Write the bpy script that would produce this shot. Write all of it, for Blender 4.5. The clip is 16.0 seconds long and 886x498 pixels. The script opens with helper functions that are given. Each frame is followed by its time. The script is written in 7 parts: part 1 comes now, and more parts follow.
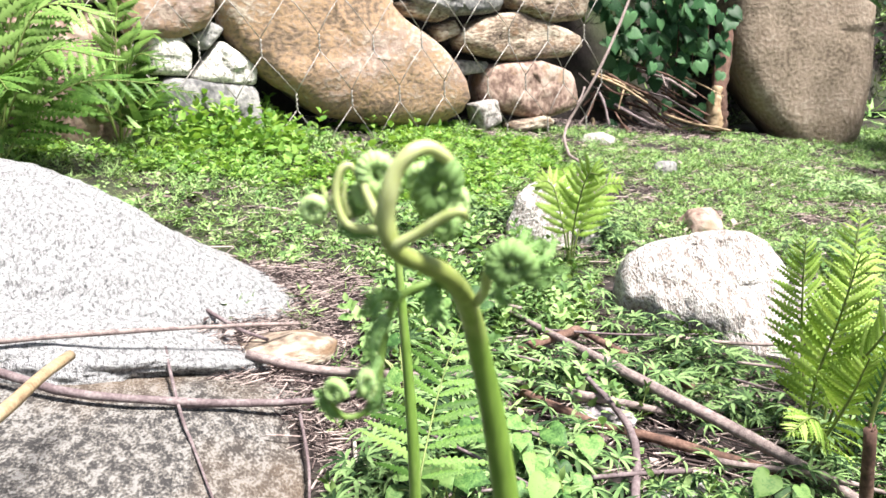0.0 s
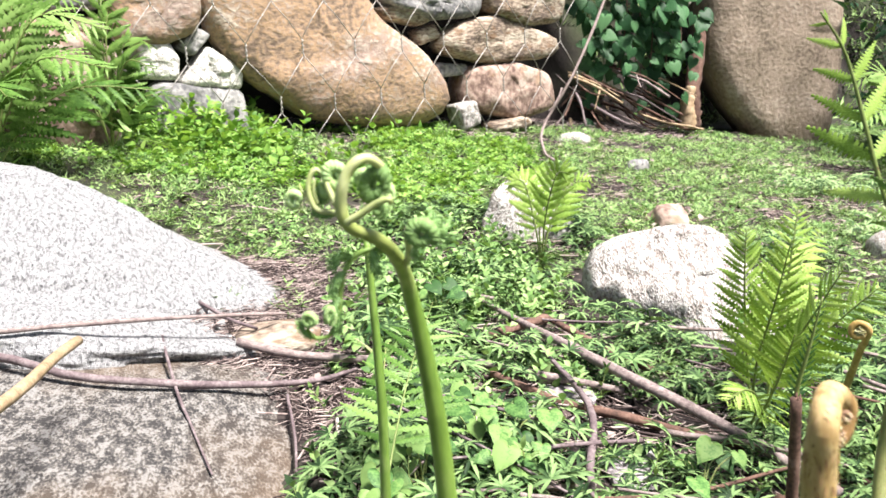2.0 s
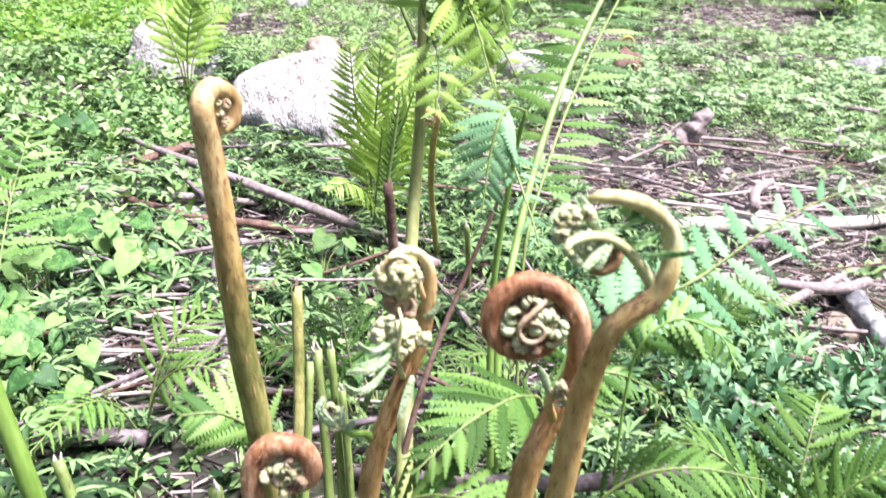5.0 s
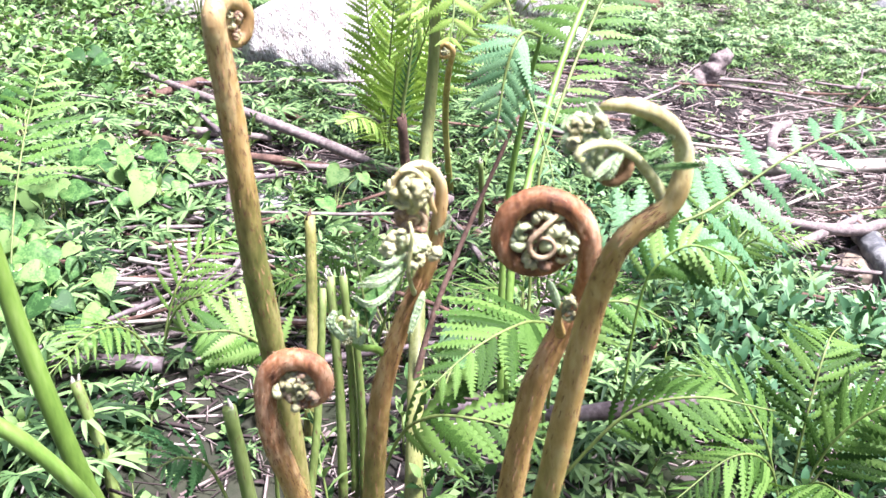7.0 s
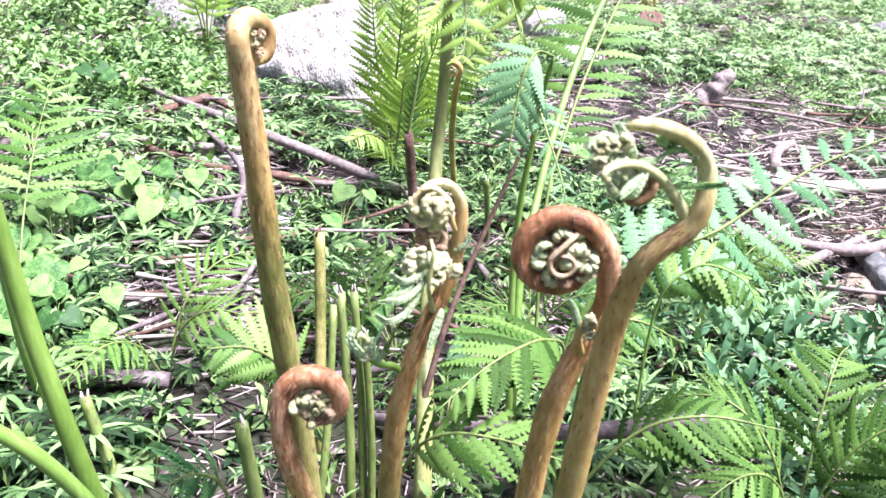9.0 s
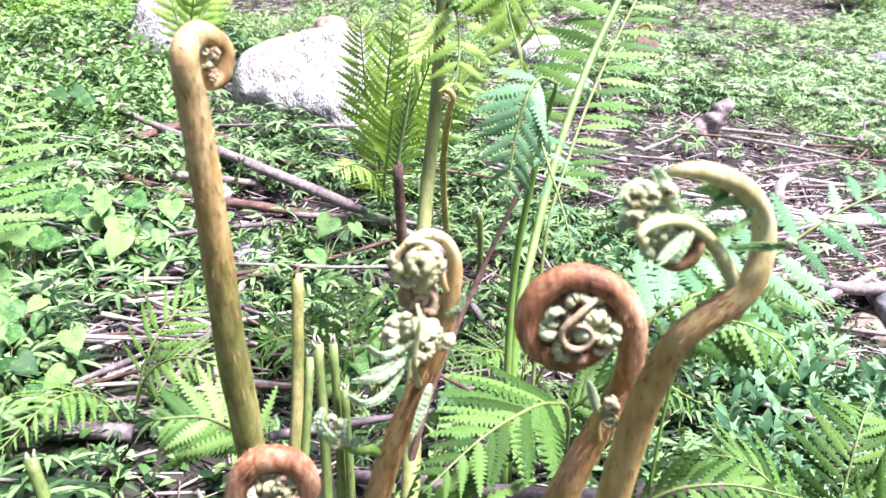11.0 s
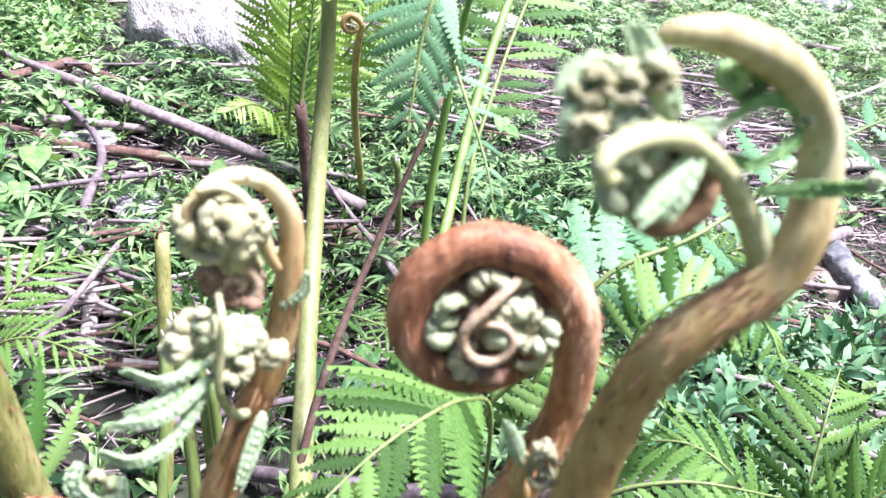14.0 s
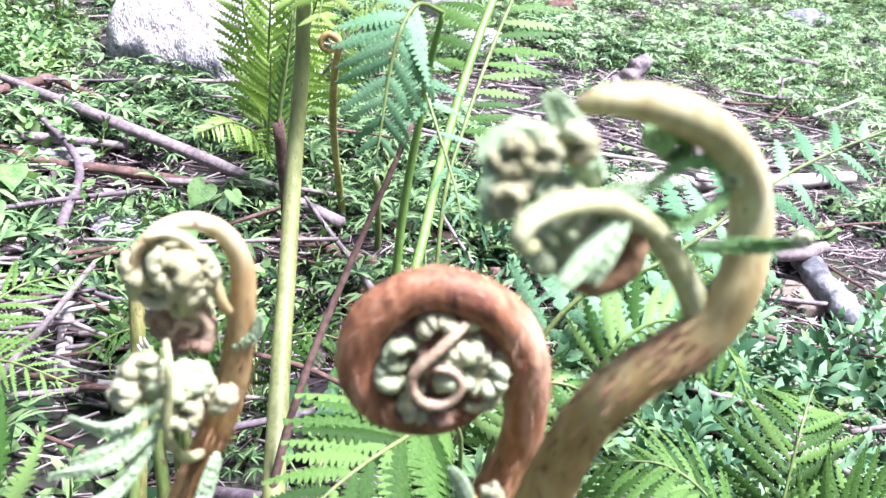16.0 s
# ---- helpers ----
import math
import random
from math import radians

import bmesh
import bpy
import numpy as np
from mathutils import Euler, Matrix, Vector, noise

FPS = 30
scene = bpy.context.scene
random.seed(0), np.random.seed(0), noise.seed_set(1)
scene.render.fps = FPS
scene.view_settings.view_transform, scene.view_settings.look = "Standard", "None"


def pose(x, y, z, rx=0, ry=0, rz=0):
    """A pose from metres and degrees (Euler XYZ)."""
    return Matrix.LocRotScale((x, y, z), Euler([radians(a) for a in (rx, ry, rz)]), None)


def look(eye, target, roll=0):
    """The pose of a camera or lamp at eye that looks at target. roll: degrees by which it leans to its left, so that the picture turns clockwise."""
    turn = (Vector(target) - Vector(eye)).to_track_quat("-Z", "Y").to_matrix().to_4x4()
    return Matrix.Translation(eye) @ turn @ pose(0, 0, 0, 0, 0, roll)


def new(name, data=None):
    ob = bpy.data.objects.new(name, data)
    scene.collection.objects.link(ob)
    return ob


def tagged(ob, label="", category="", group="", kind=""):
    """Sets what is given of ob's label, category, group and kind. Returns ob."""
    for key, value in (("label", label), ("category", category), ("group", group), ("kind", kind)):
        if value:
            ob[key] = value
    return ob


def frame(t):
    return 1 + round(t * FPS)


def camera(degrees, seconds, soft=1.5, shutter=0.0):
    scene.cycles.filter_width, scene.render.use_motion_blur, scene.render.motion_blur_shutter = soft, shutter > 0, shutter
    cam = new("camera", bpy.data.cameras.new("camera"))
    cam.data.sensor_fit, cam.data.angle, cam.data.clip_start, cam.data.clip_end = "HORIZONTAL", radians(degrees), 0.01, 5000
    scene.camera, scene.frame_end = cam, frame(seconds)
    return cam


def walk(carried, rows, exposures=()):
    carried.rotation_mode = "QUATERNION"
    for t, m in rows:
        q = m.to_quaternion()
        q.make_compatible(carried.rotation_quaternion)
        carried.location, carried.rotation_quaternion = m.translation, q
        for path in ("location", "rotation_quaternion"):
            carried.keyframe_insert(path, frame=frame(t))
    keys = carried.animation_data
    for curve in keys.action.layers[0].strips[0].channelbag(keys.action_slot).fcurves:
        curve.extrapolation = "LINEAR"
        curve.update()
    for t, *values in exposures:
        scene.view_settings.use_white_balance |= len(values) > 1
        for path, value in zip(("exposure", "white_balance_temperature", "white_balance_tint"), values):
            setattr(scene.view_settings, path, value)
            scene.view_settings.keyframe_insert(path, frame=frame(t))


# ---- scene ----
cam = camera(52.0, 16.0, shutter=0.4)
# a small phone lens: near shoots fall slightly out of focus
cam.data.dof.use_dof = True
cam.data.dof.focus_distance, cam.data.dof.aperture_fstop = 0.75, 32.0
PATH = [
    (0, (0.024, 0.036, 0.498), (-0.022, 1.982, 0.041), -2.5),
    (0.5, (0.025, 0.028, 0.496), (-0.031, 1.974, 0.037), -2.8),
    (1, (0.029, 0.002, 0.505), (-0.014, 1.95, 0.054), -2.8),
    (1.5, (0.031, -0.025, 0.509), (-0.009, 1.921, 0.051), -2.8),
    (2, (0.04, -0.052, 0.511), (0.024, 1.894, 0.051), -2.8),
    (2.5, (0.058, -0.077, 0.509), (0.074, 1.869, 0.05), -2.7),
    (3, (0.088, -0.085, 0.503), (0.268, 1.845, 0.012), -3.0),
    (3.5, (0.107, -0.102, 0.493), (0.485, 1.78, -0.069), -0.9),
    (4, (0.113, -0.12, 0.495), (0.601, 1.715, -0.131), -0.6),
    (4.5, (0.119, -0.148, 0.489), (0.672, 1.646, -0.199), -1.5),
    (5, (0.123, -0.155, 0.479), (0.697, 1.593, -0.305), -2.1),
    (5.2, (0.122, -0.16, 0.476), (0.691, 1.574, -0.341), -2.7),
    (7.3, (0.122, -0.161, 0.469), (0.644, 1.553, -0.424), -2.0),
    (7.5, (0.121, -0.162, 0.469), (0.643, 1.552, -0.425), -2.1),
    (8, (0.118, -0.16, 0.469), (0.64, 1.559, -0.416), -1.7),
    (8.5, (0.115, -0.16, 0.47), (0.645, 1.565, -0.399), -1.7),
    (9, (0.114, -0.159, 0.47), (0.649, 1.569, -0.389), -1.5),
    (9.2, (0.115, -0.156, 0.471), (0.646, 1.572, -0.391), -1.6),
    (11.3, (0.142, -0.085, 0.446), (0.721, 1.654, -0.354), -0.3),
    (11.5, (0.15, -0.073, 0.44), (0.751, 1.654, -0.371), -0.3),
    (12, (0.162, -0.066, 0.438), (0.786, 1.633, -0.414), -0.9),
    (12.5, (0.169, -0.055, 0.431), (0.807, 1.626, -0.445), -1.0),
    (13, (0.169, -0.044, 0.427), (0.811, 1.626, -0.467), -0.5),
    (13.5, (0.175, -0.032, 0.417), (0.826, 1.629, -0.486), -0.1),
    (14, (0.182, -0.015, 0.411), (0.863, 1.635, -0.491), 0.4),
    (14.5, (0.18, -0.01, 0.413), (0.873, 1.635, -0.489), 0.8),
    (15, (0.185, -0.014, 0.414), (0.89, 1.631, -0.479), 1.0),
    (15.5, (0.188, -0.015, 0.415), (0.901, 1.63, -0.471), 0.9),
    (16, (0.189, -0.016, 0.417), (0.902, 1.632, -0.463), 0.7),
]
walk(cam, [(t, look(eye, target, roll)) for t, eye, target, roll in PATH],
     [(0, 1.6, 6450, 11), (3, 1.54, 6450, 14), (4.5, 1.62, 5850, 19.5), (5, 1.86, 5850, 19.5), (7.5, 1.9, 5750, 21), (9, 1.9, 5700, 21), (12, 1.9, 5650, 22), (16, 1.84, 5380, 24)])

# ---- light: bright hazy daylight ----
world = bpy.data.worlds.new("world")
scene.world = world
world.use_nodes = True
wn = world.node_tree
sky = wn.nodes.new("ShaderNodeTexSky")
sky.sky_type = "NISHITA"
sky.sun_disc = False
sky.sun_elevation = radians(64)
sky.sun_rotation = radians(124)
sky.dust_density = 4.0
sky.air_density = 1.2
wn.nodes["Background"].inputs["Strength"].default_value = 0.045
wn.links.new(sky.outputs[0], wn.nodes["Background"].inputs["Color"])
sun = new("sun", bpy.data.lights.new("sun", "SUN"))
sun.data.energy, sun.data.angle, sun.data.color = 5.0, radians(14), (1.0, 0.96, 0.9)
sun.matrix_world = look((1.7, -1.15, 4.2), (0, 0, 0))


# ---- materials ----
def mat(name, cols, scale=20.0, rough=0.7, bump=0.3, fine=4.0, leaf=0.0, spots=None, rand=0.0, stretch=None, island=False, bump_dist=0.002, sub=0.0, tight=0.0, grad=()):
    """A surface with grain at two scales. cols: base colours from dark to light; leaf: share of light let through."""
    m = bpy.data.materials.new(name)
    m.use_nodes = True
    t = m.node_tree
    p = t.nodes["Principled BSDF"]
    p.inputs["Roughness"].default_value = rough
    co = t.nodes.new("ShaderNodeTexCoord")
    src = co.outputs["Object"]
    if stretch:
        mp = t.nodes.new("ShaderNodeMapping")
        mp.inputs["Scale"].default_value = stretch
        t.links.new(src, mp.inputs["Vector"])
        src = mp.outputs[0]
    n1 = t.nodes.new("ShaderNodeTexNoise")
    n1.inputs["Scale"].default_value, n1.inputs["Detail"].default_value = scale, 6.0
    n2 = t.nodes.new("ShaderNodeTexNoise")
    n2.inputs["Scale"].default_value, n2.inputs["Detail"].default_value = scale * fine, 5.0
    t.links.new(src, n1.inputs["Vector"])
    t.links.new(src, n2.inputs["Vector"])
    mix = t.nodes.new("ShaderNodeMath")
    mix.operation = "MULTIPLY_ADD"
    mix.inputs[1].default_value = 0.45
    t.links.new(n2.outputs["Fac"], mix.inputs[0])
    half = t.nodes.new("ShaderNodeMath")
    half.operation = "MULTIPLY"
    half.inputs[1].default_value = 0.55
    t.links.new(n1.outputs["Fac"], half.inputs[0])
    t.links.new(half.outputs[0], mix.inputs[2])
    fac = mix.outputs[0]
    if rand:
        if island:
            r = t.nodes.new("ShaderNodeNewGeometry").outputs["Random Per Island"]
        else:
            r = t.nodes.new("ShaderNodeObjectInfo").outputs["Random"]
        ad = t.nodes.new("ShaderNodeMath")
        ad.operation = "MULTIPLY_ADD"
        ad.inputs[1].default_value = rand
        t.links.new(r, ad.inputs[0])
        sh = t.nodes.new("ShaderNodeMath")
        sh.operation = "SUBTRACT"
        sh.inputs[1].default_value = rand * 0.5
        t.links.new(fac, sh.inputs[0])
        t.links.new(sh.outputs[0], ad.inputs[2])
        fac = ad.outputs[0]
    ramp = t.nodes.new("ShaderNodeValToRGB")
    el = ramp.color_ramp.elements
    lo, hi = 0.33 + tight, 0.67 - tight
    for i, c in enumerate(cols):
        x = lo + (hi - lo) * i / max(1, len(cols) - 1)
        e = el[i] if i < 2 else el.new(x)
        e.position, e.color = x, (*c, 1)
    t.links.new(fac, ramp.inputs["Fac"])
    col = ramp.outputs["Color"]
    for z0, z1, gcols in grad:
        sep = t.nodes.new("ShaderNodeSeparateXYZ")
        t.links.new(co.outputs["Object"], sep.inputs[0])
        wob = t.nodes.new("ShaderNodeMath")
        wob.operation = "MULTIPLY_ADD"
        wob.inputs[1].default_value = (z1 - z0) * 0.8
        t.links.new(n1.outputs["Fac"], wob.inputs[0])
        t.links.new(sep.outputs["Z"], wob.inputs[2])
        g = t.nodes.new("ShaderNodeMapRange")
        g.interpolation_type = "SMOOTHSTEP"
        g.inputs["From Min"].default_value, g.inputs["From Max"].default_value = z0 + (z1 - z0) * 0.4, z1 + (z1 - z0) * 0.4
        t.links.new(wob.outputs[0], g.inputs["Value"])
        r3 = t.nodes.new("ShaderNodeValToRGB")
        for i, c in enumerate(gcols):
            x = lo + (hi - lo) * i / max(1, len(gcols) - 1)
            e = r3.color_ramp.elements[i] if i < 2 else r3.color_ramp.elements.new(x)
            e.position, e.color = x, (*c, 1)
        t.links.new(fac, r3.inputs["Fac"])
        gm = t.nodes.new("ShaderNodeMix")
        gm.data_type = "RGBA"
        t.links.new(g.outputs[0], gm.inputs[0])
        t.links.new(col, gm.inputs[6])
        t.links.new(r3.outputs["Color"], gm.inputs[7])
        col = gm.outputs[2]
    if spots:
        sc, thr, sharp, scol = spots
        v = t.nodes.new("ShaderNodeTexNoise")
        v.inputs["Scale"].default_value, v.inputs["Detail"].default_value = sc, 3.0
        t.links.new(src, v.inputs["Vector"])
        mr = t.nodes.new("ShaderNodeMapRange")
        mr.inputs["From Min"].default_value, mr.inputs["From Max"].default_value = thr, thr + sharp
        t.links.new(v.outputs["Fac"], mr.inputs["Value"])
        mx = t.nodes.new("ShaderNodeMix")
        mx.data_type = "RGBA"
        t.links.new(mr.outputs[0], mx.inputs[0])
        t.links.new(col, mx.inputs[6])
        mx.inputs[7].default_value = (*scol, 1)
        col = mx.outputs[2]
    t.links.new(col, p.inputs["Base Color"])
    if bump:
        b = t.nodes.new("ShaderNodeBump")
        b.inputs["Strength"].default_value, b.inputs["Distance"].default_value = bump, bump_dist
        t.links.new(fac if not rand else mix.outputs[0], b.inputs["Height"])
        t.links.new(b.outputs[0], p.inputs["Normal"])
    if sub:
        p.inputs["Subsurface Weight"].default_value = sub
        p.inputs["Subsurface Radius"].default_value = (0.004, 0.004, 0.001)
    if leaf:
        p.inputs["Specular IOR Level"].default_value = 0.14
        tr = t.nodes.new("ShaderNodeBsdfTranslucent")
        ms = t.nodes.new("ShaderNodeMixShader")
        ms.inputs[0].default_value = leaf
        gain = t.nodes.new("ShaderNodeMix")
        gain.data_type, gain.blend_type = "RGBA", "MULTIPLY"
        gain.inputs[0].default_value = 1.0
        gain.inputs[7].default_value = (1.0, 1.0, 0.55, 1)
        t.links.new(col, gain.inputs[6])
        t.links.new(gain.outputs[2], tr.inputs["Color"])
        out = t.nodes["Material Output"]
        t.links.new(p.outputs[0], ms.inputs[1])
        t.links.new(tr.outputs[0], ms.inputs[2])
        t.links.new(ms.outputs[0], out.inputs["Surface"])
    return m


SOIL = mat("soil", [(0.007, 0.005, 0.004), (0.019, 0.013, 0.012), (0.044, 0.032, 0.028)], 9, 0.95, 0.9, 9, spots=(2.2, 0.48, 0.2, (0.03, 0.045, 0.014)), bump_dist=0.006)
WHITE_ROCK = mat("pale_granite", [(0.165, 0.165, 0.171), (0.396, 0.396, 0.402), (0.517, 0.517, 0.528)], 240, 0.92, 1.0, 4, spots=(300, 0.59, 0.08, (0.11, 0.11, 0.115)), stretch=(1, 0.45, 0.6), bump_dist=0.012, tight=0.06)
PALE_BLOCK = mat("white_granite_block", [(0.3, 0.29, 0.27), (0.6, 0.58, 0.54), (0.75, 0.73, 0.68)], 40, 0.9, 1.0, 5, spots=(110, 0.57, 0.08, (0.25, 0.23, 0.2)), bump_dist=0.006, tight=0.06)
CREAM_ROCK = mat("cream_granite", [(0.26, 0.22, 0.2), (0.47, 0.44, 0.42), (0.6, 0.57, 0.55)], 60, 0.92, 1.0, 4, spots=(100, 0.58, 0.1, (0.22, 0.18, 0.16)), stretch=(1.6, 1, 0.7), bump_dist=0.016, tight=0.08)
FLAT_ROCK = mat("stained_gneiss", [(0.035, 0.032, 0.032), (0.1, 0.094, 0.09), (0.145, 0.13, 0.115), (0.25, 0.24, 0.23)], 95, 0.92, 1.0, 4, spots=(6, 0.5, 0.35, (0.19, 0.125, 0.075)), stretch=(1, 0.6, 1), bump_dist=0.012, tight=0.1)
BROWN_ROCK = mat("brown_gneiss", [(0.134, 0.094, 0.067), (0.244, 0.17, 0.118), (0.342, 0.222, 0.129), (0.293, 0.222, 0.174), (0.464, 0.386, 0.308)], 4.5, 0.9, 0.7, 14, spots=(3.5, 0.5, 0.3, (0.19, 0.135, 0.125)), stretch=(1, 1, 1.4), bump_dist=0.012, tight=0.06)
TAN_ROCK = mat("tan_stone", [(0.09, 0.065, 0.05), (0.26, 0.2, 0.15), (0.4, 0.36, 0.29)], 9, 0.9, 1.0, 7, spots=(22, 0.56, 0.1, (0.16, 0.1, 0.06)), stretch=(1, 1, 2.5), bump_dist=0.008, tight=0.08)
RED_ROCK = mat("reddish_stone", [(0.13, 0.08, 0.065), (0.3, 0.21, 0.17), (0.4, 0.32, 0.27)], 9, 0.9, 1.0, 7, spots=(13, 0.6, 0.12, (0.27, 0.17, 0.1)), bump_dist=0.008, tight=0.08)
MAUVE_ROCK = mat("mauve_grey_stone", [(0.15, 0.131, 0.138), (0.288, 0.256, 0.269), (0.413, 0.375, 0.388)], 25, 0.9, 1.0, 7, spots=(60, 0.57, 0.1, (0.1, 0.09, 0.09)), bump_dist=0.006, tight=0.05)
GREY_ROCK = mat("grey_stone", [(0.08, 0.08, 0.085), (0.2, 0.195, 0.195), (0.34, 0.33, 0.315)], 12, 0.9, 1.0, 7, spots=(40, 0.57, 0.08, (0.1, 0.1, 0.1)), bump_dist=0.007, tight=0.06)
SLAB_ROCK = mat("dull_brown_boulder", [(0.13, 0.098, 0.071), (0.224, 0.177, 0.13), (0.271, 0.212, 0.163), (0.366, 0.307, 0.248)], 5, 0.9, 0.7, 14, spots=(4, 0.52, 0.25, (0.16, 0.11, 0.075)), bump_dist=0.012, tight=0.06)
FAR_ROCK = mat("lilac_grey_boulder", [(0.3, 0.265, 0.25), (0.45, 0.41, 0.39), (0.55, 0.505, 0.48)], 5, 0.9, 0.8, 12, spots=(30, 0.6, 0.1, (0.27, 0.235, 0.22)), bump_dist=0.006, tight=0.06)
WIRE = mat("galvanised_wire", [(0.2, 0.18, 0.165), (0.42, 0.4, 0.38)], 30, 0.6, 0.1)
WIRE.node_tree.nodes["Principled BSDF"].inputs["Metallic"].default_value = 0.35
GREEN_STEM = mat("green_stem", [(0.09, 0.165, 0.026), (0.15, 0.255, 0.045), (0.225, 0.315, 0.09)], 60, 0.5, 0.15, 6, stretch=(1, 1, 0.25), sub=0.1)
OLIVE_GREEN = mat("dull_green_stem", [(0.08, 0.11, 0.022), (0.14, 0.19, 0.045), (0.22, 0.27, 0.09)], 60, 0.6, 0.3, 6, spots=(500, 0.6, 0.1, (0.1, 0.07, 0.03)), stretch=(1, 1, 0.25))
PALE_STEM = mat("pale_green_stem", [(0.2, 0.25, 0.07), (0.34, 0.39, 0.15), (0.43, 0.46, 0.23)], 60, 0.5, 0.15, 6, stretch=(1, 1, 0.25), sub=0.1)
OLIVE_PALE = mat("pale_olive_stem", [(0.15, 0.17, 0.05), (0.24, 0.255, 0.085), (0.32, 0.33, 0.13)], 60, 0.55, 0.2, 6, spots=(900, 0.6, 0.12, (0.17, 0.11, 0.04)), stretch=(1, 1, 0.25), sub=0.1)
BROWN_STEM = mat("tan_scaly_stem", [(0.18, 0.175, 0.036), (0.27, 0.245, 0.06), (0.36, 0.32, 0.1)], 60, 0.65, 0.35, 6, spots=(1000, 0.6, 0.12, (0.2, 0.1, 0.035)), stretch=(1, 1, 0.3), tight=0.05, sub=0.1, grad=[(0.13, 0.26, [(0.29, 0.17, 0.047), (0.42, 0.265, 0.085), (0.52, 0.37, 0.15)])])
RED_STEM = mat("rust_tan_stem", [(0.18, 0.175, 0.036), (0.27, 0.245, 0.06), (0.36, 0.32, 0.1)], 60, 0.7, 0.4, 6, spots=(1000, 0.6, 0.12, (0.2, 0.1, 0.035)), stretch=(1, 1, 0.3), tight=0.05, sub=0.1, grad=[(0.1, 0.2, [(0.29, 0.17, 0.047), (0.42, 0.265, 0.085), (0.52, 0.37, 0.15)]), (0.23, 0.325, [(0.08, 0.024, 0.01), (0.3, 0.122, 0.05), (0.5, 0.3, 0.18)])])
LOW_STEM = mat("low_rust_tan_stem", [(0.18, 0.175, 0.036), (0.27, 0.245, 0.06), (0.36, 0.32, 0.1)], 60, 0.7, 0.4, 6, spots=(1000, 0.6, 0.12, (0.2, 0.1, 0.035)), stretch=(1, 1, 0.3), tight=0.05, sub=0.1, grad=[(0.08, 0.14, [(0.29, 0.17, 0.047), (0.42, 0.265, 0.085), (0.52, 0.37, 0.15)]), (0.16, 0.235, [(0.08, 0.024, 0.01), (0.3, 0.122, 0.05), (0.5, 0.3, 0.18)])])
BENT_STEM = mat("olive_tan_bent_stem", [(0.18, 0.175, 0.036), (0.27, 0.245, 0.06), (0.36, 0.32, 0.1)], 60, 0.65, 0.35, 6, spots=(1100, 0.62, 0.12, (0.2, 0.1, 0.035)), stretch=(1, 1, 0.3), tight=0.05, sub=0.1, grad=[(0.16, 0.28, [(0.29, 0.17, 0.047), (0.42, 0.265, 0.085), (0.52, 0.37, 0.15)]), (0.33, 0.375, [(0.22, 0.18, 0.065), (0.36, 0.31, 0.14), (0.46, 0.42, 0.24)])])
OLIVE_STEM = mat("olive_scaly_stem", [(0.1, 0.11, 0.02), (0.2, 0.195, 0.05), (0.31, 0.275, 0.1)], 60, 0.65, 0.35, 6, spots=(800, 0.58, 0.12, (0.14, 0.075, 0.03)), stretch=(1, 1, 0.3), sub=0.1, tight=0.05, grad=[(0.27, 0.36, [(0.18, 0.095, 0.022), (0.34, 0.21, 0.065), (0.46, 0.33, 0.14)]), (0.36, 0.4, [(0.24, 0.14, 0.05), (0.4, 0.28, 0.12), (0.52, 0.4, 0.21)])])
HEAD_STEM = mat("yellow_green_head", [(0.24, 0.235, 0.08), (0.39, 0.38, 0.18), (0.5, 0.49, 0.29)], 110, 0.65, 0.3, 5, sub=0.12, spots=(70, 0.6, 0.25, (0.3, 0.21, 0.11)))
CREAM_STEM = mat("tan_to_cream_stem", [(0.18, 0.175, 0.036), (0.27, 0.245, 0.06), (0.36, 0.32, 0.1)], 60, 0.65, 0.35, 6, spots=(1000, 0.6, 0.12, (0.2, 0.1, 0.035)), stretch=(1, 1, 0.3), tight=0.05, sub=0.1, grad=[(0.13, 0.26, [(0.16, 0.075, 0.018), (0.34, 0.19, 0.06), (0.48, 0.33, 0.14)]), (0.334, 0.356, [(0.33, 0.28, 0.12), (0.46, 0.42, 0.22), (0.55, 0.52, 0.33)])])
HEAD_GREEN = mat("green_to_straw_stem", [(0.09, 0.165, 0.022), (0.15, 0.25, 0.04), (0.225, 0.315, 0.08)], 60, 0.5, 0.15, 6, stretch=(1, 1, 0.25), sub=0.1, grad=[(0.425, 0.452, [(0.15, 0.19, 0.045), (0.24, 0.285, 0.08), (0.33, 0.37, 0.13)]), (0.459, 0.474, [(0.3, 0.34, 0.11), (0.42, 0.46, 0.2), (0.52, 0.55, 0.3)])])
TAN_CURL = mat("woolly_tan_curl", [(0.16, 0.085, 0.05), (0.28, 0.18, 0.11), (0.4, 0.3, 0.2)], 160, 0.9, 0.5, 3, rand=0.3, bump_dist=0.0002, sub=0.1)
CREAM_CURL = mat("woolly_cream_curl", [(0.28, 0.246, 0.112), (0.426, 0.398, 0.213), (0.526, 0.504, 0.314)], 160, 0.9, 0.8, 4, rand=0.2, bump_dist=0.0002, sub=0.15)
SAGE_CURL = mat("woolly_sage_curl", [(0.26, 0.3, 0.13), (0.429, 0.469, 0.247), (0.559, 0.587, 0.364)], 160, 0.9, 0.8, 4, rand=0.2, bump_dist=0.0002, sub=0.15)
GREEN_CURL = mat("green_curl", [(0.104, 0.195, 0.052), (0.247, 0.39, 0.13), (0.442, 0.598, 0.26)], 90, 0.75, 0.3, 4, rand=0.4, bump_dist=0.0002, sub=0.1)
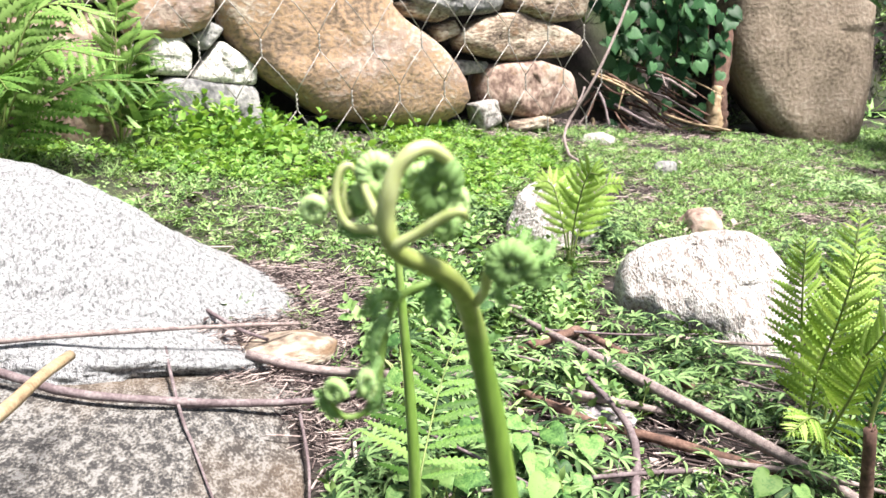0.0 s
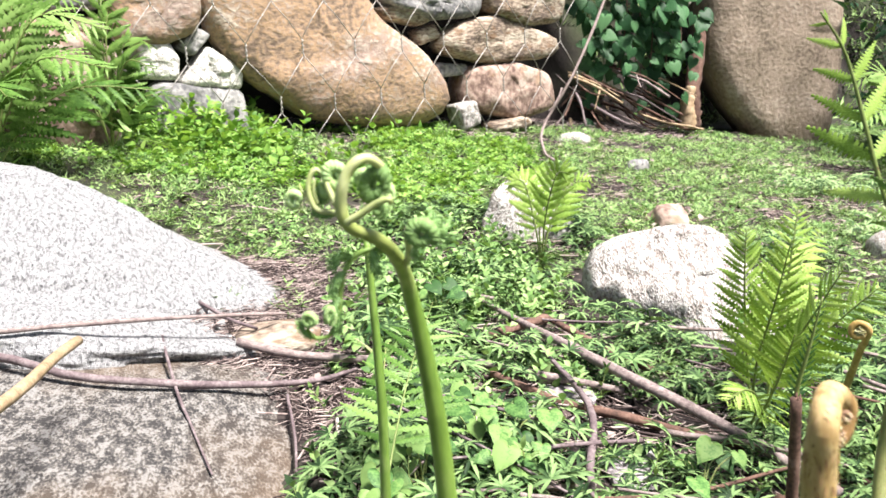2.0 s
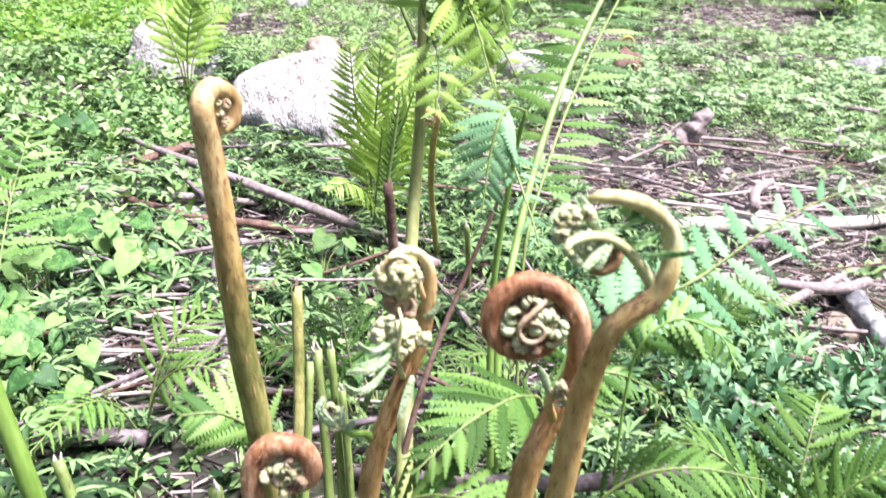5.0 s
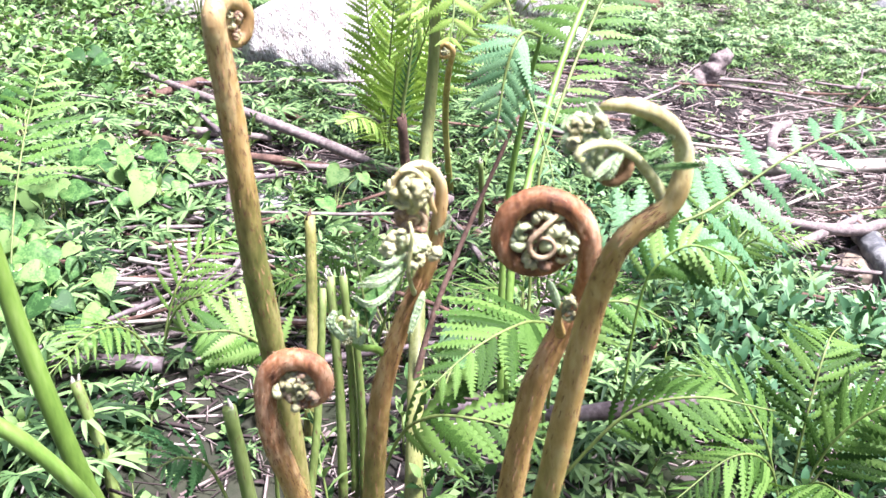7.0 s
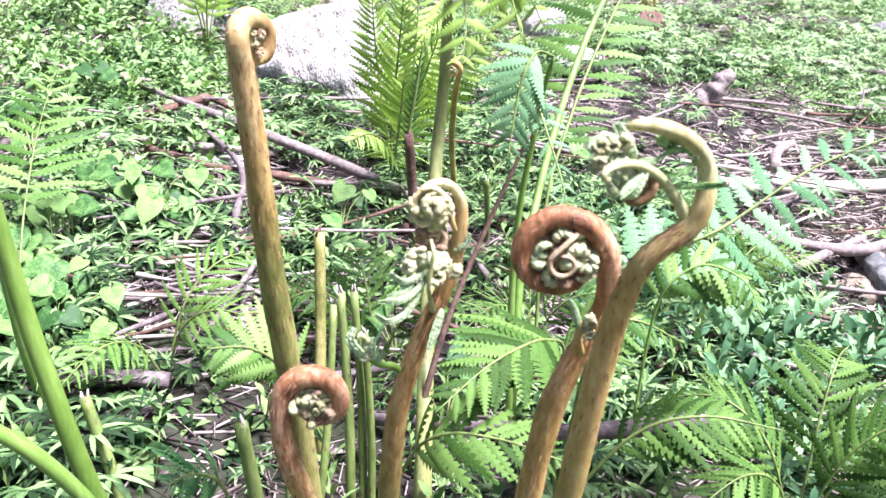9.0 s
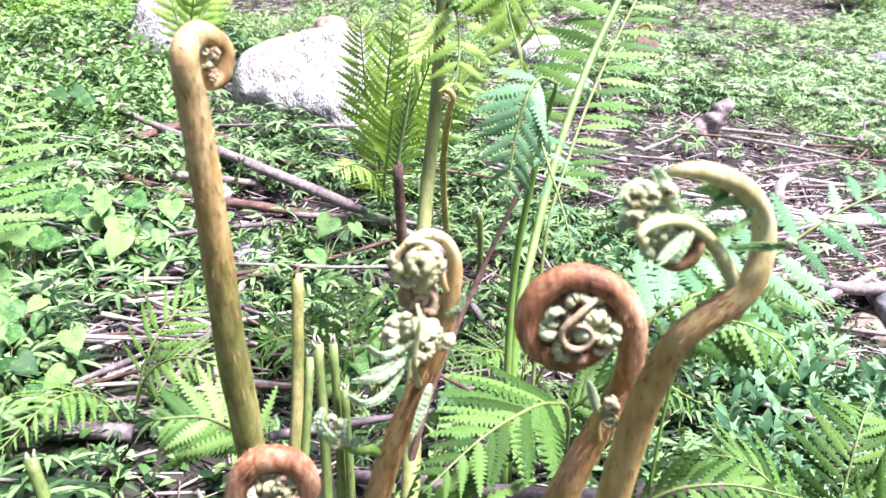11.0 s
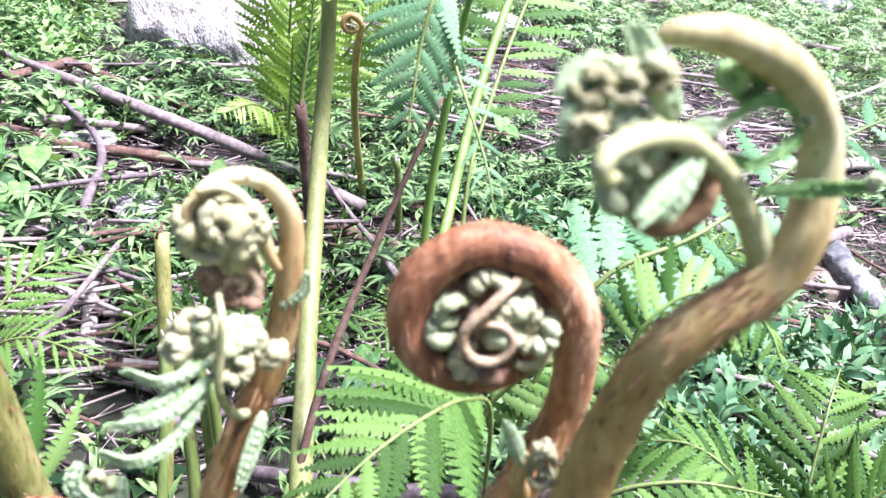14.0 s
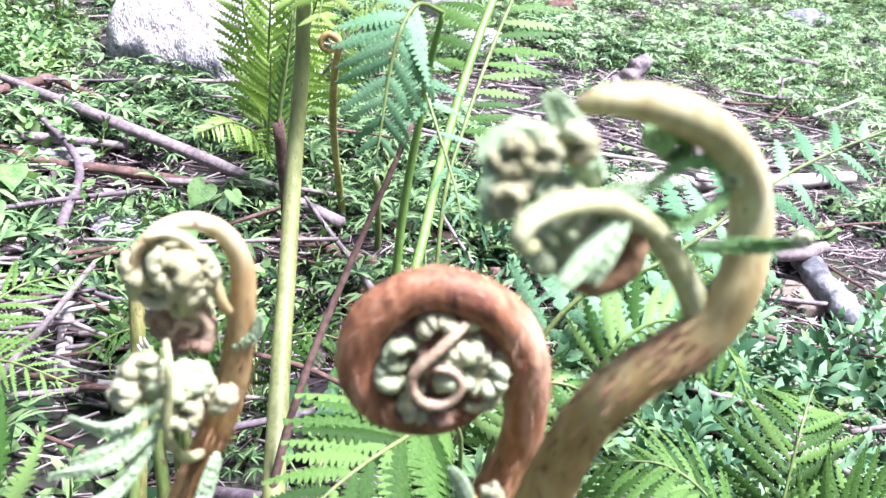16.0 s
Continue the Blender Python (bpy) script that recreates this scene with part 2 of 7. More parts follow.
FROND = mat("fern_leaf", [(0.027, 0.063, 0.01), (0.071, 0.147, 0.027), (0.142, 0.243, 0.056)], 60, 0.45, 0.3, 5, leaf=0.25, rand=0.45)
FROND_DARK = mat("dark_fern_leaf", [(0.021, 0.061, 0.021), (0.046, 0.122, 0.039), (0.087, 0.181, 0.065)], 40, 0.45, 0.2, 5, leaf=0.25, rand=0.35)
FROND_FRESH = mat("fresh_fern_leaf", [(0.046, 0.106, 0.02), (0.113, 0.217, 0.044), (0.205, 0.322, 0.093)], 40, 0.45, 0.2, 5, leaf=0.2, rand=0.5)
FROND_LIGHT = mat("young_fern_leaf", [(0.131, 0.23, 0.034), (0.261, 0.401, 0.076), (0.392, 0.521, 0.151)], 40, 0.45, 0.2, 5, leaf=0.25, rand=0.3)
FROND_BLUE = mat("blue_green_fern_leaf", [(0.074, 0.169, 0.078), (0.161, 0.306, 0.149), (0.272, 0.442, 0.237)], 40, 0.5, 0.2, 5, leaf=0.25, rand=0.3)
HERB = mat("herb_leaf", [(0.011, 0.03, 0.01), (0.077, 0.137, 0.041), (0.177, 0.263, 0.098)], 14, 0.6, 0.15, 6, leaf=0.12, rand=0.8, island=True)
HERB_BLUE = mat("blue_green_herb_leaf", [(0.05, 0.12, 0.055), (0.12, 0.23, 0.105), (0.21, 0.34, 0.175)], 14, 0.6, 0.15, 6, leaf=0.15, rand=0.7, island=True)
HERB_SINGLE = mat("single_herb_leaf", [(0.012, 0.034, 0.008), (0.09, 0.16, 0.045), (0.205, 0.31, 0.105)], 14, 0.6, 0.15, 6, leaf=0.12, rand=1.0)
# lighter copy of the herb colour: grazing light painted into the leaves
HERB_LIT = mat("lit_herb_leaf", [(0.074, 0.149, 0.044), (0.187, 0.32, 0.099), (0.332, 0.475, 0.196)], 14, 0.5, 0.15, 6, leaf=0.2, rand=0.45, island=True)
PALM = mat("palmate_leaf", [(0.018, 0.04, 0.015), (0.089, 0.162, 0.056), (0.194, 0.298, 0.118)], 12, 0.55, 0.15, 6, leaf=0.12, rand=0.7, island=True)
# palmate leaf colour lightened for far seedlings, standing in for brighter light there
PALM_FAR_LIT = mat("far_lit_palmate_leaf", [(0.05, 0.1, 0.04), (0.17, 0.28, 0.11), (0.31, 0.42, 0.2)], 12, 0.55, 0.15, 6, leaf=0.15, rand=1.0, island=True)
MOSS = mat("fine_weed_leaf", [(0.09, 0.14, 0.045), (0.2, 0.28, 0.1), (0.33, 0.41, 0.19)], 12, 0.6, 0.15, 6, leaf=0.2, rand=0.6, island=True)
LIME = mat("lime_herb_leaf", [(0.087, 0.19, 0.035), (0.189, 0.348, 0.066), (0.298, 0.457, 0.116)], 12, 0.5, 0.15, 6, leaf=0.35, rand=0.5, island=True)
HEART = mat("heart_leaf", [(0.031, 0.081, 0.023), (0.087, 0.189, 0.052), (0.182, 0.293, 0.091)], 2.5, 0.5, 0.2, 4, leaf=0.18, rand=0.5)
VINE = mat("vine_leaf", [(0.019, 0.057, 0.024), (0.041, 0.115, 0.046), (0.088, 0.189, 0.081)], 16, 0.45, 0.2, 6, leaf=0.2, rand=0.45)
STICK = mat("weathered_stick", [(0.088, 0.064, 0.064), (0.212, 0.164, 0.155), (0.337, 0.28, 0.264)], 25, 0.85, 0.6, 6, stretch=(6, 6, 6))
MAUVE = mat("mauve_bark", [(0.06, 0.04, 0.043), (0.13, 0.095, 0.1), (0.24, 0.2, 0.2)], 60, 0.75, 0.5, 5)
TANSTICK = mat("tan_stick", [(0.188, 0.121, 0.067), (0.327, 0.232, 0.138), (0.424, 0.337, 0.222)], 60, 0.7, 0.3, 5)
BARK = mat("red_brown_bark", [(0.04, 0.022, 0.017), (0.11, 0.058, 0.042), (0.21, 0.13, 0.1)], 50, 0.9, 0.6, 5)
DRY = mat("bleached_wood", [(0.265, 0.218, 0.184), (0.407, 0.353, 0.305), (0.505, 0.465, 0.418)], 50, 0.85, 0.5, 6)
LITTER = mat("dry_litter", [(0.039, 0.025, 0.024), (0.148, 0.104, 0.097), (0.359, 0.289, 0.266)], 30, 0.9, 0.2, 4, rand=1.0, island=True)


# ---- geometry helpers ----
def ground_z(x, y):
    """Height of the sloping ground."""
    cx = 2.6 * math.tanh(x / 2.6) if x > 0 else 1.9 * math.tanh(x / 1.9)
    cy = 4.5 * math.tanh((y - 0.4) / 4.5)
    b = 0.012 * noise.noise((x * 2.3, y * 2.3, 3.1)) + 0.006 * noise.noise((x * 7, y * 7, 9.4))
    return 0.05 - 0.175 * cx + 0.07 * cy + b


def mesh(name, verts, faces, smooth=True):
    me = bpy.data.meshes.new(name)
    me.from_pydata([tuple(v) for v in verts], [], [tuple(f) for f in faces])
    if smooth:
        me.shade_smooth()
    me.update()
    return me


def thing(name, label, category, group="", kind="", at=(0, 0, 0)):
    ob = new(name)
    ob.location = at
    ob.empty_display_size = 0.02
    return tagged(ob, label, category, group, kind)


def part(name, me, material, parent, label="", m=None):
    ob = new(name, me)
    if not me.materials:
        me.materials.append(material)
    ob.parent = parent
    home = parent.location if parent.type == "EMPTY" else Vector((0, 0, 0))
    ob.matrix_basis = Matrix.Translation(-home) @ (m or Matrix())
    if label:
        ob["label"] = label
    return ob


def solid(name, me, material, label, category, group="", kind="", m=None):
    ob = new(name, me)
    if not me.materials:
        me.materials.append(material)
    if m:
        ob.matrix_basis = m
    return tagged(ob, label, category, group, kind)


def smooth_path(pts, n):
    """Points along a soft curve through pts."""
    p = [Vector(q) for q in pts]
    p = [2 * p[0] - p[1]] + p + [2 * p[-1] - p[-2]]
    out = []
    k = len(p) - 3
    for i in range(n + 1):
        s = min(i / n * k, k - 1e-6)
        j = int(s)
        u = s - j
        a, b, c, d = p[j:j + 4]
        out.append(0.5 * (2 * b + (c - a) * u + (2 * a - 5 * b + 4 * c - d) * u * u + (3 * b - a - 3 * c + d) * u ** 3))
    return out


def tube(pts, radii, sides=8, rough=0.0, seed=0, flat=1.0):
    """Verts and faces of a tapering round bar along pts, with closed ends."""
    pts = [Vector(p) for p in pts]
    n = len(pts)
    rs = np.interp(np.linspace(0, 1, n), np.linspace(0, 1, len(radii)), radii)
    verts, faces = [], []
    side = None
    for i, p in enumerate(pts):
        t = (pts[min(i + 1, n - 1)] - pts[max(i - 1, 0)]).normalized()
        if side is None:
            side = t.orthogonal().normalized()
        side = (side - t * side.dot(t)).normalized()
        up = t.cross(side)
        for k in range(sides):
            a = 2 * math.pi * k / sides
            r = rs[i]
            if rough:
                r *= 1 + rough * noise.noise((p.x * 60 + seed + math.cos(a), p.y * 60 + math.sin(a), p.z * 60))
            verts.append(p + side * math.cos(a) * r + up * math.sin(a) * r * flat)
    for i in range(n - 1):
        for k in range(sides):
            k2 = (k + 1) % sides
            faces.append((i * sides + k, i * sides + k2, (i + 1) * sides + k2, (i + 1) * sides + k))
    faces.append(tuple(reversed(range(sides))))
    faces.append(tuple((n - 1) * sides + k for k in range(sides)))
    return verts, faces


def join(parts):
    verts, faces = [], []
    for v, f in parts:
        o = len(verts)
        verts += v
        faces += [tuple(i + o for i in q) for q in f]
    return verts, faces


def many(name, tv, tf, mats):
    """One mesh of many copies of a small shape; mats: n x 4 x 4 poses. All faces of tf have the same number of corners."""
    tv, tf, mats = np.asarray(tv, float), np.asarray(tf, int), np.asarray(mats, float)
    n, k, c = len(mats), len(tv), tf.shape[1]
    v = np.einsum("nij,kj->nki", mats[:, :3, :3], tv) + mats[:, None, :3, 3]
    f = (tf[None] + (np.arange(n) * k)[:, None, None]).reshape(-1, c)
    me = bpy.data.meshes.new(name)
    me.vertices.add(n * k)
    me.vertices.foreach_set("co", v.ravel().astype(np.float32))
    me.loops.add(f.size)
    me.loops.foreach_set("vertex_index", f.ravel().astype(np.int32))
    me.polygons.add(len(f))
    me.polygons.foreach_set("loop_start", (np.arange(len(f)) * c).astype(np.int32))
    me.polygons.foreach_set("use_smooth", np.ones(len(f), bool))
    me.update(calc_edges=True)
    me.validate()
    return me


def rock_shape(outline, depth, seed, bumpy=0.05, rings=14, around=56, power=2.6, back=0.6):
    """A stone whose front shows the outline (u, v) in the x-z plane, bulging depth towards -y and back * depth behind."""
    cx = sum(p[0] for p in outline) / len(outline)
    cz = sum(p[1] for p in outline) / len(outline)
    poly = [(p[0] - cx, p[1] - cz) for p in outline]
    n = len(poly)
    size = max(math.hypot(*p) for p in poly)

    def edge(a):
        dx, dz = math.cos(a), math.sin(a)
        best = 0.0
        for i in range(n):
            (x1, z1), (x2, z2) = poly[i], poly[(i + 1) % n]
            den = dx * (z2 - z1) - dz * (x2 - x1)
            if abs(den) < 1e-9:
                continue
            s = (x1 * (z2 - z1) - z1 * (x2 - x1)) / den
            q = (x1 * dz - z1 * dx) / den
            if s > 0 and -1e-6 <= q <= 1 + 1e-6:
                best = max(best, s)
        return best
    rad = [edge(2 * math.pi * k / around) for k in range(around)]
    rad = [0.25 * rad[k - 1] + 0.5 * rad[k] + 0.25 * rad[(k + 1) % around] for k in range(around)]
    verts, faces = [], []
    prof = [(q, -(1 - q ** power) ** (1 / power) * depth) for q in [0.9999 * math.sin(0.5 * math.pi * (i + 1) / rings) for i in range(rings)]]
    prof += [(q, (1 - q ** power) ** (1 / power) * depth * back) for q in (0.9, 0.6, 0.25)]
    prof = [(0.0, -depth)] + prof + [(0.0, depth * back)]
    for rr, yy in prof:
        for k in range(1 if rr == 0 else around):
            a = 2 * math.pi * k / around
            x, z = rad[k] * rr * math.cos(a), rad[k] * rr * math.sin(a)
            q = Vector((x + seed * 3.7, yy, z))
            cell = noise.cell(q * (2.6 / size) + Vector((noise.noise(q * (4 / size)), noise.noise(q * (4 / size) + Vector((9, 0, 0))), 0)) * 0.5)
            lump = 0.45 * cell + noise.noise(q * (2.2 / size)) * 0.6 + noise.noise(q * (5.5 / size)) * 0.35 + noise.noise(q * (14 / size)) * 0.2 + noise.noise(q * (34 / size)) * 0.1
            verts.append((x * (1 + bumpy * 0.6 * lump), yy + bumpy * size * lump, z * (1 + bumpy * 0.6 * lump)))
    n = len(prof) - 2
    for k in range(around):
        k2 = (k + 1) % around
        faces.append((0, 1 + k2, 1 + k))
        for i in range(n - 1):
            b = 1 + i * around
            faces.append((b + k, b + k2, b + around + k2, b + around + k))
        faces.append((1 + (n - 1) * around + k, 1 + (n - 1) * around + k2, 1 + n * around))
    return verts, faces, (cx, cz)


def boulder_shape(size, seed, bumpy=0.12, power=2.8, level=4, tilt=0.0):
    """A lumpy block of about the given x, y, z size, resting round its centre, with some flat breaks."""
    bm = bmesh.new()
    bmesh.ops.create_icosphere(bm, subdivisions=level, radius=1)
    rnd = random.Random(seed)
    cuts = [(Vector((rnd.uniform(-1, 1), rnd.uniform(-1, 1), rnd.uniform(-0.4, 1))).normalized(), rnd.uniform(0.72, 0.95)) for _ in range(7)]
    for v in bm.verts:
        p = v.co.copy()
        k = (abs(p.x) ** power + abs(p.y) ** power + abs(p.z) ** power) ** (-1 / power)
        p *= k
        for nrm, d in cuts:
            e = p.dot(nrm) - d
            if e > 0:
                p -= nrm * e * 0.85
        q = p + Vector((seed * 5.3, 0, 0))
        p *= 1 + bumpy * (noise.noise(q * 1.3) * 0.8 + noise.noise(q * 3.1) * 0.4 + noise.noise(q * 8) * 0.18 + noise.noise(q * 20) * 0.1 + (noise.noise(q * 46) * 0.06 if level > 5 else 0))
        v.co = (p.x * size[0] / 2, p.y * size[1] / 2, p.z * size[2] / 2)
    me = bpy.data.meshes.new("stone")
    bm.to_mesh(me)
    bm.free()
    me.shade_smooth()
    return me


# ---- ground ----
def build_ground():
    xs = np.concatenate([[-60, -25, -12, -6, -4, -3, -2.4], np.arange(-2.0, 3.6, 0.028), [4, 4.5, 5, 6, 8, 12, 25, 60]])
    ys = np.concatenate([[-60, -25, -10, -4, -2, -1, -0.5, -0.2], np.arange(0.0, 4.6, 0.028), [5, 6, 8, 12, 25, 60]])
    verts, faces = [], []
    for y in ys:
        for x in xs:
            z = ground_z(x, y)
            if -2 < x < 3.6 and 0 <= y < 4.6:
                z += 0.004 * noise.noise((x * 26, y * 26, 1)) + 0.002 * noise.noise((x * 70, y * 70, 5))
            verts.append((x, y, z))
    n = len(xs)
    for j in range(len(ys) - 1):
        for i in range(n - 1):
            faces.append((j * n + i, j * n + i + 1, (j + 1) * n + i + 1, (j + 1) * n + i))
    solid("ground", mesh("ground", verts, faces), SOIL, "dark crumbly soil with dry litter between the weeds", "ground", kind="structure")


build_ground()

# ---- dry stone wall ----
WALL_AT, WALL_DIR, WALL_OUT = Vector((-0.25, 2.78, 0.0)), Vector((0.78, 0.626, 0)), Vector((0.626, -0.78, 0))
WALL_TURN = math.degrees(math.atan2(0.626, 0.78))
wall = thing("wall_back", "dry stone wall of mixed boulders behind sagging wire mesh", "stone wall", kind="structure")


def wall_point(u, z, out=0.0):
    return WALL_AT + WALL_DIR * u + WALL_OUT * out + Vector((0, 0, z))


def wall_stone(outline, depth, material, seed, out=0.0, bumpy=0.06, label="", power=5.0):
    v, f, (cu, cz) = rock_shape(outline, depth * 0.62, seed, bumpy, power=power, rings=12, around=52)
    at = wall_point(cu, cz, out + 0.05)
    part("stone", mesh("stone", v, f), material, wall, label, Matrix.Translation(at) @ pose(0, 0, 0, 0, 0, WALL_TURN))


wall_stone([(-0.965, 0.7), (-0.74, 0.72), (-0.75, 0.61), (-0.918, 0.601)], 0.1, GREY_ROCK, 1)
wall_stone([(-0.827, 0.595), (-0.745, 0.592), (-0.748, 0.55), (-0.825, 0.558)], 0.07, TAN_ROCK, 2)
wall_stone([(-0.733, 0.72), (-0.5, 0.73), (-0.496, 0.6), (-0.515, 0.545), (-0.608, 0.515), (-0.738, 0.53)], 0.12, BROWN_ROCK, 3)
wall_stone([(-1.02, 0.59), (-0.882, 0.588), (-0.752, 0.51), (-0.775, 0.25), (-0.953, 0.25), (-1.06, 0.4)], 0.18, RED_ROCK, 4, out=0.05, label="mossy pinkish boulder")
wall_stone([(-0.683, 0.526), (-0.595, 0.53), (-0.566, 0.483), (-0.576, 0.424), (-0.679, 0.435)], 0.09, PALE_BLOCK, 5, label="pale granite block")
wall_stone([(-0.57, 0.515), (-0.509, 0.56), (-0.468, 0.54), (-0.525, 0.484)], 0.07, GREY_ROCK, 6)
wall_stone([(-0.58, 0.412), (-0.485, 0.512), (-0.39, 0.446), (-0.398, 0.388)], 0.09, PALE_BLOCK, 7, label="pale wedge of granite")
wall_stone([(-0.66, 0.432), (-0.396, 0.392), (-0.38, 0.25), (-0.65, 0.25)], 0.1, GREY_ROCK, 8)
wall_stone([(-0.49, 0.72), (-0.03, 0.72), (0.06, 0.56), (0.222, 0.462), (0.338, 0.293), (0.204, 0.232), (-0.011, 0.25), (-0.224, 0.295), (-0.395, 0.425), (-0.476, 0.538)],
           0.17, BROWN_ROCK, 9, bumpy=0.05, label="huge smooth brown boulder", power=5.0)
wall_stone([(0.058, 0.66), (0.49, 0.68), (0.462, 0.56), (0.268, 0.553), (0.097, 0.6)], 0.13, GREY_ROCK, 10)
wall_stone([(0.49, 0.68), (0.86, 0.68), (0.838, 0.535), (0.658, 0.52), (0.494, 0.572)], 0.14, TAN_ROCK, 11)
wall_stone([(0.245, 0.46), (0.359, 0.545), (0.531, 0.564), (0.85, 0.468), (0.82, 0.415), (0.499, 0.406)], 0.14, TAN_ROCK, 12, label="long layered tan stone")
wall_stone([(0.278, 0.424), (0.425, 0.412), (0.415, 0.378), (0.29, 0.374)], 0.06, GREY_ROCK, 13)
wall_stone([(0.36, 0.285), (0.398, 0.402), (0.601, 0.412), (0.765, 0.362), (0.797, 0.24), (0.594, 0.205)], 0.15, RED_ROCK, 14, label="rounded reddish stone")
wall_stone([(0.208, 0.525), (0.29, 0.545), (0.316, 0.502), (0.228, 0.478)], 0.06, TAN_ROCK, 15)
wall_stone([(0.06, 0.6), (0.182, 0.605), (0.285, 0.558), (0.223, 0.537), (0.092, 0.565)], 0.08, TAN_ROCK, 16)
wall_stone([(-0.045, 0.625), (0.06, 0.61), (0.056, 0.567), (-0.03, 0.582)], 0.07, TAN_ROCK, 17)
wall_stone([(0.31, 0.29), (0.4, 0.298), (0.42, 0.22), (0.34, 0.2)], 0.08, CREAM_ROCK, 18, out=0.05)
wall_stone([(0.44, 0.218), (0.621, 0.228), (0.655, 0.19), (0.455, 0.185)], 0.08, TAN_ROCK, 19, out=0.06)
rnd = random.Random(5)
u = -1.6
while u < 1.0:
    w = rnd.uniform(0.2, 0.42)
    for row in range(3):
        z0 = 0.73 + row * 0.24
        s = rnd.uniform(-0.06, 0.06)
        wall_stone([(u + s, z0), (u + s + w * 0.96, z0 + 0.01), (u + s + w * 0.93, z0 + 0.22), (u + s + 0.03, z0 + 0.23)], 0.13, rnd.choice([GREY_ROCK, TAN_ROCK, BROWN_ROCK, RED_ROCK]), rnd.randint(20, 900))
    u += w
for k, (u, z0, w, hh) in enumerate([(-1.5, 0.2, 0.42, 0.28), (-1.48, 0.48, 0.4, 0.25), (-1.2, 0.62, 0.24, 0.12)]):
    wall_stone([(u, z0), (u + w, z0), (u + w * 0.96, z0 + hh), (u + 0.04, z0 + hh)], 0.15, (BROWN_ROCK, TAN_ROCK, GREY_ROCK)[k], 31 + k)
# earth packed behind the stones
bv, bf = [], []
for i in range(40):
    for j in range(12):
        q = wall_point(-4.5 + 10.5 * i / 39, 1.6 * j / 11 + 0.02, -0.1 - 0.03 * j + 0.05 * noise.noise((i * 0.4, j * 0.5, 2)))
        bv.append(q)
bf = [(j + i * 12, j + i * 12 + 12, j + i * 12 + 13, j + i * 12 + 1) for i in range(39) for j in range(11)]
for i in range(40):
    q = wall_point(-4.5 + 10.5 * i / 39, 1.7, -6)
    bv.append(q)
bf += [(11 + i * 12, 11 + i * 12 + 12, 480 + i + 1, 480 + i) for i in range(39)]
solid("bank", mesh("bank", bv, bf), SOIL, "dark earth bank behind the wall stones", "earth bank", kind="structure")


# hexagonal wire mesh hung over the wall
def wire_net():
    net = thing("wire_mesh", "rusty twisted wire netting with large hexagonal openings over the wall", "wire mesh")
    cw, ch = 0.165, 0.145

    def knot(i, j):
        u = -1.25 + i * cw * 0.5
        z = 0.2 + j * ch
        s = 0.012 * noise.noise((i * 1.7, j * 2.3, 4)), 0.012 * noise.noise((i * 1.1, j * 2.9, 8))
        return u + s[0], z + s[1]
    for j in range(0, 7):
        for i in range(0, 26):
            if (i + j) % 2:
                continue
            for di in (-1, 1):
                i2, j2 = i + di, j + 1
                if not 0 <= i2 < 26 or j2 > 7:
                    continue
                a, b = knot(i, j), knot(i2, j2)
                a = (a[0], a[1] + 0.022)
                b = (b[0], b[1] - 0.022)
                out = [0.19 + 0.02 * noise.noise((q[0] * 3, q[1] * 3, 6)) for q in (a, b)]
                p, q = wall_point(*a, out[0]), wall_point(*b, out[1])
                mid = (p + q) / 2 + Vector((0, 0, 0.004)) + WALL_OUT * 0.004 * rnd.uniform(-1, 1)
                v, f = tube([p, mid, q], (0.0013, 0.0013), 5)
                part("strand", mesh("strand", v, f), WIRE, net)
            a = knot(i, j)
            o = 0.19 + 0.02 * noise.noise((a[0] * 3, a[1] * 3, 6))
            pts = [wall_point(a[0] + 0.002 * math.sin(k * 2.2), a[1] - 0.022 + 0.0044 * k, o + 0.002 * math.cos(k * 2.2)) for k in range(11)]
            v, f = tube(pts, (0.0023, 0.0023), 5)
            part("twist", mesh("twist", v, f), WIRE, net)


wire_net()

# ---- boulders ----
G = ground_z


def boulder(name, at, size, material, label, seed, rot=(0, 0, 0), bumpy=0.12, power=2.8, level=4, sink=0.3):
    me = boulder_shape(size, seed, bumpy, power, level)
    return solid(name, me, material, label, "rock", m=Matrix.Translation((at[0], at[1], G(at[0], at[1]) + size[2] * (0.5 - sink))) @ pose(0, 0, 0, *rot))


boulder("boulder", (-0.72, 1.29), (1.12, 0.76, 0.42), WHITE_ROCK, "big pale speckled granite boulder lying in the grass", 3, rot=(-10, 7, 20), bumpy=0.1, power=3.4, level=7, sink=0.735)
boulder("flat_rock", (-0.36, 0.73), (0.72, 0.52, 0.1), FLAT_ROCK, "low flat stained rock slab with sticks lying on it", 8, rot=(4, 10, 12), bumpy=0.1, power=4, level=7, sink=0.72)
boulder("flat_rock", (-0.5, 1.03), (0.58, 0.3, 0.11), WHITE_ROCK, "pale low ledge of rock below the big boulder", 9, rot=(2, 10, 20), bumpy=0.2, power=2.5, level=6, sink=0.55)
boulder("flat_rock", (-0.2, 1.08), (0.13, 0.1, 0.04), TAN_ROCK, "small flat rock half buried in litter", 12, bumpy=0.1, level=3, sink=0.4)
v, f, (cu, cz) = rock_shape([(0.255, 0.1), (0.275, 0.15), (0.32, 0.172), (0.42, 0.185), (0.475, 0.18), (0.51, 0.15), (0.535, 0.09), (0.575, 0.02), (0.56, -0.06), (0.5, -0.11), (0.44, -0.09), (0.37, -0.02), (0.3, 0.02), (0.26, 0.05)], 0.14, 5, 0.1, 24, 96, 4.5, 1.0)
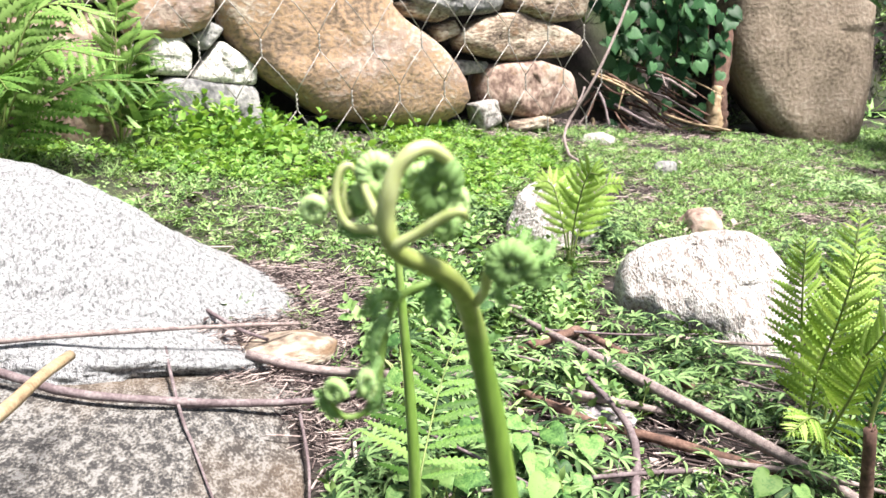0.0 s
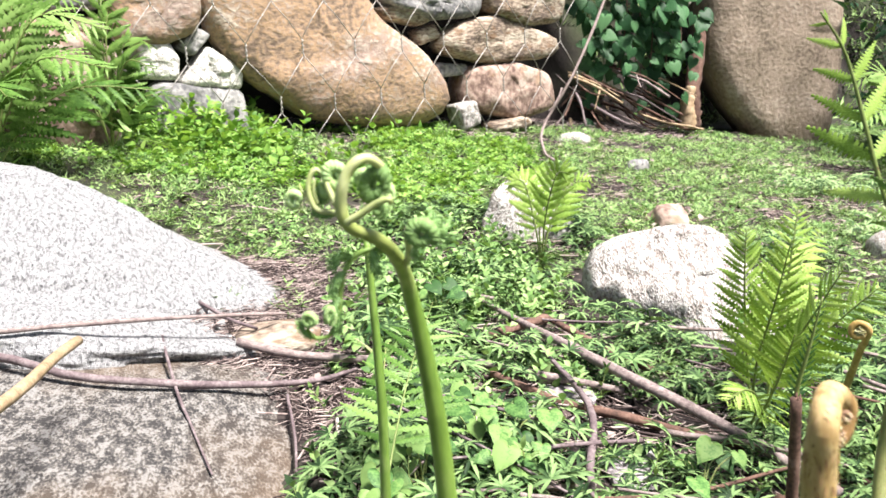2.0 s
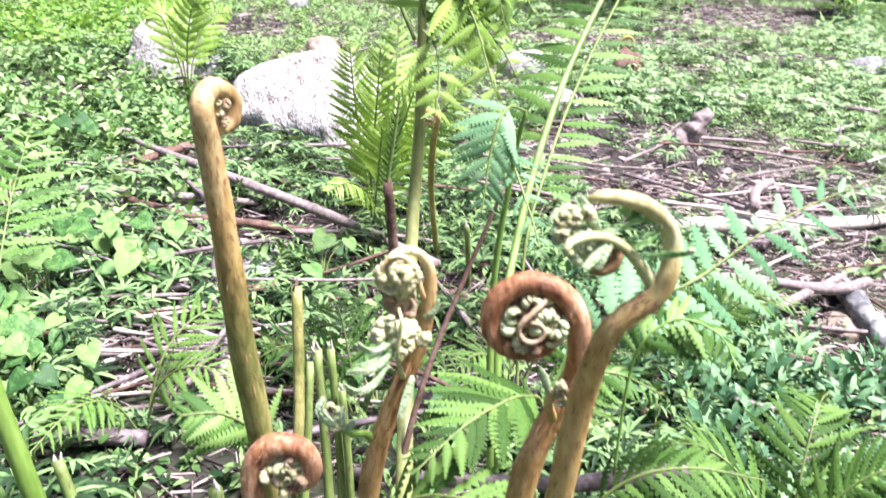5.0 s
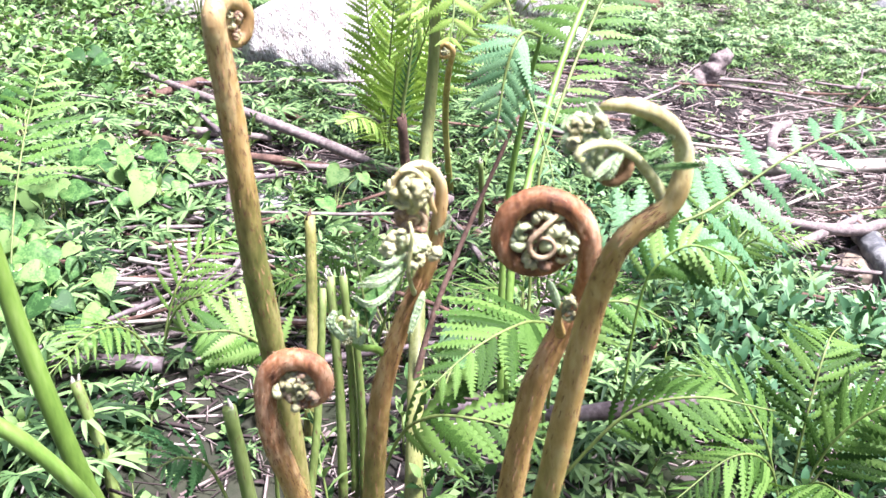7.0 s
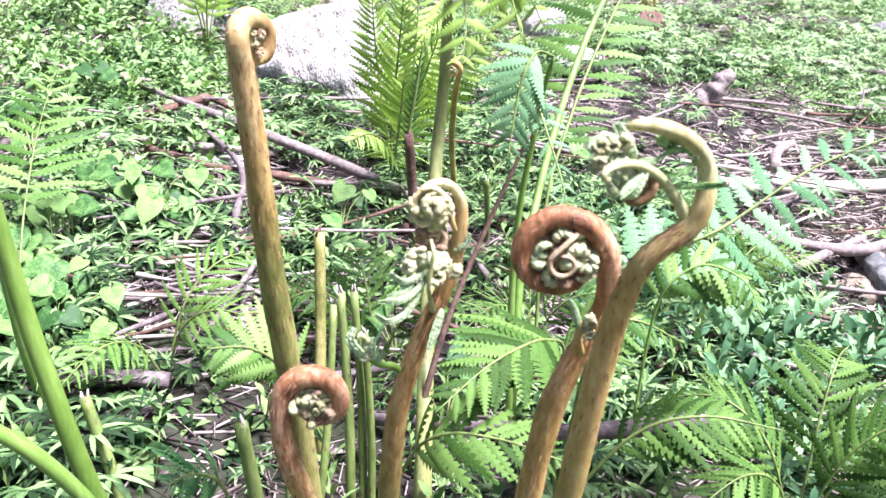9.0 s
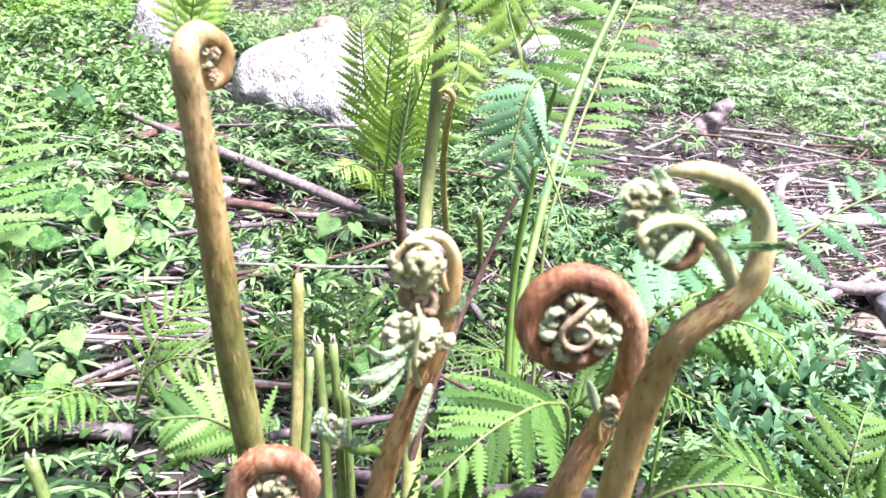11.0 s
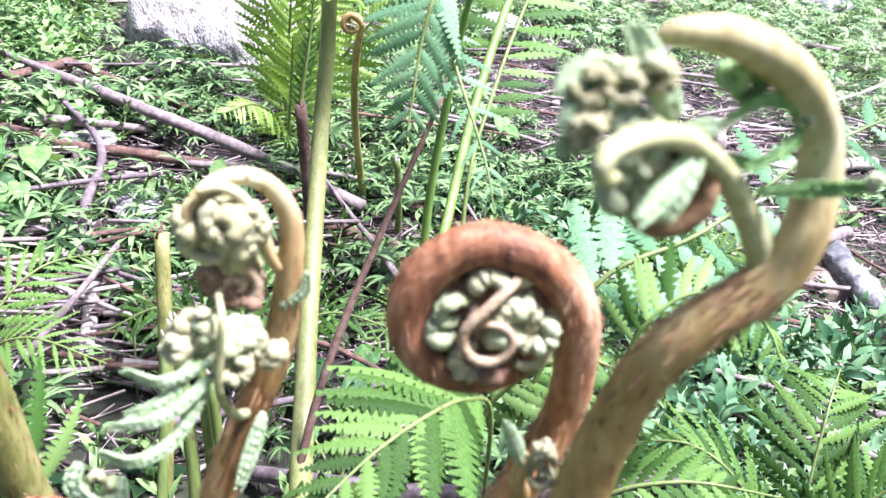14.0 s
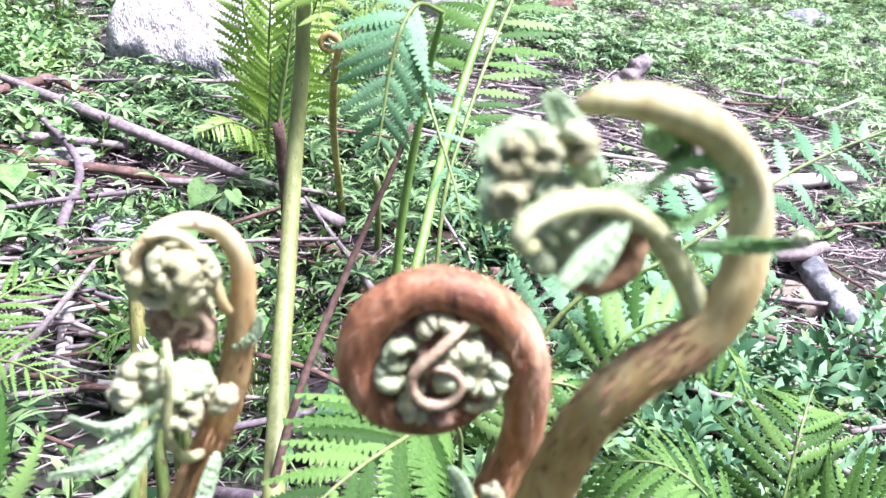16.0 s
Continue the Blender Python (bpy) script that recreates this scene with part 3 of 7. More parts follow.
solid("boulder", mesh("boulder", v, f), CREAM_ROCK, "pale creamy rough boulder among weeds and ferns", "rock", m=Matrix.Translation((cu, 1.44, cz - 0.04)) @ pose(0, 0, 0, -48, 0, 0))
boulder("stone", (0.18, 1.74), (0.135, 0.08, 0.17), CREAM_ROCK, "pointed pale grey stone behind a young fern", 14, rot=(-20, 26, 10), bumpy=0.1, sink=0.25)
boulder("stone", (0.26, 1.77), (0.1, 0.08, 0.05), GREY_ROCK, "low bluish grey stone", 15, bumpy=0.1, level=3)
boulder("stone", (0.53, 1.96), (0.1, 0.09, 0.08), RED_ROCK, "small pinkish rounded stone in the weeds", 16, bumpy=0.1, level=4, sink=0.4)
boulder("stone", (0.47, 3.0), (0.11, 0.08, 0.05), CREAM_ROCK, "small pale stone lying in the grass", 17, level=3)
boulder("stone", (0.6, 2.6), (0.07, 0.05, 0.05), GREY_ROCK, "small grey stone in the weeds", 18, level=3)
boulder("stone", (0.078, 0.93), (0.06, 0.035, 0.02), WHITE_ROCK, "small white flat stone under leaves", 19, level=3)
boulder("stone", (0.16, 1.0), (0.1, 0.07, 0.018), MAUVE_ROCK, "grey-mauve flat stone among twigs", 21, level=4, bumpy=0.08, sink=0.4)
boulder("stone", (0.222, 0.83), (0.07, 0.09, 0.03), MAUVE_ROCK, "flat grey-mauve stone under the stick", 29, level=4, bumpy=0.08)
boulder("stone", (2.25, 2.05), (0.16, 0.1, 0.07), GREY_ROCK, "flat grey stone in the weeds", 22, level=3)
boulder("stone", (0.98, 1.62), (0.13, 0.1, 0.07), CREAM_ROCK, "pale rounded stone among litter", 23, level=3)
boulder("stone", (1.02, 1.9), (0.12, 0.1, 0.09), CREAM_ROCK, "pale stone half hidden by weeds", 24, level=3)
boulder("stone", (0.94, 0.66), (0.09, 0.1, 0.03), SLAB_ROCK, "dull brown stone under dead sticks", 25, level=4, sink=0.45)
v, f, (cu, cz) = rock_shape([(1.14, 1.15), (1.1, 0.6), (1.095, 0.42), (1.12, 0.3), (1.19, 0.17), (1.28, 0.05), (1.36, -0.06), (1.5, -0.1), (1.62, 0.0), (1.67, 0.25), (1.68, 0.6), (1.66, 1.1), (1.4, 1.3)], 0.2, 31, 0.012, 24, 96, 5.0, 1.0)
solid("boulder", mesh("boulder", v, f), SLAB_ROCK, "tall dull brown boulder beside the wall", "rock", m=Matrix.Translation((cu, 3.86, cz)) @ pose(0, 0, 0, -6, 0, 0))
boulder("boulder", (2.75, 3.45), (0.85, 0.5, 1.0), FAR_ROCK, "smooth lilac grey boulder", 27, rot=(0, 4, -20), bumpy=0.06, power=7, level=6, sink=0.12)

# ---- sticks ----
def stick(name, pts, r, material, label, sides=9, rough=0.35, n=18, group=""):
    p = smooth_path(pts, n)
    sd = rnd.random() * 50
    p = [q + Vector((noise.noise((q.x * 9 + sd, q.y * 9, 1)), noise.noise((q.x * 9, q.y * 9 + sd, 2)), noise.noise((q.x * 9, sd, 3)))) * min(0.005, r[0]) for q in p]
    v, f = tube(p, r, sides, rough, sd)
    return solid(name, mesh(name, v, f), material, label, "stick", group)


def lie(*xy, up=0.008):
    return [(x, y, G(x, y) + up) for x, y in xy]


stick("stick", [(-0.56, 0.86, 0.22), (-0.46, 0.905, 0.213), (-0.325, 0.968, 0.203), (-0.18, 1.08, 0.166)], (0.003, 0.003, 0.002), STICK, "thin straight grey stick lying across the rocks")
stick("branch", [(-0.6, 0.92, 0.215), (-0.467, 0.885, 0.195), (-0.38, 0.862, 0.178), (-0.283, 0.87, 0.16), (-0.199, 0.893, 0.143), (-0.12, 0.943, 0.127), (-0.08, 0.99, 0.12)], (0.005, 0.0048, 0.0045, 0.002), MAUVE, "curved mauve barked branch on the flat rock")
stick("cane", [(-0.27, 0.43, 0.285), (-0.29, 0.547, 0.267), (-0.32, 0.777, 0.242)], (0.0058, 0.0048), TANSTICK, "yellow dry cane leaning over the rock", rough=0.1)
stick("twig", lie((-0.314, 0.997), (-0.255, 0.85), (-0.231, 0.802), (-0.19, 0.721), up=0.022), (0.0018, 0.0018, 0.001), MAUVE, "thin crooked twig on the flat rock")
stick("twig", lie((-0.3, 1.12), (-0.25, 1.08), (-0.213, 1.064), up=0.02), (0.0025, 0.002), MAUVE, "thin twig on litter")
stick("twig", lie((-0.149, 0.897), (-0.13, 0.82), (-0.116, 0.74), up=0.015), (0.002, 0.0013), MAUVE, "thin grey upright twig beside the rock")
stick("twig", lie((-0.09, 0.86), (-0.07, 0.74), up=0.015), (0.002, 0.0014), DRY, "bleached thin twig beside the rock")
stick("stick", lie((-0.23, 1.02), (-0.087, 1.01), (0.041, 1.036), (0.245, 1.001), up=0.02), (0.0055, 0.0055, 0.0045), STICK, "grey weathered stick lying in the weeds")
stick("stick", [(0.047, 1.326, 0.122), (0.161, 1.12, 0.11), (0.226, 1.03, 0.097), (0.34, 0.9, 0.066), (0.43, 0.8, 0.03)], (0.0015, 0.006, 0.007, 0.007, 0.006), STICK, "long pointed grey-mauve stick resting on the weeds")
stick("stick", lie((0.082, 1.009), (0.207, 0.944), (0.36, 0.89), up=0.018), (0.005, 0.006, 0.005), BARK, "dark bark covered stick on the soil")
stick("twig", lie((0.151, 1.072), (0.186, 0.973), (0.191, 0.9), (0.171, 0.792), (0.16, 0.7), up=0.03), (0.003, 0.004, 0.0045, 0.004), MAUVE, "bent grey twig arching over the weeds")
stick("stick", lie((0.085, 1.114), (0.13, 1.17), (0.177, 1.232), up=0.022), (0.006, 0.006, 0.007), BARK, "short broken reddish stick")
stick("stick", lie((0.178, 1.236), (0.25, 1.131), (0.3, 1.07), up=0.018), (0.0045, 0.005, 0.0045), BARK, "brown stick under the weeds")
stick("stick", lie((1.15, 1.74), (1.35, 1.72), (1.54, 1.7), up=0.02), (0.007, 0.008, 0.006), DRY, "long pale stick in the weeds")
stick("stick", lie((1.6, 1.76), (1.7, 1.67), (1.83, 1.57), up=0.02), (0.008, 0.009, 0.007), STICK, "brown stick lying in the weeds")
stick("stick", lie((1.25, 1.62), (1.4, 1.62), up=0.015), (0.006, 0.005), STICK, "brown broken stick in the weeds")
stick("stick", [(0.23, 0.466, 0.014), (0.303, 0.359, 0.063), (0.37, 0.318, 0.07), (0.448, 0.297, 0.077)], (0.005, 0.0055, 0.006, 0.007), MAUVE, "mauve stick with a pale broken end")
stick("stick", lie((0.655, 0.475), (0.69, 0.42), (0.74, 0.33), up=0.02), (0.005, 0.005, 0.005), DRY, "bleached stick between the ferns")
stick("stick", [(0.172, 0.69, 0.065), (0.162, 0.64, 0.05), (0.15, 0.58, 0.035)], (0.0055, 0.006, 0.006), DRY, "short bleached peeled stick", rough=0.1)
stick("stick", lie((0.44, 0.9), (0.53, 0.82), (0.62, 0.77), up=0.012), (0.007, 0.008, 0.006), BARK, "red-brown stick among the weeds")
stick("stick", lie((0.36, 0.8), (0.5, 0.74), (0.72, 0.73), up=0.012), (0.006, 0.007, 0.006), BARK, "dark red stick among the weeds")
stick("twig", [(0.25, 0.34, 0.1), (0.27, 0.347, 0.155), (0.3, 0.36, 0.21), (0.341, 0.37, 0.285)], (0.0022, 0.002, 0.0012), BARK, "thin dark red twig standing among the ferns", rough=0.15)
stick("twig", [(0.27, 0.45, 0.12), (0.31, 0.44, 0.1), (0.37, 0.4, 0.06)], (0.0018, 0.0018), BARK, "thin reddish twig between fern stalks")
stick("log", lie((-0.09, 0.555), (-0.048, 0.543), (0.015, 0.53), (0.085, 0.514), up=0.01), (0.008, 0.009, 0.007), MAUVE, "brown grooved dead branch on the soil")
stick("log", lie((0.85, 0.95), (0.95, 0.94), (1.1, 0.94), (1.3, 0.95), up=0.015), (0.014, 0.013, 0.01), DRY, "pale barkless log among dead sticks")
stick("stick", lie((0.78, 0.74), (0.93, 0.69), (1.0, 0.7), up=0.04), (0.006, 0.008, 0.007), STICK, "dark dead stick lying across others")
stick("stick", lie((0.8, 0.66), (0.88, 0.69), (0.98, 0.73), up=0.035), (0.006, 0.006, 0.005), STICK, "dark crooked dead stick")
stick("log", lie((0.9, 0.52), (0.94, 0.62), (0.98, 0.74), up=0.02), (0.015, 0.016, 0.014), GREY_ROCK, "grey split log under dead sticks")
stick("stick", lie((0.84, 0.52), (0.93, 0.56), (1.05, 0.6), up=0.03), (0.005, 0.006, 0.004), DRY, "bleached dead stick on the pile")
stick("stick", lie((0.98, 0.93), (1.04, 1.0), (1.1, 1.04), up=0.05), (0.01, 0.009, 0.006), STICK, "grey forked stick on the pile")
stick("wood_stub", [(1.14, 1.38, G(1.14, 1.38) - 0.01), (1.17, 1.375, G(1.17, 1.37) + 0.04), (1.205, 1.37, G(1.2, 1.37) + 0.075)], (0.03, 0.022, 0.012), STICK, "short weathered stump of grey wood", rough=0.9)
for k in range(60):
    x, y = rnd.uniform(0.75, 1.6), rnd.uniform(0.5, 1.45)
    a, l = rnd.gauss(0.1, 0.6), rnd.uniform(0.08, 0.3)
    stick("stick", lie((x, y), (x + l * 0.5 * math.cos(a), y + l * 0.5 * math.sin(a)), (x + l * math.cos(a), y + l * math.sin(a)), up=rnd.uniform(0.008, 0.04)),
          (rnd.uniform(0.0015, 0.0045), rnd.uniform(0.001, 0.003)), rnd.choice([DRY, STICK, STICK, MAUVE, BARK]), "dead stick in a loose pile", 7, n=8, group="dead stick pile")
for k in range(60):
    x, y = rnd.uniform(0.03, 0.2), rnd.uniform(0.54, 0.74)
    a, l = rnd.gauss(-0.2, 0.5), rnd.uniform(0.04, 0.14)
    stick("twig", lie((x, y), (x + l * math.cos(a), y + l * math.sin(a)), up=rnd.uniform(0.006, 0.035)), (rnd.uniform(0.001, 0.003), rnd.uniform(0.0008, 0.002)),
          rnd.choice([DRY, STICK, MAUVE, BARK]), "broken dry twig in a heap", 6, n=6, group="twig heap")
for k in range(50):
    x, y = rnd.uniform(-0.1, 1.1), rnd.uniform(0.4, 1.5)
    a, l = rnd.gauss(-0.1, 0.7), rnd.uniform(0.08, 0.26)
    stick("twig", lie((x, y), (x + l * 0.5 * math.cos(a), y + l * 0.5 * math.sin(a)), (x + l * math.cos(a), y + l * math.sin(a)), up=rnd.uniform(0.02, 0.05)),
          (rnd.uniform(0.0015, 0.004), rnd.uniform(0.001, 0.003)), rnd.choice([MAUVE, STICK, STICK, BARK]), "thin dead twig fallen among the weeds", 6, n=9, group="fallen twigs")
for k in range(60):
    x, y, z = rnd.uniform(0.42, 0.85), rnd.uniform(3.4, 3.75), rnd.uniform(0.14, 0.36)
    a, l = rnd.gauss(-0.7, 0.8), rnd.uniform(0.08, 0.26)
    stick("dead_branch", [(x, y, z), (x + l * 0.5 * math.cos(a), y - 0.08, z - 0.04), (x + l * math.cos(a), y - 0.12, max(0.12, z - l * 0.5))], (rnd.uniform(0.0025, 0.008), rnd.uniform(0.0015, 0.005)),
          rnd.choice([STICK, MAUVE, TANSTICK, BARK, BARK]), "dead branch heaped against the wall", 8, rough=0.7, n=16, group="dead branches by the wall")
stick("stump", [(1.03, 3.64, 0.1), (1.03, 3.62, 0.22), (1.06, 3.66, 0.36), (1.09, 3.7, 0.5)], (0.05, 0.035, 0.03, 0.02), BARK, "decayed pale and rust stump beside the boulder", rough=0.4)
stick("stump", [(1.0, 3.55, 0.1), (1.0, 3.56, 0.2), (1.02, 3.58, 0.26)], (0.035, 0.028, 0.018), TANSTICK, "bleached wood stump beside the boulder", rough=0.4)
stick("vine_stem", [(0.62, 3.12, 0.68), (0.593, 3.089, 0.593), (0.456, 2.926, 0.35), (0.36, 2.9, 0.2), (0.33, 2.6, 0.16), (0.34, 2.45, 0.155)], (0.0045, 0.0045, 0.0045, 0.004), STICK, "dangling dry vine stem", rough=0.15)
stick("vine_stem", [(0.85, 3.5, 0.66), (0.92, 3.5, 0.55), (1.0, 3.5, 0.6), (1.02, 3.5, 0.72)], (0.006, 0.006, 0.006), DRY, "bleached looped vine stem", rough=0.15)
# ---- fern leaves ----
def pinna_mesh(lobes, width, seed, droop=0.12, material=None, ragged=0.1):
    """A leaflet 1 long along x, cut into lobes on both sides."""
    r = random.Random(seed)
    verts, faces = [], []
    n = lobes
    for i in range(n + 1):
        x = i / n
        verts.append((x, 0, -droop * x * x))
    for sg in (-1, 1):
        j = len(verts)
        for i in range(n + 1):
            x = i / n
            w = width * (min(1, 2.4 * (x + 0.15)) * (1 - x ** 1.7) + 0.04) * r.uniform(1 - ragged, 1 + ragged)
            verts.append((min(1.02, x + 0.3 / n), sg * w * 0.36, -droop * x * x - 0.05 * w))
        for i in range(n):
            x = (i + 1.15) / n
            w = width * (min(1, 2.4 * (i / n + 0.15)) * (1 - (i / n) ** 1.7) + 0.06) * r.uniform(1 - ragged, 1 + ragged)
            k = len(verts)
            verts += [(x - 0.35 / n, sg * w * 0.98, -droop * x * x - 0.2 * w), (x, sg * w, -droop * x * x - 0.22 * w)]
            q = [(i, i + 1, j + i + 1, j + i), (j + i, j + i + 1, k + 1, k)]
            faces += q if sg > 0 else [tuple(reversed(a)) for a in q]
    me = mesh("leaflet", verts, faces)
    me.materials.append(material)
    return me


PINNAE = {}
for key, material in (("mid", FROND), ("dark", FROND_DARK), ("light", FROND_LIGHT), ("fresh", FROND_FRESH), ("sage", SAGE_CURL), ("green", GREEN_CURL), ("blue", FROND_BLUE)):
    PINNAE[key] = [pinna_mesh(9, 0.13, k, 0.1 + 0.08 * k, material) for k in range(3)]
    PINNAE[key + "_fine"] = [pinna_mesh(12, 0.085, 10 + k, 0.1 + 0.1 * k, material) for k in range(3)]
    PINNAE[key + "_broad"] = [pinna_mesh(13, 0.165, 20 + k, 0.1 + 0.1 * k, material) for k in range(3)]


def frond(parent, pts, key, length, pairs, start=0.25, hint=(0, 0, 1), r=0.0016, stem=None, shape=0.75, lean=58, joined=False, sag=0.0, side=0, twist=0.25):
    """A frond along pts: a rib and two rows of leaflets, longest at a third of the blade."""
    rib = smooth_path(pts, 30)
    v, f = tube(rib, (r, r * 0.85, r * 0.35), 7)
    rib_ob = part("frond", mesh("frond", v, f), stem or OLIVE_GREEN, parent)
    all_parts = []
    for i in range(pairs):
        s = start + (1 - start) * (i + 0.5) / pairs
        x = s * (len(rib) - 1)
        j = min(int(x), len(rib) - 2)
        p = rib[j].lerp(rib[j + 1], x - j)
        t = (rib[j + 1] - rib[j]).normalized()
        nrm = Vector(hint) - t * Vector(hint).dot(t)
        nrm.normalize()
        sd = t.cross(nrm)
        q = (i + 0.5) / pairs
        l = length * min(1.0, 0.55 + 2.2 * q) * (1 - q) ** shape * 1.25 + 0.06 * length
        for sg in (-1, 1):
            if side and sg != side:
                continue
            a = radians(lean + rnd.uniform(-7, 7) - 18 * q)
            d = (sd * sg * math.sin(a) + t * math.cos(a) - nrm * sag * rnd.uniform(0.5, 1.5)).normalized()
            z = (nrm + d * 0.0 + sd * rnd.uniform(-twist, twist)).normalized()
            y = z.cross(d).normalized()
            z = d.cross(y)
            ll = l * rnd.uniform(0.9, 1.1)
            m = Matrix(((d.x * ll, y.x * ll, z.x * ll, p.x), (d.y * ll, y.y * ll, z.y * ll, p.y), (d.z * ll, y.z * ll, z.z * ll, p.z), (0, 0, 0, 1)))
            me = rnd.choice(PINNAE[key])
            if joined:
                all_parts.append((me, m))
            else:
                part("leaflet", me, None, rib_ob, m=m)
    if joined:
        verts, faces = [], []
        for me, m in all_parts:
            o = len(verts)
            verts += [m @ q.co for q in me.vertices]
            faces += [tuple(o + k for k in p.vertices) for p in me.polygons]
        part("blade", mesh("blade", verts, faces), all_parts[0][0].materials[0], rib_ob)


def fern(label, at, group=""):
    return thing("fern", label, "fern", group, at=at)



# ---- young fern shoots ----
RIGHT, UP = Vector((0.95, -0.312, 0)), Vector((0, 0, 1))
FRONT = Vector((-0.312, -0.95, 0))


def worm(pts, radii, knobs, wide=1.5, sides=9, depth=0.32, rings=5):
    """A soft ringed body along pts, like a rolled leaflet, wider along y."""
    pts = smooth_path(pts, knobs * rings)
    n = len(pts)
    r = np.interp(np.linspace(0, 1, n), np.linspace(0, 1, len(radii)), radii)
    r = [q * (1 - depth + depth * abs(math.sin(math.pi * i / rings)) ** 0.7) for i, q in enumerate(r)]
    verts, faces = [], []
    for i, p in enumerate(pts):
        t = (pts[min(i + 1, n - 1)] - pts[max(i - 1, 0)]).normalized()
        y = Vector((0, 1, 0)) - t * t.y
        y.normalize()
        x = t.cross(y)
        for k in range(sides):
            a = 2 * math.pi * k / sides
            verts.append(p + x * math.cos(a) * r[i] + y * math.sin(a) * r[i] * wide)
    for i in range(n - 1):
        for k in range(sides):
            k2 = (k + 1) % sides
            faces.append((i * sides + k, i * sides + k2, (i + 1) * sides + k2, (i + 1) * sides + k))
    faces.append(tuple(reversed(range(sides))))
    faces.append(tuple((n - 1) * sides + k for k in range(sides)))
    return verts, faces


def curl_mesh(knobs, turns, seed, size=0.2, inner=0.14, wide=1.6, depth=0.26):
    """A tiny rolled leaflet in the x-z plane, about 1 across."""
    r = random.Random(seed)
    pts = []
    for k in range(14):
        s = k / 13
        a = turns * 2 * math.pi * s
        rad = 0.42 - (0.42 - inner) * s
        pts.append((rad * math.cos(a), r.uniform(-0.03, 0.03), rad * math.sin(a)))
    v, f = worm(pts, (size * 0.7, size, size * 1.05, size * 0.85, size * 0.6), knobs, wide, depth=depth, rings=4)
    return mesh("curl", v, f)


def ringed(pts, radii, rings, seed, wide=1.35, sides=10, depth=0.3):
    """A soft two-lobed ringed body along pts, like a leaf rolled up tight; the seam runs down its front."""
    pts = smooth_path(pts, rings * 4)
    n = len(pts)
    r = np.interp(np.linspace(0, 1, n), np.linspace(0, 1, len(radii)), radii)
    verts, faces = [], []
    for i, p in enumerate(pts):
        t = (pts[min(i + 1, n - 1)] - pts[max(i - 1, 0)]).normalized()
        y = Vector((0, 1, 0)) - t * t.y
        y = y.normalized() if y.length > 0.05 else t.orthogonal().normalized()
        x = t.cross(y)
        for k in range(sides):
            a = 2 * math.pi * k / sides
            half = 0.5 if math.sin(a) > 0 else 0.0
            swell = 1 - depth + depth * abs(math.sin(math.pi * (i / 4 + half))) ** 0.6
            seam = 1 - 0.22 * abs(math.cos(a)) ** 6
            q = r[i] * swell * seam * (1 + 0.16 * noise.noise((i * 0.6 + seed * 7, k * 1.3, seed)))
            verts.append(p + x * math.cos(a) * q + y * math.sin(a) * q * wide)
    for i in range(n - 1):
        for k in range(sides):
            k2 = (k + 1) % sides
            faces.append((i * sides + k, i * sides + k2, (i + 1) * sides + k2, (i + 1) * sides + k))
    faces.append(tuple(reversed(range(sides))))
    faces.append(tuple((n - 1) * sides + k for k in range(sides)))
    return verts, faces


def roll_mesh(rings, turns, seed, size=0.24, inner=0.1):
    """A tightly rolled leaflet, about 1 across, in the x-z plane."""
    r = random.Random(seed)
    pts = []
    for k in range(12):
        q = k / 11
        a = turns * 2 * math.pi * q
        rad = 0.38 - (0.38 - inner) * q
        pts.append((rad * math.cos(a), r.uniform(-0.04, 0.04), rad * math.sin(a)))
    return mesh("curl", *ringed(pts, (size * 0.5, size * 0.95, size, size * 0.8, size * 0.4), rings, seed))


FINGERS = {
    "woolly_cream_curl": mat("cream_side_leaf", [(0.22, 0.2, 0.1), (0.38, 0.38, 0.22), (0.5, 0.5, 0.36)], 500, 0.9, 0.4, 3, bump_dist=0.0004, sub=0.15),
    "woolly_sage_curl": mat("sage_side_leaf", [(0.17, 0.24, 0.1), (0.33, 0.42, 0.23), (0.46, 0.54, 0.36)], 500, 0.9, 0.4, 3, bump_dist=0.0004, sub=0.15),
    "green_curl": mat("green_side_leaf", [(0.08, 0.17, 0.04), (0.17, 0.31, 0.09), (0.3, 0.44, 0.18)], 500, 0.75, 0.4, 3, bump_dist=0.0004, sub=0.1),
}


def finger(parent, p, d, l, w, material, key="sage"):
    """A half-open finger of leaf: a thick rib with short crowded leaflets folded forwards."""
    d = Vector(d).normalized()
    bend = FRONT * rnd.uniform(0.0, 0.25) + UP * rnd.uniform(-0.25, 0.05)
    pts = [p + (d * s + bend * s * s) * l for s in (0, 0.35, 0.7, 1.0)]
    lobes = max(6, int(l / (w * 0.3)))
    v, f = worm(pts, (w * 0.34, w * 0.6, w * 0.56, w * 0.4, w * 0.12), lobes, 0.4, 10, 0.17, 4)
    leaf = part("side_leaf", mesh("side_leaf", v, f), FINGERS[material.name], parent)
    p2 = [q + FRONT * w * 0.19 for q in smooth_path(pts, 8)]
    v, f = tube(p2, (w * 0.1, w * 0.07, w * 0.03), 6)
    part("rib", mesh("rib", v, f), FINGERS[material.name], leaf)


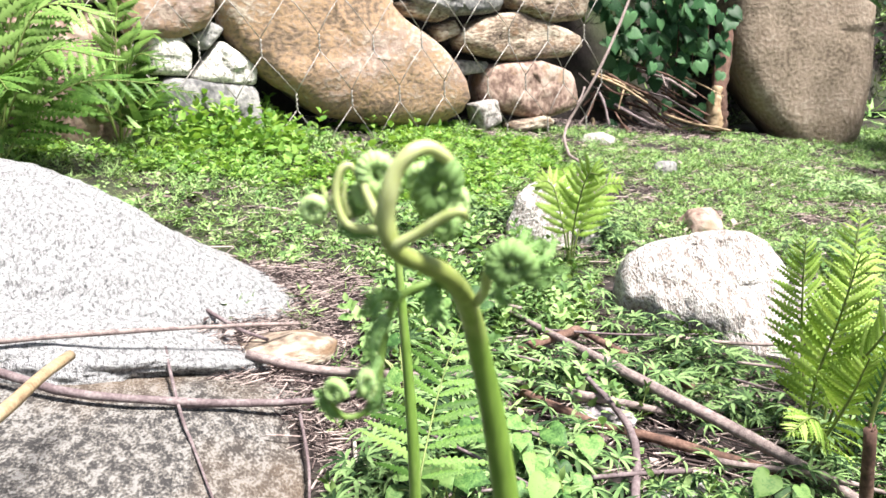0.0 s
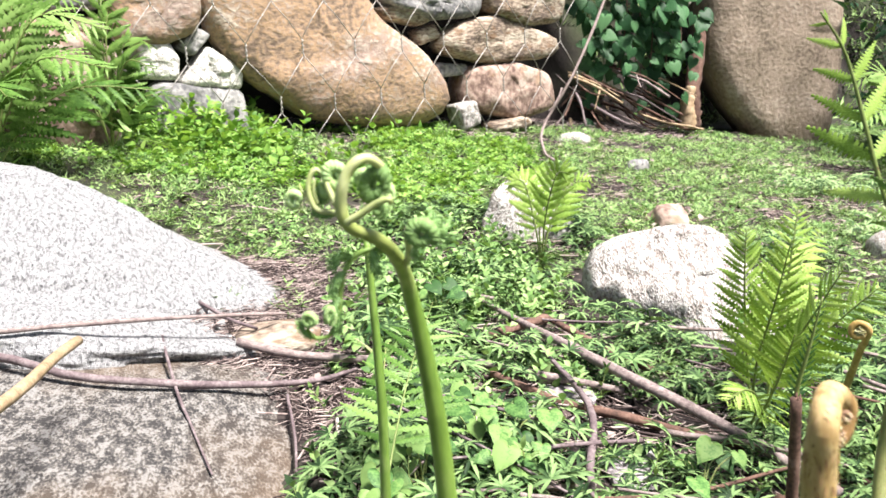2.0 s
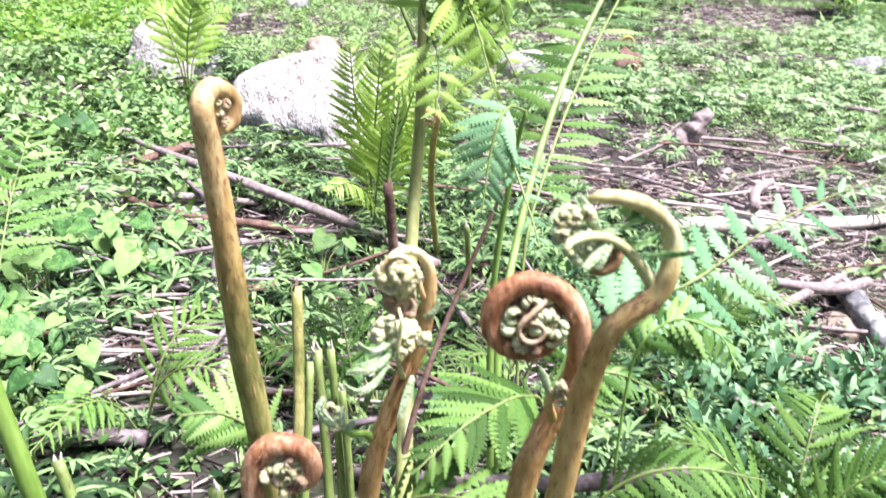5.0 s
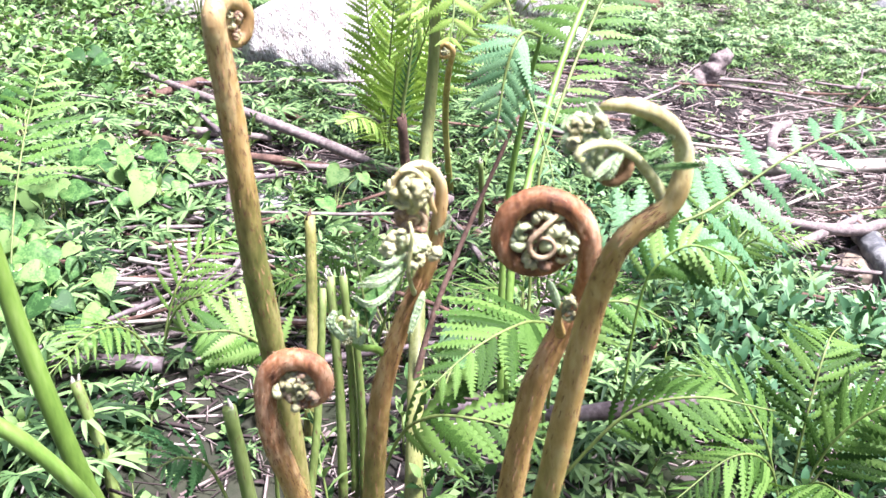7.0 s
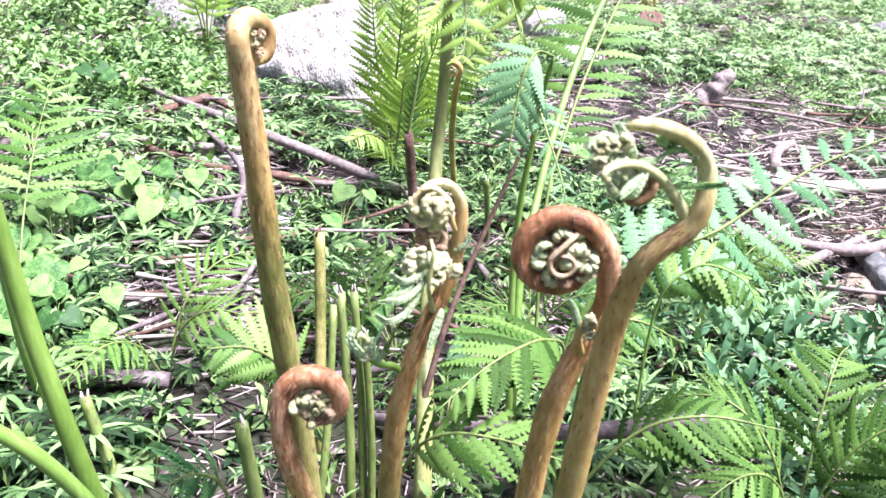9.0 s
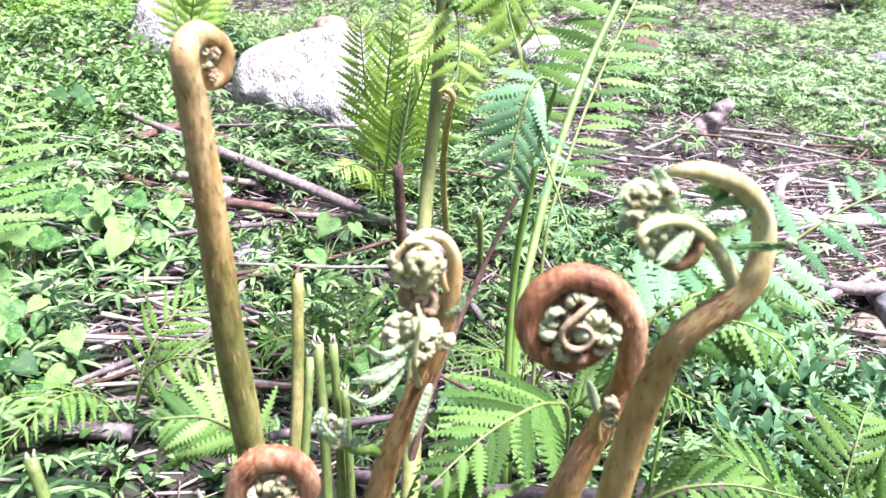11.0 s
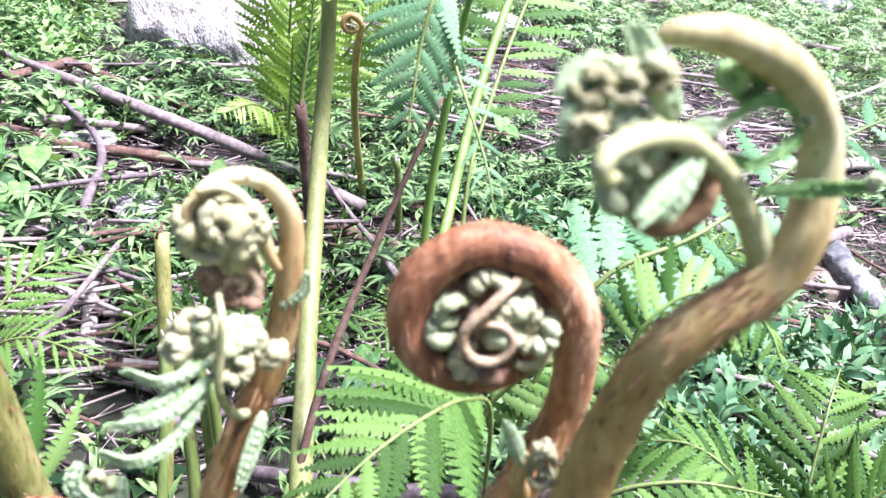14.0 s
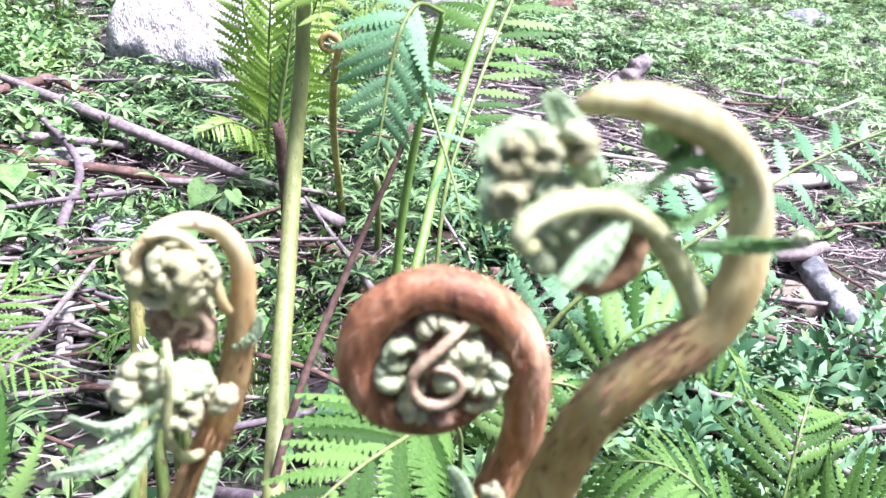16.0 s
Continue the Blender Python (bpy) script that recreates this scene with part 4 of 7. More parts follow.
def leafy_finger(parent, pts, w, key):
    """A half-open leaf along pts: a thick ribbed body with short folded leaflets on both sides."""
    mat_ = {"cream": CREAM_CURL, "sage": SAGE_CURL, "green": GREEN_CURL}[key]
    pts = [Vector(q) for q in pts]
    l = sum((b - a).length for a, b in zip(pts, pts[1:]))
    leaf = None
    run = smooth_path(pts, max(7, int(l / (w * 0.2))))
    if key == "green":
        v, f = worm(pts, (w * 0.16, w * 0.24, w * 0.22, w * 0.16, w * 0.06), max(6, int(l / (w * 0.26))), 0.8, 9, 0.12, 4)
        leaf = part("side_leaf", mesh("side_leaf", v, f), FINGERS[mat_.name], parent)
        bits = []
        for i in range(1, len(run)):
            t = (run[i] - run[i - 1]).normalized()
            sd = t.cross(FRONT).normalized()
            q = math.sin(math.pi * min(1.0, 0.12 + 0.85 * i / len(run))) ** 0.6
            for sg in (-1, 1):
                d = (sd * sg + t * 0.5 + FRONT * rnd.uniform(-0.2, 0.8)).normalized()
                p = run[i] + sd * sg * w * 0.1
                bits.append(tube([p, p + d * w * 0.2 * q, p + (d + FRONT * 0.4) * w * 0.36 * q], (w * 0.08, w * 0.11, w * 0.04), 6))
        v, f = join(bits)
        part("fringe", mesh("fringe", v, f), FINGERS[mat_.name], leaf)
        return
    v, f = ringed(pts, (w * 0.24, w * 0.42, w * 0.44, w * 0.38, w * 0.3, w * 0.12), max(5, int(l / (w * 0.5))), l * 900, 0.8, 10, 0.3)
    leaf = part("side_leaf", mesh("side_leaf", v, f), FINGERS[mat_.name], parent)
    bits = []
    for i in range(1, len(run)):
        t = (run[i] - run[i - 1]).normalized()
        sd = t.cross(FRONT).normalized()
        q = 0.4 + 0.6 * math.sin(math.pi * min(1.0, 0.15 + 0.8 * i / len(run)))
        for sg in (-1, 1):
            p = run[i] + sd * sg * w * 0.28 * q + FRONT * w * 0.12
            d = (sd * sg * 0.7 + t * 0.5 + FRONT * rnd.uniform(0.1, 0.9)).normalized()
            bits.append(tube([p, p + d * w * 0.14 * q, p + (d - sd * sg * 0.4) * w * 0.25 * q], (w * 0.13 * q, w * 0.14 * q, w * 0.06), 6))
    v, f = join(bits)
    part("fringe", mesh("fringe", v, f), FINGERS[mat_.name], leaf)


CURLS = {}
for key, material in (("cream", CREAM_CURL), ("sage", SAGE_CURL), ("tan", TAN_CURL), ("green", GREEN_CURL)):
    CURLS[key] = [roll_mesh(6, 0.55, 1, 0.25), roll_mesh(7, 0.75, 2, 0.23), roll_mesh(5, 0.4, 3, 0.27), roll_mesh(9, 1.0, 4, 0.22)]
    if key == "green":
        CURLS[key] = [curl_mesh(22, 1.25, 1, 0.23, 0.14, 1.2, 0.18), curl_mesh(18, 1.05, 2, 0.25, 0.2, 1.1, 0.18), curl_mesh(26, 1.5, 3, 0.2, 0.08, 1.3, 0.18)]
    for me in CURLS[key]:
        me.materials.append(material)


def core(parent, c, w, h, d, key):
    """The packed middle of a coil, a soft lumpy mass."""
    bm = bmesh.new()
    bmesh.ops.create_icosphere(bm, subdivisions=4, radius=1)
    for v in bm.verts:
        v.co *= 1 + 0.22 * noise.noise(v.co * 2.7 + c * 400) + 0.12 * noise.noise(v.co * 6.5 + c * 300)
        v.co = c + RIGHT * v.co.x * w - FRONT * v.co.y * d + UP * v.co.z * h
    me = bpy.data.meshes.new("packed_core")
    bm.to_mesh(me)
    bm.free()
    me.shade_smooth()
    part("packed_core", me, {"cream": CREAM_CURL, "sage": SAGE_CURL, "tan": TAN_CURL}[key], parent)


def curl_at(parent, p, size, key, turn=0.0, lean=0.0, name="leaflet_curl"):
    me = rnd.choice(CURLS[key])
    m = Matrix.Translation(p) @ pose(0, 0, 0, 0, 0, -18 + lean) @ pose(0, 0, 0, 0, turn, 0) @ Matrix.Diagonal((size, size, size, 1))
    return part(name, me, None, parent, m=m)


def coil_in(s, shrink):
    """How far a coil has closed in at the share s of its length."""
    q = min(1.0, max(0.0, (s - 0.22) / 0.5))
    return shrink * (0.12 * s + 0.88 * q * q * (3 - 2 * q))


def coil_points(end, tangent, inward, radius, turns, shrink=0.82, n=40, tilt=0.0):
    """A spiral that starts at end along tangent and rolls inwards."""
    c = end + inward * radius
    out = []
    for i in range(n + 1):
        s = i / n
        a = s * turns * 2 * math.pi
        r = radius * (1 - coil_in(s, shrink))
        out.append(c + (-inward * math.cos(a) + tangent * math.sin(a)) * r + FRONT * tilt * s)
    return out, c


def scales(parent, pts, radii, n, material, length=0.003, slim=1.0, lift=1.0, name="scale_coat", label="tiny rusty papery scales"):
    """Small papery scales or hairs on a stem, as one part."""
    pts = [Vector(p) for p in pts]
    tv = [(0, -0.08 * slim, 0), (0, 0.08 * slim, 0), (0.5, 0.1 * slim, 0.12 * lift), (0.5, -0.1 * slim, 0.12 * lift), (1, 0.02 * slim, 0.28 * lift), (1, -0.02 * slim, 0.28 * lift)]
    tf = [(0, 1, 2, 3), (3, 2, 4, 5)]
    ms = []
    for _ in range(n):
        s = rnd.random() * 0.999
        i = int(s * (len(pts) - 1))
        p = pts[i].lerp(pts[i + 1], s * (len(pts) - 1) - i)
        t = (pts[i + 1] - pts[i]).normalized()
        o = t.orthogonal().normalized()
        o = Matrix.Rotation(rnd.uniform(0, 6.28), 3, t) @ o
        r = float(np.interp(s, np.linspace(0, 1, len(radii)), radii))
        d = -t if rnd.random() < 0.8 else t
        if slim < 0.5:
            d = (d + o.cross(t) * rnd.uniform(-0.7, 0.7)).normalized()
        b = o.cross(d)
        l = length * rnd.uniform(0.5, 1.2)
        m = np.eye(4)
        m[:3, 0], m[:3, 1], m[:3, 2], m[:3, 3] = d * l, b * l, o * l, p + o * r * (1.05 if slim > 0.5 else 0.97)
        ms.append(m)
    tagged(part(name, many(name, tv, tf, ms), material, parent, label), kind="stuff")


SCALE = mat("rust_scale", [(0.104, 0.044, 0.019), (0.221, 0.104, 0.044), (0.364, 0.202, 0.098)], 80, 0.8, 0.0, 3, rand=0.6, island=True)


WOOL = mat("rust_wool", [(0.13, 0.045, 0.02), (0.3, 0.13, 0.06), (0.46, 0.27, 0.16)], 80, 0.9, 0.0, 3, rand=0.9, island=True)


def shoot(label, path, radii, coil_r, turns, inward, stem_mat, coil_mat, key, curl_size, coil_tube, n_curl=16, shrink=0.82, tangent=None, nscale=120, head_label="", scaly=38, wool=0, packing=("cream",)):
    base = Vector(path[0])
    ob = thing("fern_fiddlehead", label, "fern shoot", "young fern shoots", at=base)
    pts = smooth_path(path, 48)
    rr = np.interp(np.linspace(0, 1, 49), np.linspace(0, 1, len(radii)), radii)
    end = pts[-1]
    t = tangent or (pts[-1] - pts[-3]).normalized()
    inward = (inward - t * inward.dot(t)).normalized()
    cp, c = coil_points(end, t, inward, coil_r, turns, shrink)
    run = list(pts) + cp[1:]
    rad = list(rr) + list(np.interp(np.linspace(0, 1, len(cp)), np.linspace(0, 1, len(coil_tube)), coil_tube))[1:]
    for _ in range(4):
        for i in range(44, 54):
            run[i] = run[i] * 0.5 + (run[i - 1] + run[i + 1]) * 0.25
            rad[i] = rad[i] * 0.5 + (rad[i - 1] + rad[i + 1]) * 0.25
    rad = [q * (1 + 0.07 * noise.noise((i * 0.35, base.x * 90, 2))) for i, q in enumerate(rad)]
    v, f = tube(run, rad, 14, 0.12, 3)
    cut = 48 * 14
    low = [q for q in f if max(q) < cut + 14]
    top = [tuple(i - cut for i in q) for q in f if min(q) >= cut]
    part("stalk", mesh("stalk", v[:cut + 14], low), stem_mat, ob)
    head = part("coil", mesh("coil", v[cut:], top), coil_mat, ob, head_label)
    if nscale:
        scales(ob, run[:scaly], rad[:scaly], nscale * 5, SCALE, 0.0032, 0.6)
    if wool:
        scales(ob, run[44:], rad[44:], wool, WOOL, 0.0022, 0.3, 2.2, "wool", "short rusty wool")
    inner = coil_r - coil_tube[0]
    core(head, c, inner * 0.95, inner * 0.95, coil_tube[0] * 0.55, packing[-1])
    for ring, n in ((0.66, n_curl * 2 // 3), (0.3, 4)):
        for k in range(n):
            a = 2 * math.pi * (k + 0.5 * rnd.random()) / n
            for side in (-1, 1):
                p = c + (RIGHT * math.cos(a) + UP * math.sin(a)) * inner * ring + FRONT * side * coil_tube[0] * rnd.uniform(0.4, 0.75)
                curl_at(head, p, inner * rnd.uniform(0.75, 1.0), rnd.choice(packing), rnd.uniform(0, 360), rnd.uniform(-25, 25), "rolled_leaflet")
    for k in range(3):
        p = c + FRONT * coil_tube[0] * (0.6 * (k - 1) + 0.3) + RIGHT * rnd.uniform(-0.1, 0.1) * coil_r + UP * rnd.uniform(-0.1, 0.1) * coil_r
        curl_at(head, p, curl_size * 0.8, key, rnd.uniform(0, 360), 0)
    return ob, head, pts, cp, c


DARK_COIL = mat("dark_tan_coil", [(0.09, 0.045, 0.02), (0.2, 0.11, 0.045), (0.32, 0.2, 0.095)], 110, 0.8, 0.5, 5)
TAN_RING = mat("tan_strand", [(0.242, 0.144, 0.078), (0.396, 0.276, 0.169), (0.495, 0.396, 0.26)], 200, 0.7, 0.3, 4)
# the rust-red coil
ob, head, pts, cp, c = shoot("rust-brown tightly coiled fern fiddlehead with cream rolled leaflets",
      [(0.236, 0.15, -0.01), (0.237, 0.142, 0.12), (0.24, 0.133, 0.192), (0.247, 0.124, 0.251), (0.258, 0.1185, 0.282), (0.2645, 0.1165, 0.3), (0.2625, 0.1115, 0.322)], (0.0062, 0.006, 0.0055, 0.0045, 0.0042),
      0.0168, 1.75, -RIGHT, RED_STEM, RED_STEM, "cream", 0.0072, (0.0042, 0.0043, 0.004, 0.0032, 0.0018, 0.0015, 0.0012), 13, 0.72, UP, 160, "rust-red woolly coil", 40, 2600, ("sage", "sage", "cream", "tan"))
ring, _ = coil_points(c + RIGHT * 0.0052 + FRONT * 0.006 - UP * 0.001, UP, -RIGHT, 0.006, 1.3, 0.4)
v, f = tube([c + RIGHT * 0.004 + UP * 0.0105 + FRONT * 0.003, c + RIGHT * 0.001 + UP * 0.0085 + FRONT * 0.0052] + list(reversed(ring))[::-1][12:], (0.001, 0.0011, 0.001, 0.0006), 9, 0.1)
part("strand", mesh("strand", v, f), TAN_RING, ob)
# the low coil
shoot("low rust-brown coiled fern fiddlehead with pinkish cream centre",
      [(0.158, 0.215, -0.01), (0.154, 0.197, 0.13), (0.15, 0.19, 0.171), (0.1425, 0.184, 0.211), (0.1425, 0.182, 0.2375)], (0.0062, 0.0058, 0.0055, 0.005),
      0.0148, 1.2, RIGHT, LOW_STEM, LOW_STEM, "cream", 0.0068, (0.005, 0.0051, 0.0044, 0.0034, 0.002, 0.001), 14, 0.6, UP, 200, "rust-brown woolly coil", 44, 1600, ("cream", "cream", "tan", "cream"))
# the cream coil with its second curl
ob = thing("fern_fiddlehead", "tan fern fiddlehead with cream knobbly rolled leaflets", "fern shoot", "young fern shoots", at=(0.18, 0.19, -0.01))
run = smooth_path([(0.18, 0.19, -0.01), (0.182, 0.172, 0.12), (0.184, 0.164, 0.182), (0.188, 0.1555, 0.235), (0.1925, 0.152, 0.2572), (0.1968, 0.151, 0.2706), (0.2026, 0.15, 0.2849), (0.2088, 0.148, 0.2991), (0.2128, 0.146, 0.3131), (0.2148, 0.144, 0.3268), (0.2154, 0.143, 0.335),
                   (0.2141, 0.142, 0.341), (0.2108, 0.141, 0.346), (0.206, 0.14, 0.3486), (0.2004, 0.139, 0.348), (0.1962, 0.138, 0.3444), (0.1948, 0.138, 0.3396)], 96)
rad = (0.006, 0.0056, 0.0052, 0.0046, 0.0042, 0.004, 0.0038, 0.0035, 0.0032, 0.0028, 0.0025, 0.0022, 0.0019, 0.0017, 0.0014, 0.0011, 0.0007)
v, f = tube(run, rad, 14, 0.1, 5)
cut_ = 60 * 14
part("stalk", mesh("stalk", v[:cut_ + 14], [q for q in f if max(q) < cut_ + 14]), CREAM_STEM, ob)
head = part("coil", mesh("coil", v[cut_:], [tuple(i - cut_ for i in q) for q in f if min(q) >= cut_]), CREAM_STEM, ob, "pale cream-yellow rolled tip")
scales(ob, run[:52], rad[:9], 700, SCALE, 0.0032, 0.6)
v, f = tube(smooth_path([(0.2115, 0.1395, 0.3285), (0.21, 0.138, 0.3322), (0.2086, 0.1375, 0.3387), (0.2057, 0.137, 0.3453), (0.2019, 0.1365, 0.3484), (0.1975, 0.136, 0.3483)], 22), (0.0009, 0.0012, 0.0012, 0.0011, 0.0006), 9, 0.1)
part("strand", mesh("strand", v, f), CREAM_STEM, ob)
c = Vector((0.2021, 0.14, 0.3395))
core(head, c, 0.0074, 0.0066, 0.0028, "cream")
for k in range(22):
    a, q = rnd.uniform(0, 6.28), rnd.uniform(0.05, 1) ** 0.6
    p = c + RIGHT * 0.0065 * q * math.cos(a) + UP * 0.0062 * q * math.sin(a) + FRONT * (0.0028 * math.sqrt(1.05 - q * q) + rnd.uniform(-0.001, 0.0005))
    curl_at(head, p, rnd.uniform(0.008, 0.0105), "cream", rnd.uniform(0, 360), rnd.uniform(-40, 40), "rolled_leaflet")
c = Vector((0.2024, 0.1405, 0.3263))
core(ob, c - FRONT * 0.002, 0.006, 0.0055, 0.002, "tan")
swirl, _ = coil_points(c + UP * 0.0042 + RIGHT * 0.001, RIGHT, -UP, 0.0042, 1.5, 0.7)
v, f = tube(swirl, (0.0011, 0.0011, 0.0009, 0.0005), 8, 0.15)
part("strand", mesh("strand", v, f), TAN_RING, ob, "tan inner curl")
for k in range(22):
    a, q = rnd.uniform(0, 6.28), rnd.uniform(0.1, 1) ** 0.5
    curl_at(ob, c + RIGHT * 0.0055 * q * math.cos(a) + UP * 0.0045 * q * math.sin(a) - FRONT * rnd.uniform(0, 0.003), rnd.uniform(0.005, 0.007), rnd.choice(["tan", "tan", "cream"]), rnd.uniform(0, 360), rnd.uniform(-40, 40), "rolled_leaflet")
side_head = thing("fern_shoot", "pale silvery knobbly side leaf unrolling beside the cream fiddlehead", "fern shoot", "small fern side shoots", at=(0.2, 0.135, 0.3))
v, f = tube(smooth_path([(0.2035, 0.146, 0.292), (0.199, 0.132, 0.303), (0.1963, 0.126, 0.3131), (0.1973, 0.125, 0.3219), (0.1981, 0.1245, 0.3285), (0.1985, 0.1285, 0.3315)], 22), (0.0012, 0.001, 0.0008, 0.0008, 0.0006), 9, 0.08)
part("stalk", mesh("stalk", v, f), HEAD_STEM, side_head)
core(side_head, Vector((0.1982, 0.1305, 0.3212)), 0.0082, 0.0044, 0.0022, "sage")
for k in range(20):
    a, q = rnd.uniform(0, 6.28), rnd.uniform(0.1, 1) ** 0.6
    x_ = 0.0085 * q * math.cos(a)
    p = Vector((0.1982, 0.1285, 0.3212)) + RIGHT * x_ + UP * (0.0046 * q * math.sin(a) - 0.12 * x_) + FRONT * rnd.uniform(-0.003, 0.0012)
    curl_at(side_head, p, rnd.uniform(0.0065, 0.0095), rnd.choice(["cream", "cream", "sage"]), rnd.uniform(0, 360), rnd.uniform(-40, 40), "rolled_leaflet")
for pts_, w in (([(0.1966, 0.128, 0.3189), (0.1869, 0.125, 0.3184), (0.1809, 0.122, 0.3244)], 0.0028), ([(0.1963, 0.128, 0.3158), (0.1861, 0.125, 0.3112), (0.1764, 0.122, 0.3136)], 0.0031),
                ([(0.1947, 0.128, 0.3131), (0.1868, 0.126, 0.3045), (0.1798, 0.124, 0.3038), (0.1746, 0.122, 0.309)], 0.0032), ([(0.193, 0.129, 0.319), (0.187, 0.126, 0.314), (0.18, 0.124, 0.314)], 0.003)):
    leafy_finger(side_head, pts_, w, "sage")
leafy_finger(side_head, [(0.2065, 0.143, 0.2935), (0.203, 0.1415, 0.2859), (0.1993, 0.14, 0.278)], 0.0038, "sage")
leafy_finger(side_head, [(0.212, 0.143, 0.318), (0.2165, 0.1415, 0.3215), (0.2175, 0.141, 0.326)], 0.0026, "sage")

# the lone brown crook
ob = thing("fern_fiddlehead", "tall tan fern fiddlehead with a small hooked tip", "fern shoot", "young fern shoots", at=(0.156, 0.222, -0.01))
run = smooth_path([(0.156, 0.222, -0.01), (0.1535, 0.212, 0.18), (0.149, 0.203, 0.253), (0.1468, 0.198, 0.294), (0.1455, 0.193, 0.35), (0.1438, 0.189, 0.384), (0.1432, 0.1865, 0.3965), (0.1447, 0.189, 0.4018), (0.149, 0.196, 0.4035), (0.154, 0.201, 0.4), (0.1568, 0.2025, 0.3955), (0.1552, 0.201, 0.3885), (0.1505, 0.198, 0.3868),
                   (0.1482, 0.1965, 0.391), (0.1495, 0.1965, 0.3965), (0.1525, 0.198, 0.3965), (0.153, 0.1985, 0.393)], 96)
rad = (0.0066, 0.0063, 0.006, 0.0057, 0.0053, 0.0049, 0.0046, 0.0044, 0.004, 0.0036, 0.0033, 0.003, 0.0026, 0.002, 0.0016, 0.0013, 0.0009)
v, f = tube(run, rad, 14, 0.1, 4)
cut_ = 36 * 14
part("stalk", mesh("stalk", v[:cut_ + 14], [q for q in f if max(q) < cut_ + 14]), OLIVE_STEM, ob)
part("coil", mesh("coil", v[cut_:], [tuple(i - cut_ for i in q) for q in f if min(q) >= cut_]), OLIVE_STEM, ob, "cream-tan hooked tip")
scales(ob, run[:34], rad[:7], 700, SCALE, 0.0028, 0.6)
scales(ob, run[36:74], rad[6:14], 260, WOOL, 0.0018, 0.3, 2.0, "wool", "short tan wool")
for k in range(9):
    curl_at(ob, Vector((0.1505 + rnd.uniform(-0.003, 0.003), 0.1945, 0.3935 + rnd.uniform(-0.0055, 0.0055))), rnd.uniform(0.0035, 0.005), rnd.choice(["tan", "cream"]), rnd.uniform(0, 360), 20, "rolled_leaflet")
# the tall bent shoot with its opening head
ob = thing("fern_fiddlehead", "thick olive-tan fern shoot bent over with an opening sage green head", "fern shoot", "young fern shoots", at=(0.232, 0.135, -0.01))
run = smooth_path([(0.234, 0.138, -0.01), (0.241, 0.119, 0.15), (0.246, 0.106, 0.213), (0.2513, 0.094, 0.2844), (0.2552, 0.0885, 0.3145), (0.2568, 0.0805, 0.3331), (0.2624, 0.0765, 0.3415), (0.2672, 0.0745, 0.3454), (0.2708, 0.073, 0.3494), (0.2726, 0.0722, 0.3543), (0.2739, 0.0725, 0.3587),
                   (0.2746, 0.0733, 0.364), (0.2733, 0.0732, 0.3699), (0.2678, 0.0712, 0.3768), (0.2605, 0.0695, 0.3822), (0.2532, 0.068, 0.3857), (0.247, 0.0675, 0.3873), (0.2435, 0.0685, 0.387), (0.2428, 0.07, 0.386)], 102)
for _ in range(6):
    run = [run[0]] + [run[i] * 0.5 + (run[i - 1] + run[i + 1]) * 0.25 for i in range(1, len(run) - 1)] + [run[-1]]
rad = (0.0064, 0.006, 0.0056, 0.0051, 0.0046, 0.0042, 0.004, 0.0039, 0.0038, 0.0036, 0.0034, 0.0033, 0.0031, 0.003, 0.0028, 0.0026, 0.002, 0.0014, 0.0009)
v, f = tube(run, rad, 16, 0.1, 9)
part("stalk", mesh("stalk", v, f), BENT_STEM, ob)
scales(ob, run[:44], rad[:8], 620, SCALE, 0.0032, 0.6)
v, f = tube(smooth_path([(0.2677, 0.0745, 0.3425), (0.2697, 0.0748, 0.3462), (0.2694, 0.075, 0.3502), (0.2672, 0.0752, 0.3546), (0.2621, 0.0737, 0.3614), (0.2558, 0.0709, 0.3681), (0.2489, 0.0675, 0.3733), (0.242, 0.0635, 0.377), (0.2365, 0.0615, 0.3782), (0.2323, 0.0605, 0.3778), (0.2307, 0.06, 0.3762), (0.2312, 0.06, 0.3749), (0.2327, 0.0603, 0.3747)], 48), (0.0036, 0.003, 0.0024, 0.002, 0.0017, 0.0015, 0.0014, 0.0013, 0.0012, 0.0011, 0.0008), 10, 0.08)
part("side_branch", mesh("side_branch", v, f), HEAD_STEM, ob)
c = Vector((0.2487, 0.0725, 0.3662))
roll, _ = coil_points(c + UP * 0.0052, RIGHT, -UP, 0.0052, 1.7, 0.65)
v, f = tube(roll, (0.0014, 0.0021, 0.0022, 0.0021, 0.0017, 0.001), 12, 0.12)
head = part("coil", mesh("coil", v, f), DARK_COIL, ob, "brown rolled inner coil")
core(head, c - RIGHT * 0.002 + UP * 0.0015, 0.0048, 0.0036, 0.0016, "sage")
for k in range(12):
    a, q = rnd.uniform(0, 6.28), rnd.uniform(0.05, 1) ** 0.6
    p = c + RIGHT * (0.0052 * q * math.cos(a) - 0.002) + UP * (0.0036 * q * math.sin(a) + 0.002) + FRONT * rnd.uniform(0.0012, 0.0024)
    curl_at(head, p, rnd.uniform(0.006, 0.0085), rnd.choice(["sage", "sage", "cream"]), rnd.uniform(0, 360), rnd.uniform(-40, 40), "rolled_leaflet")
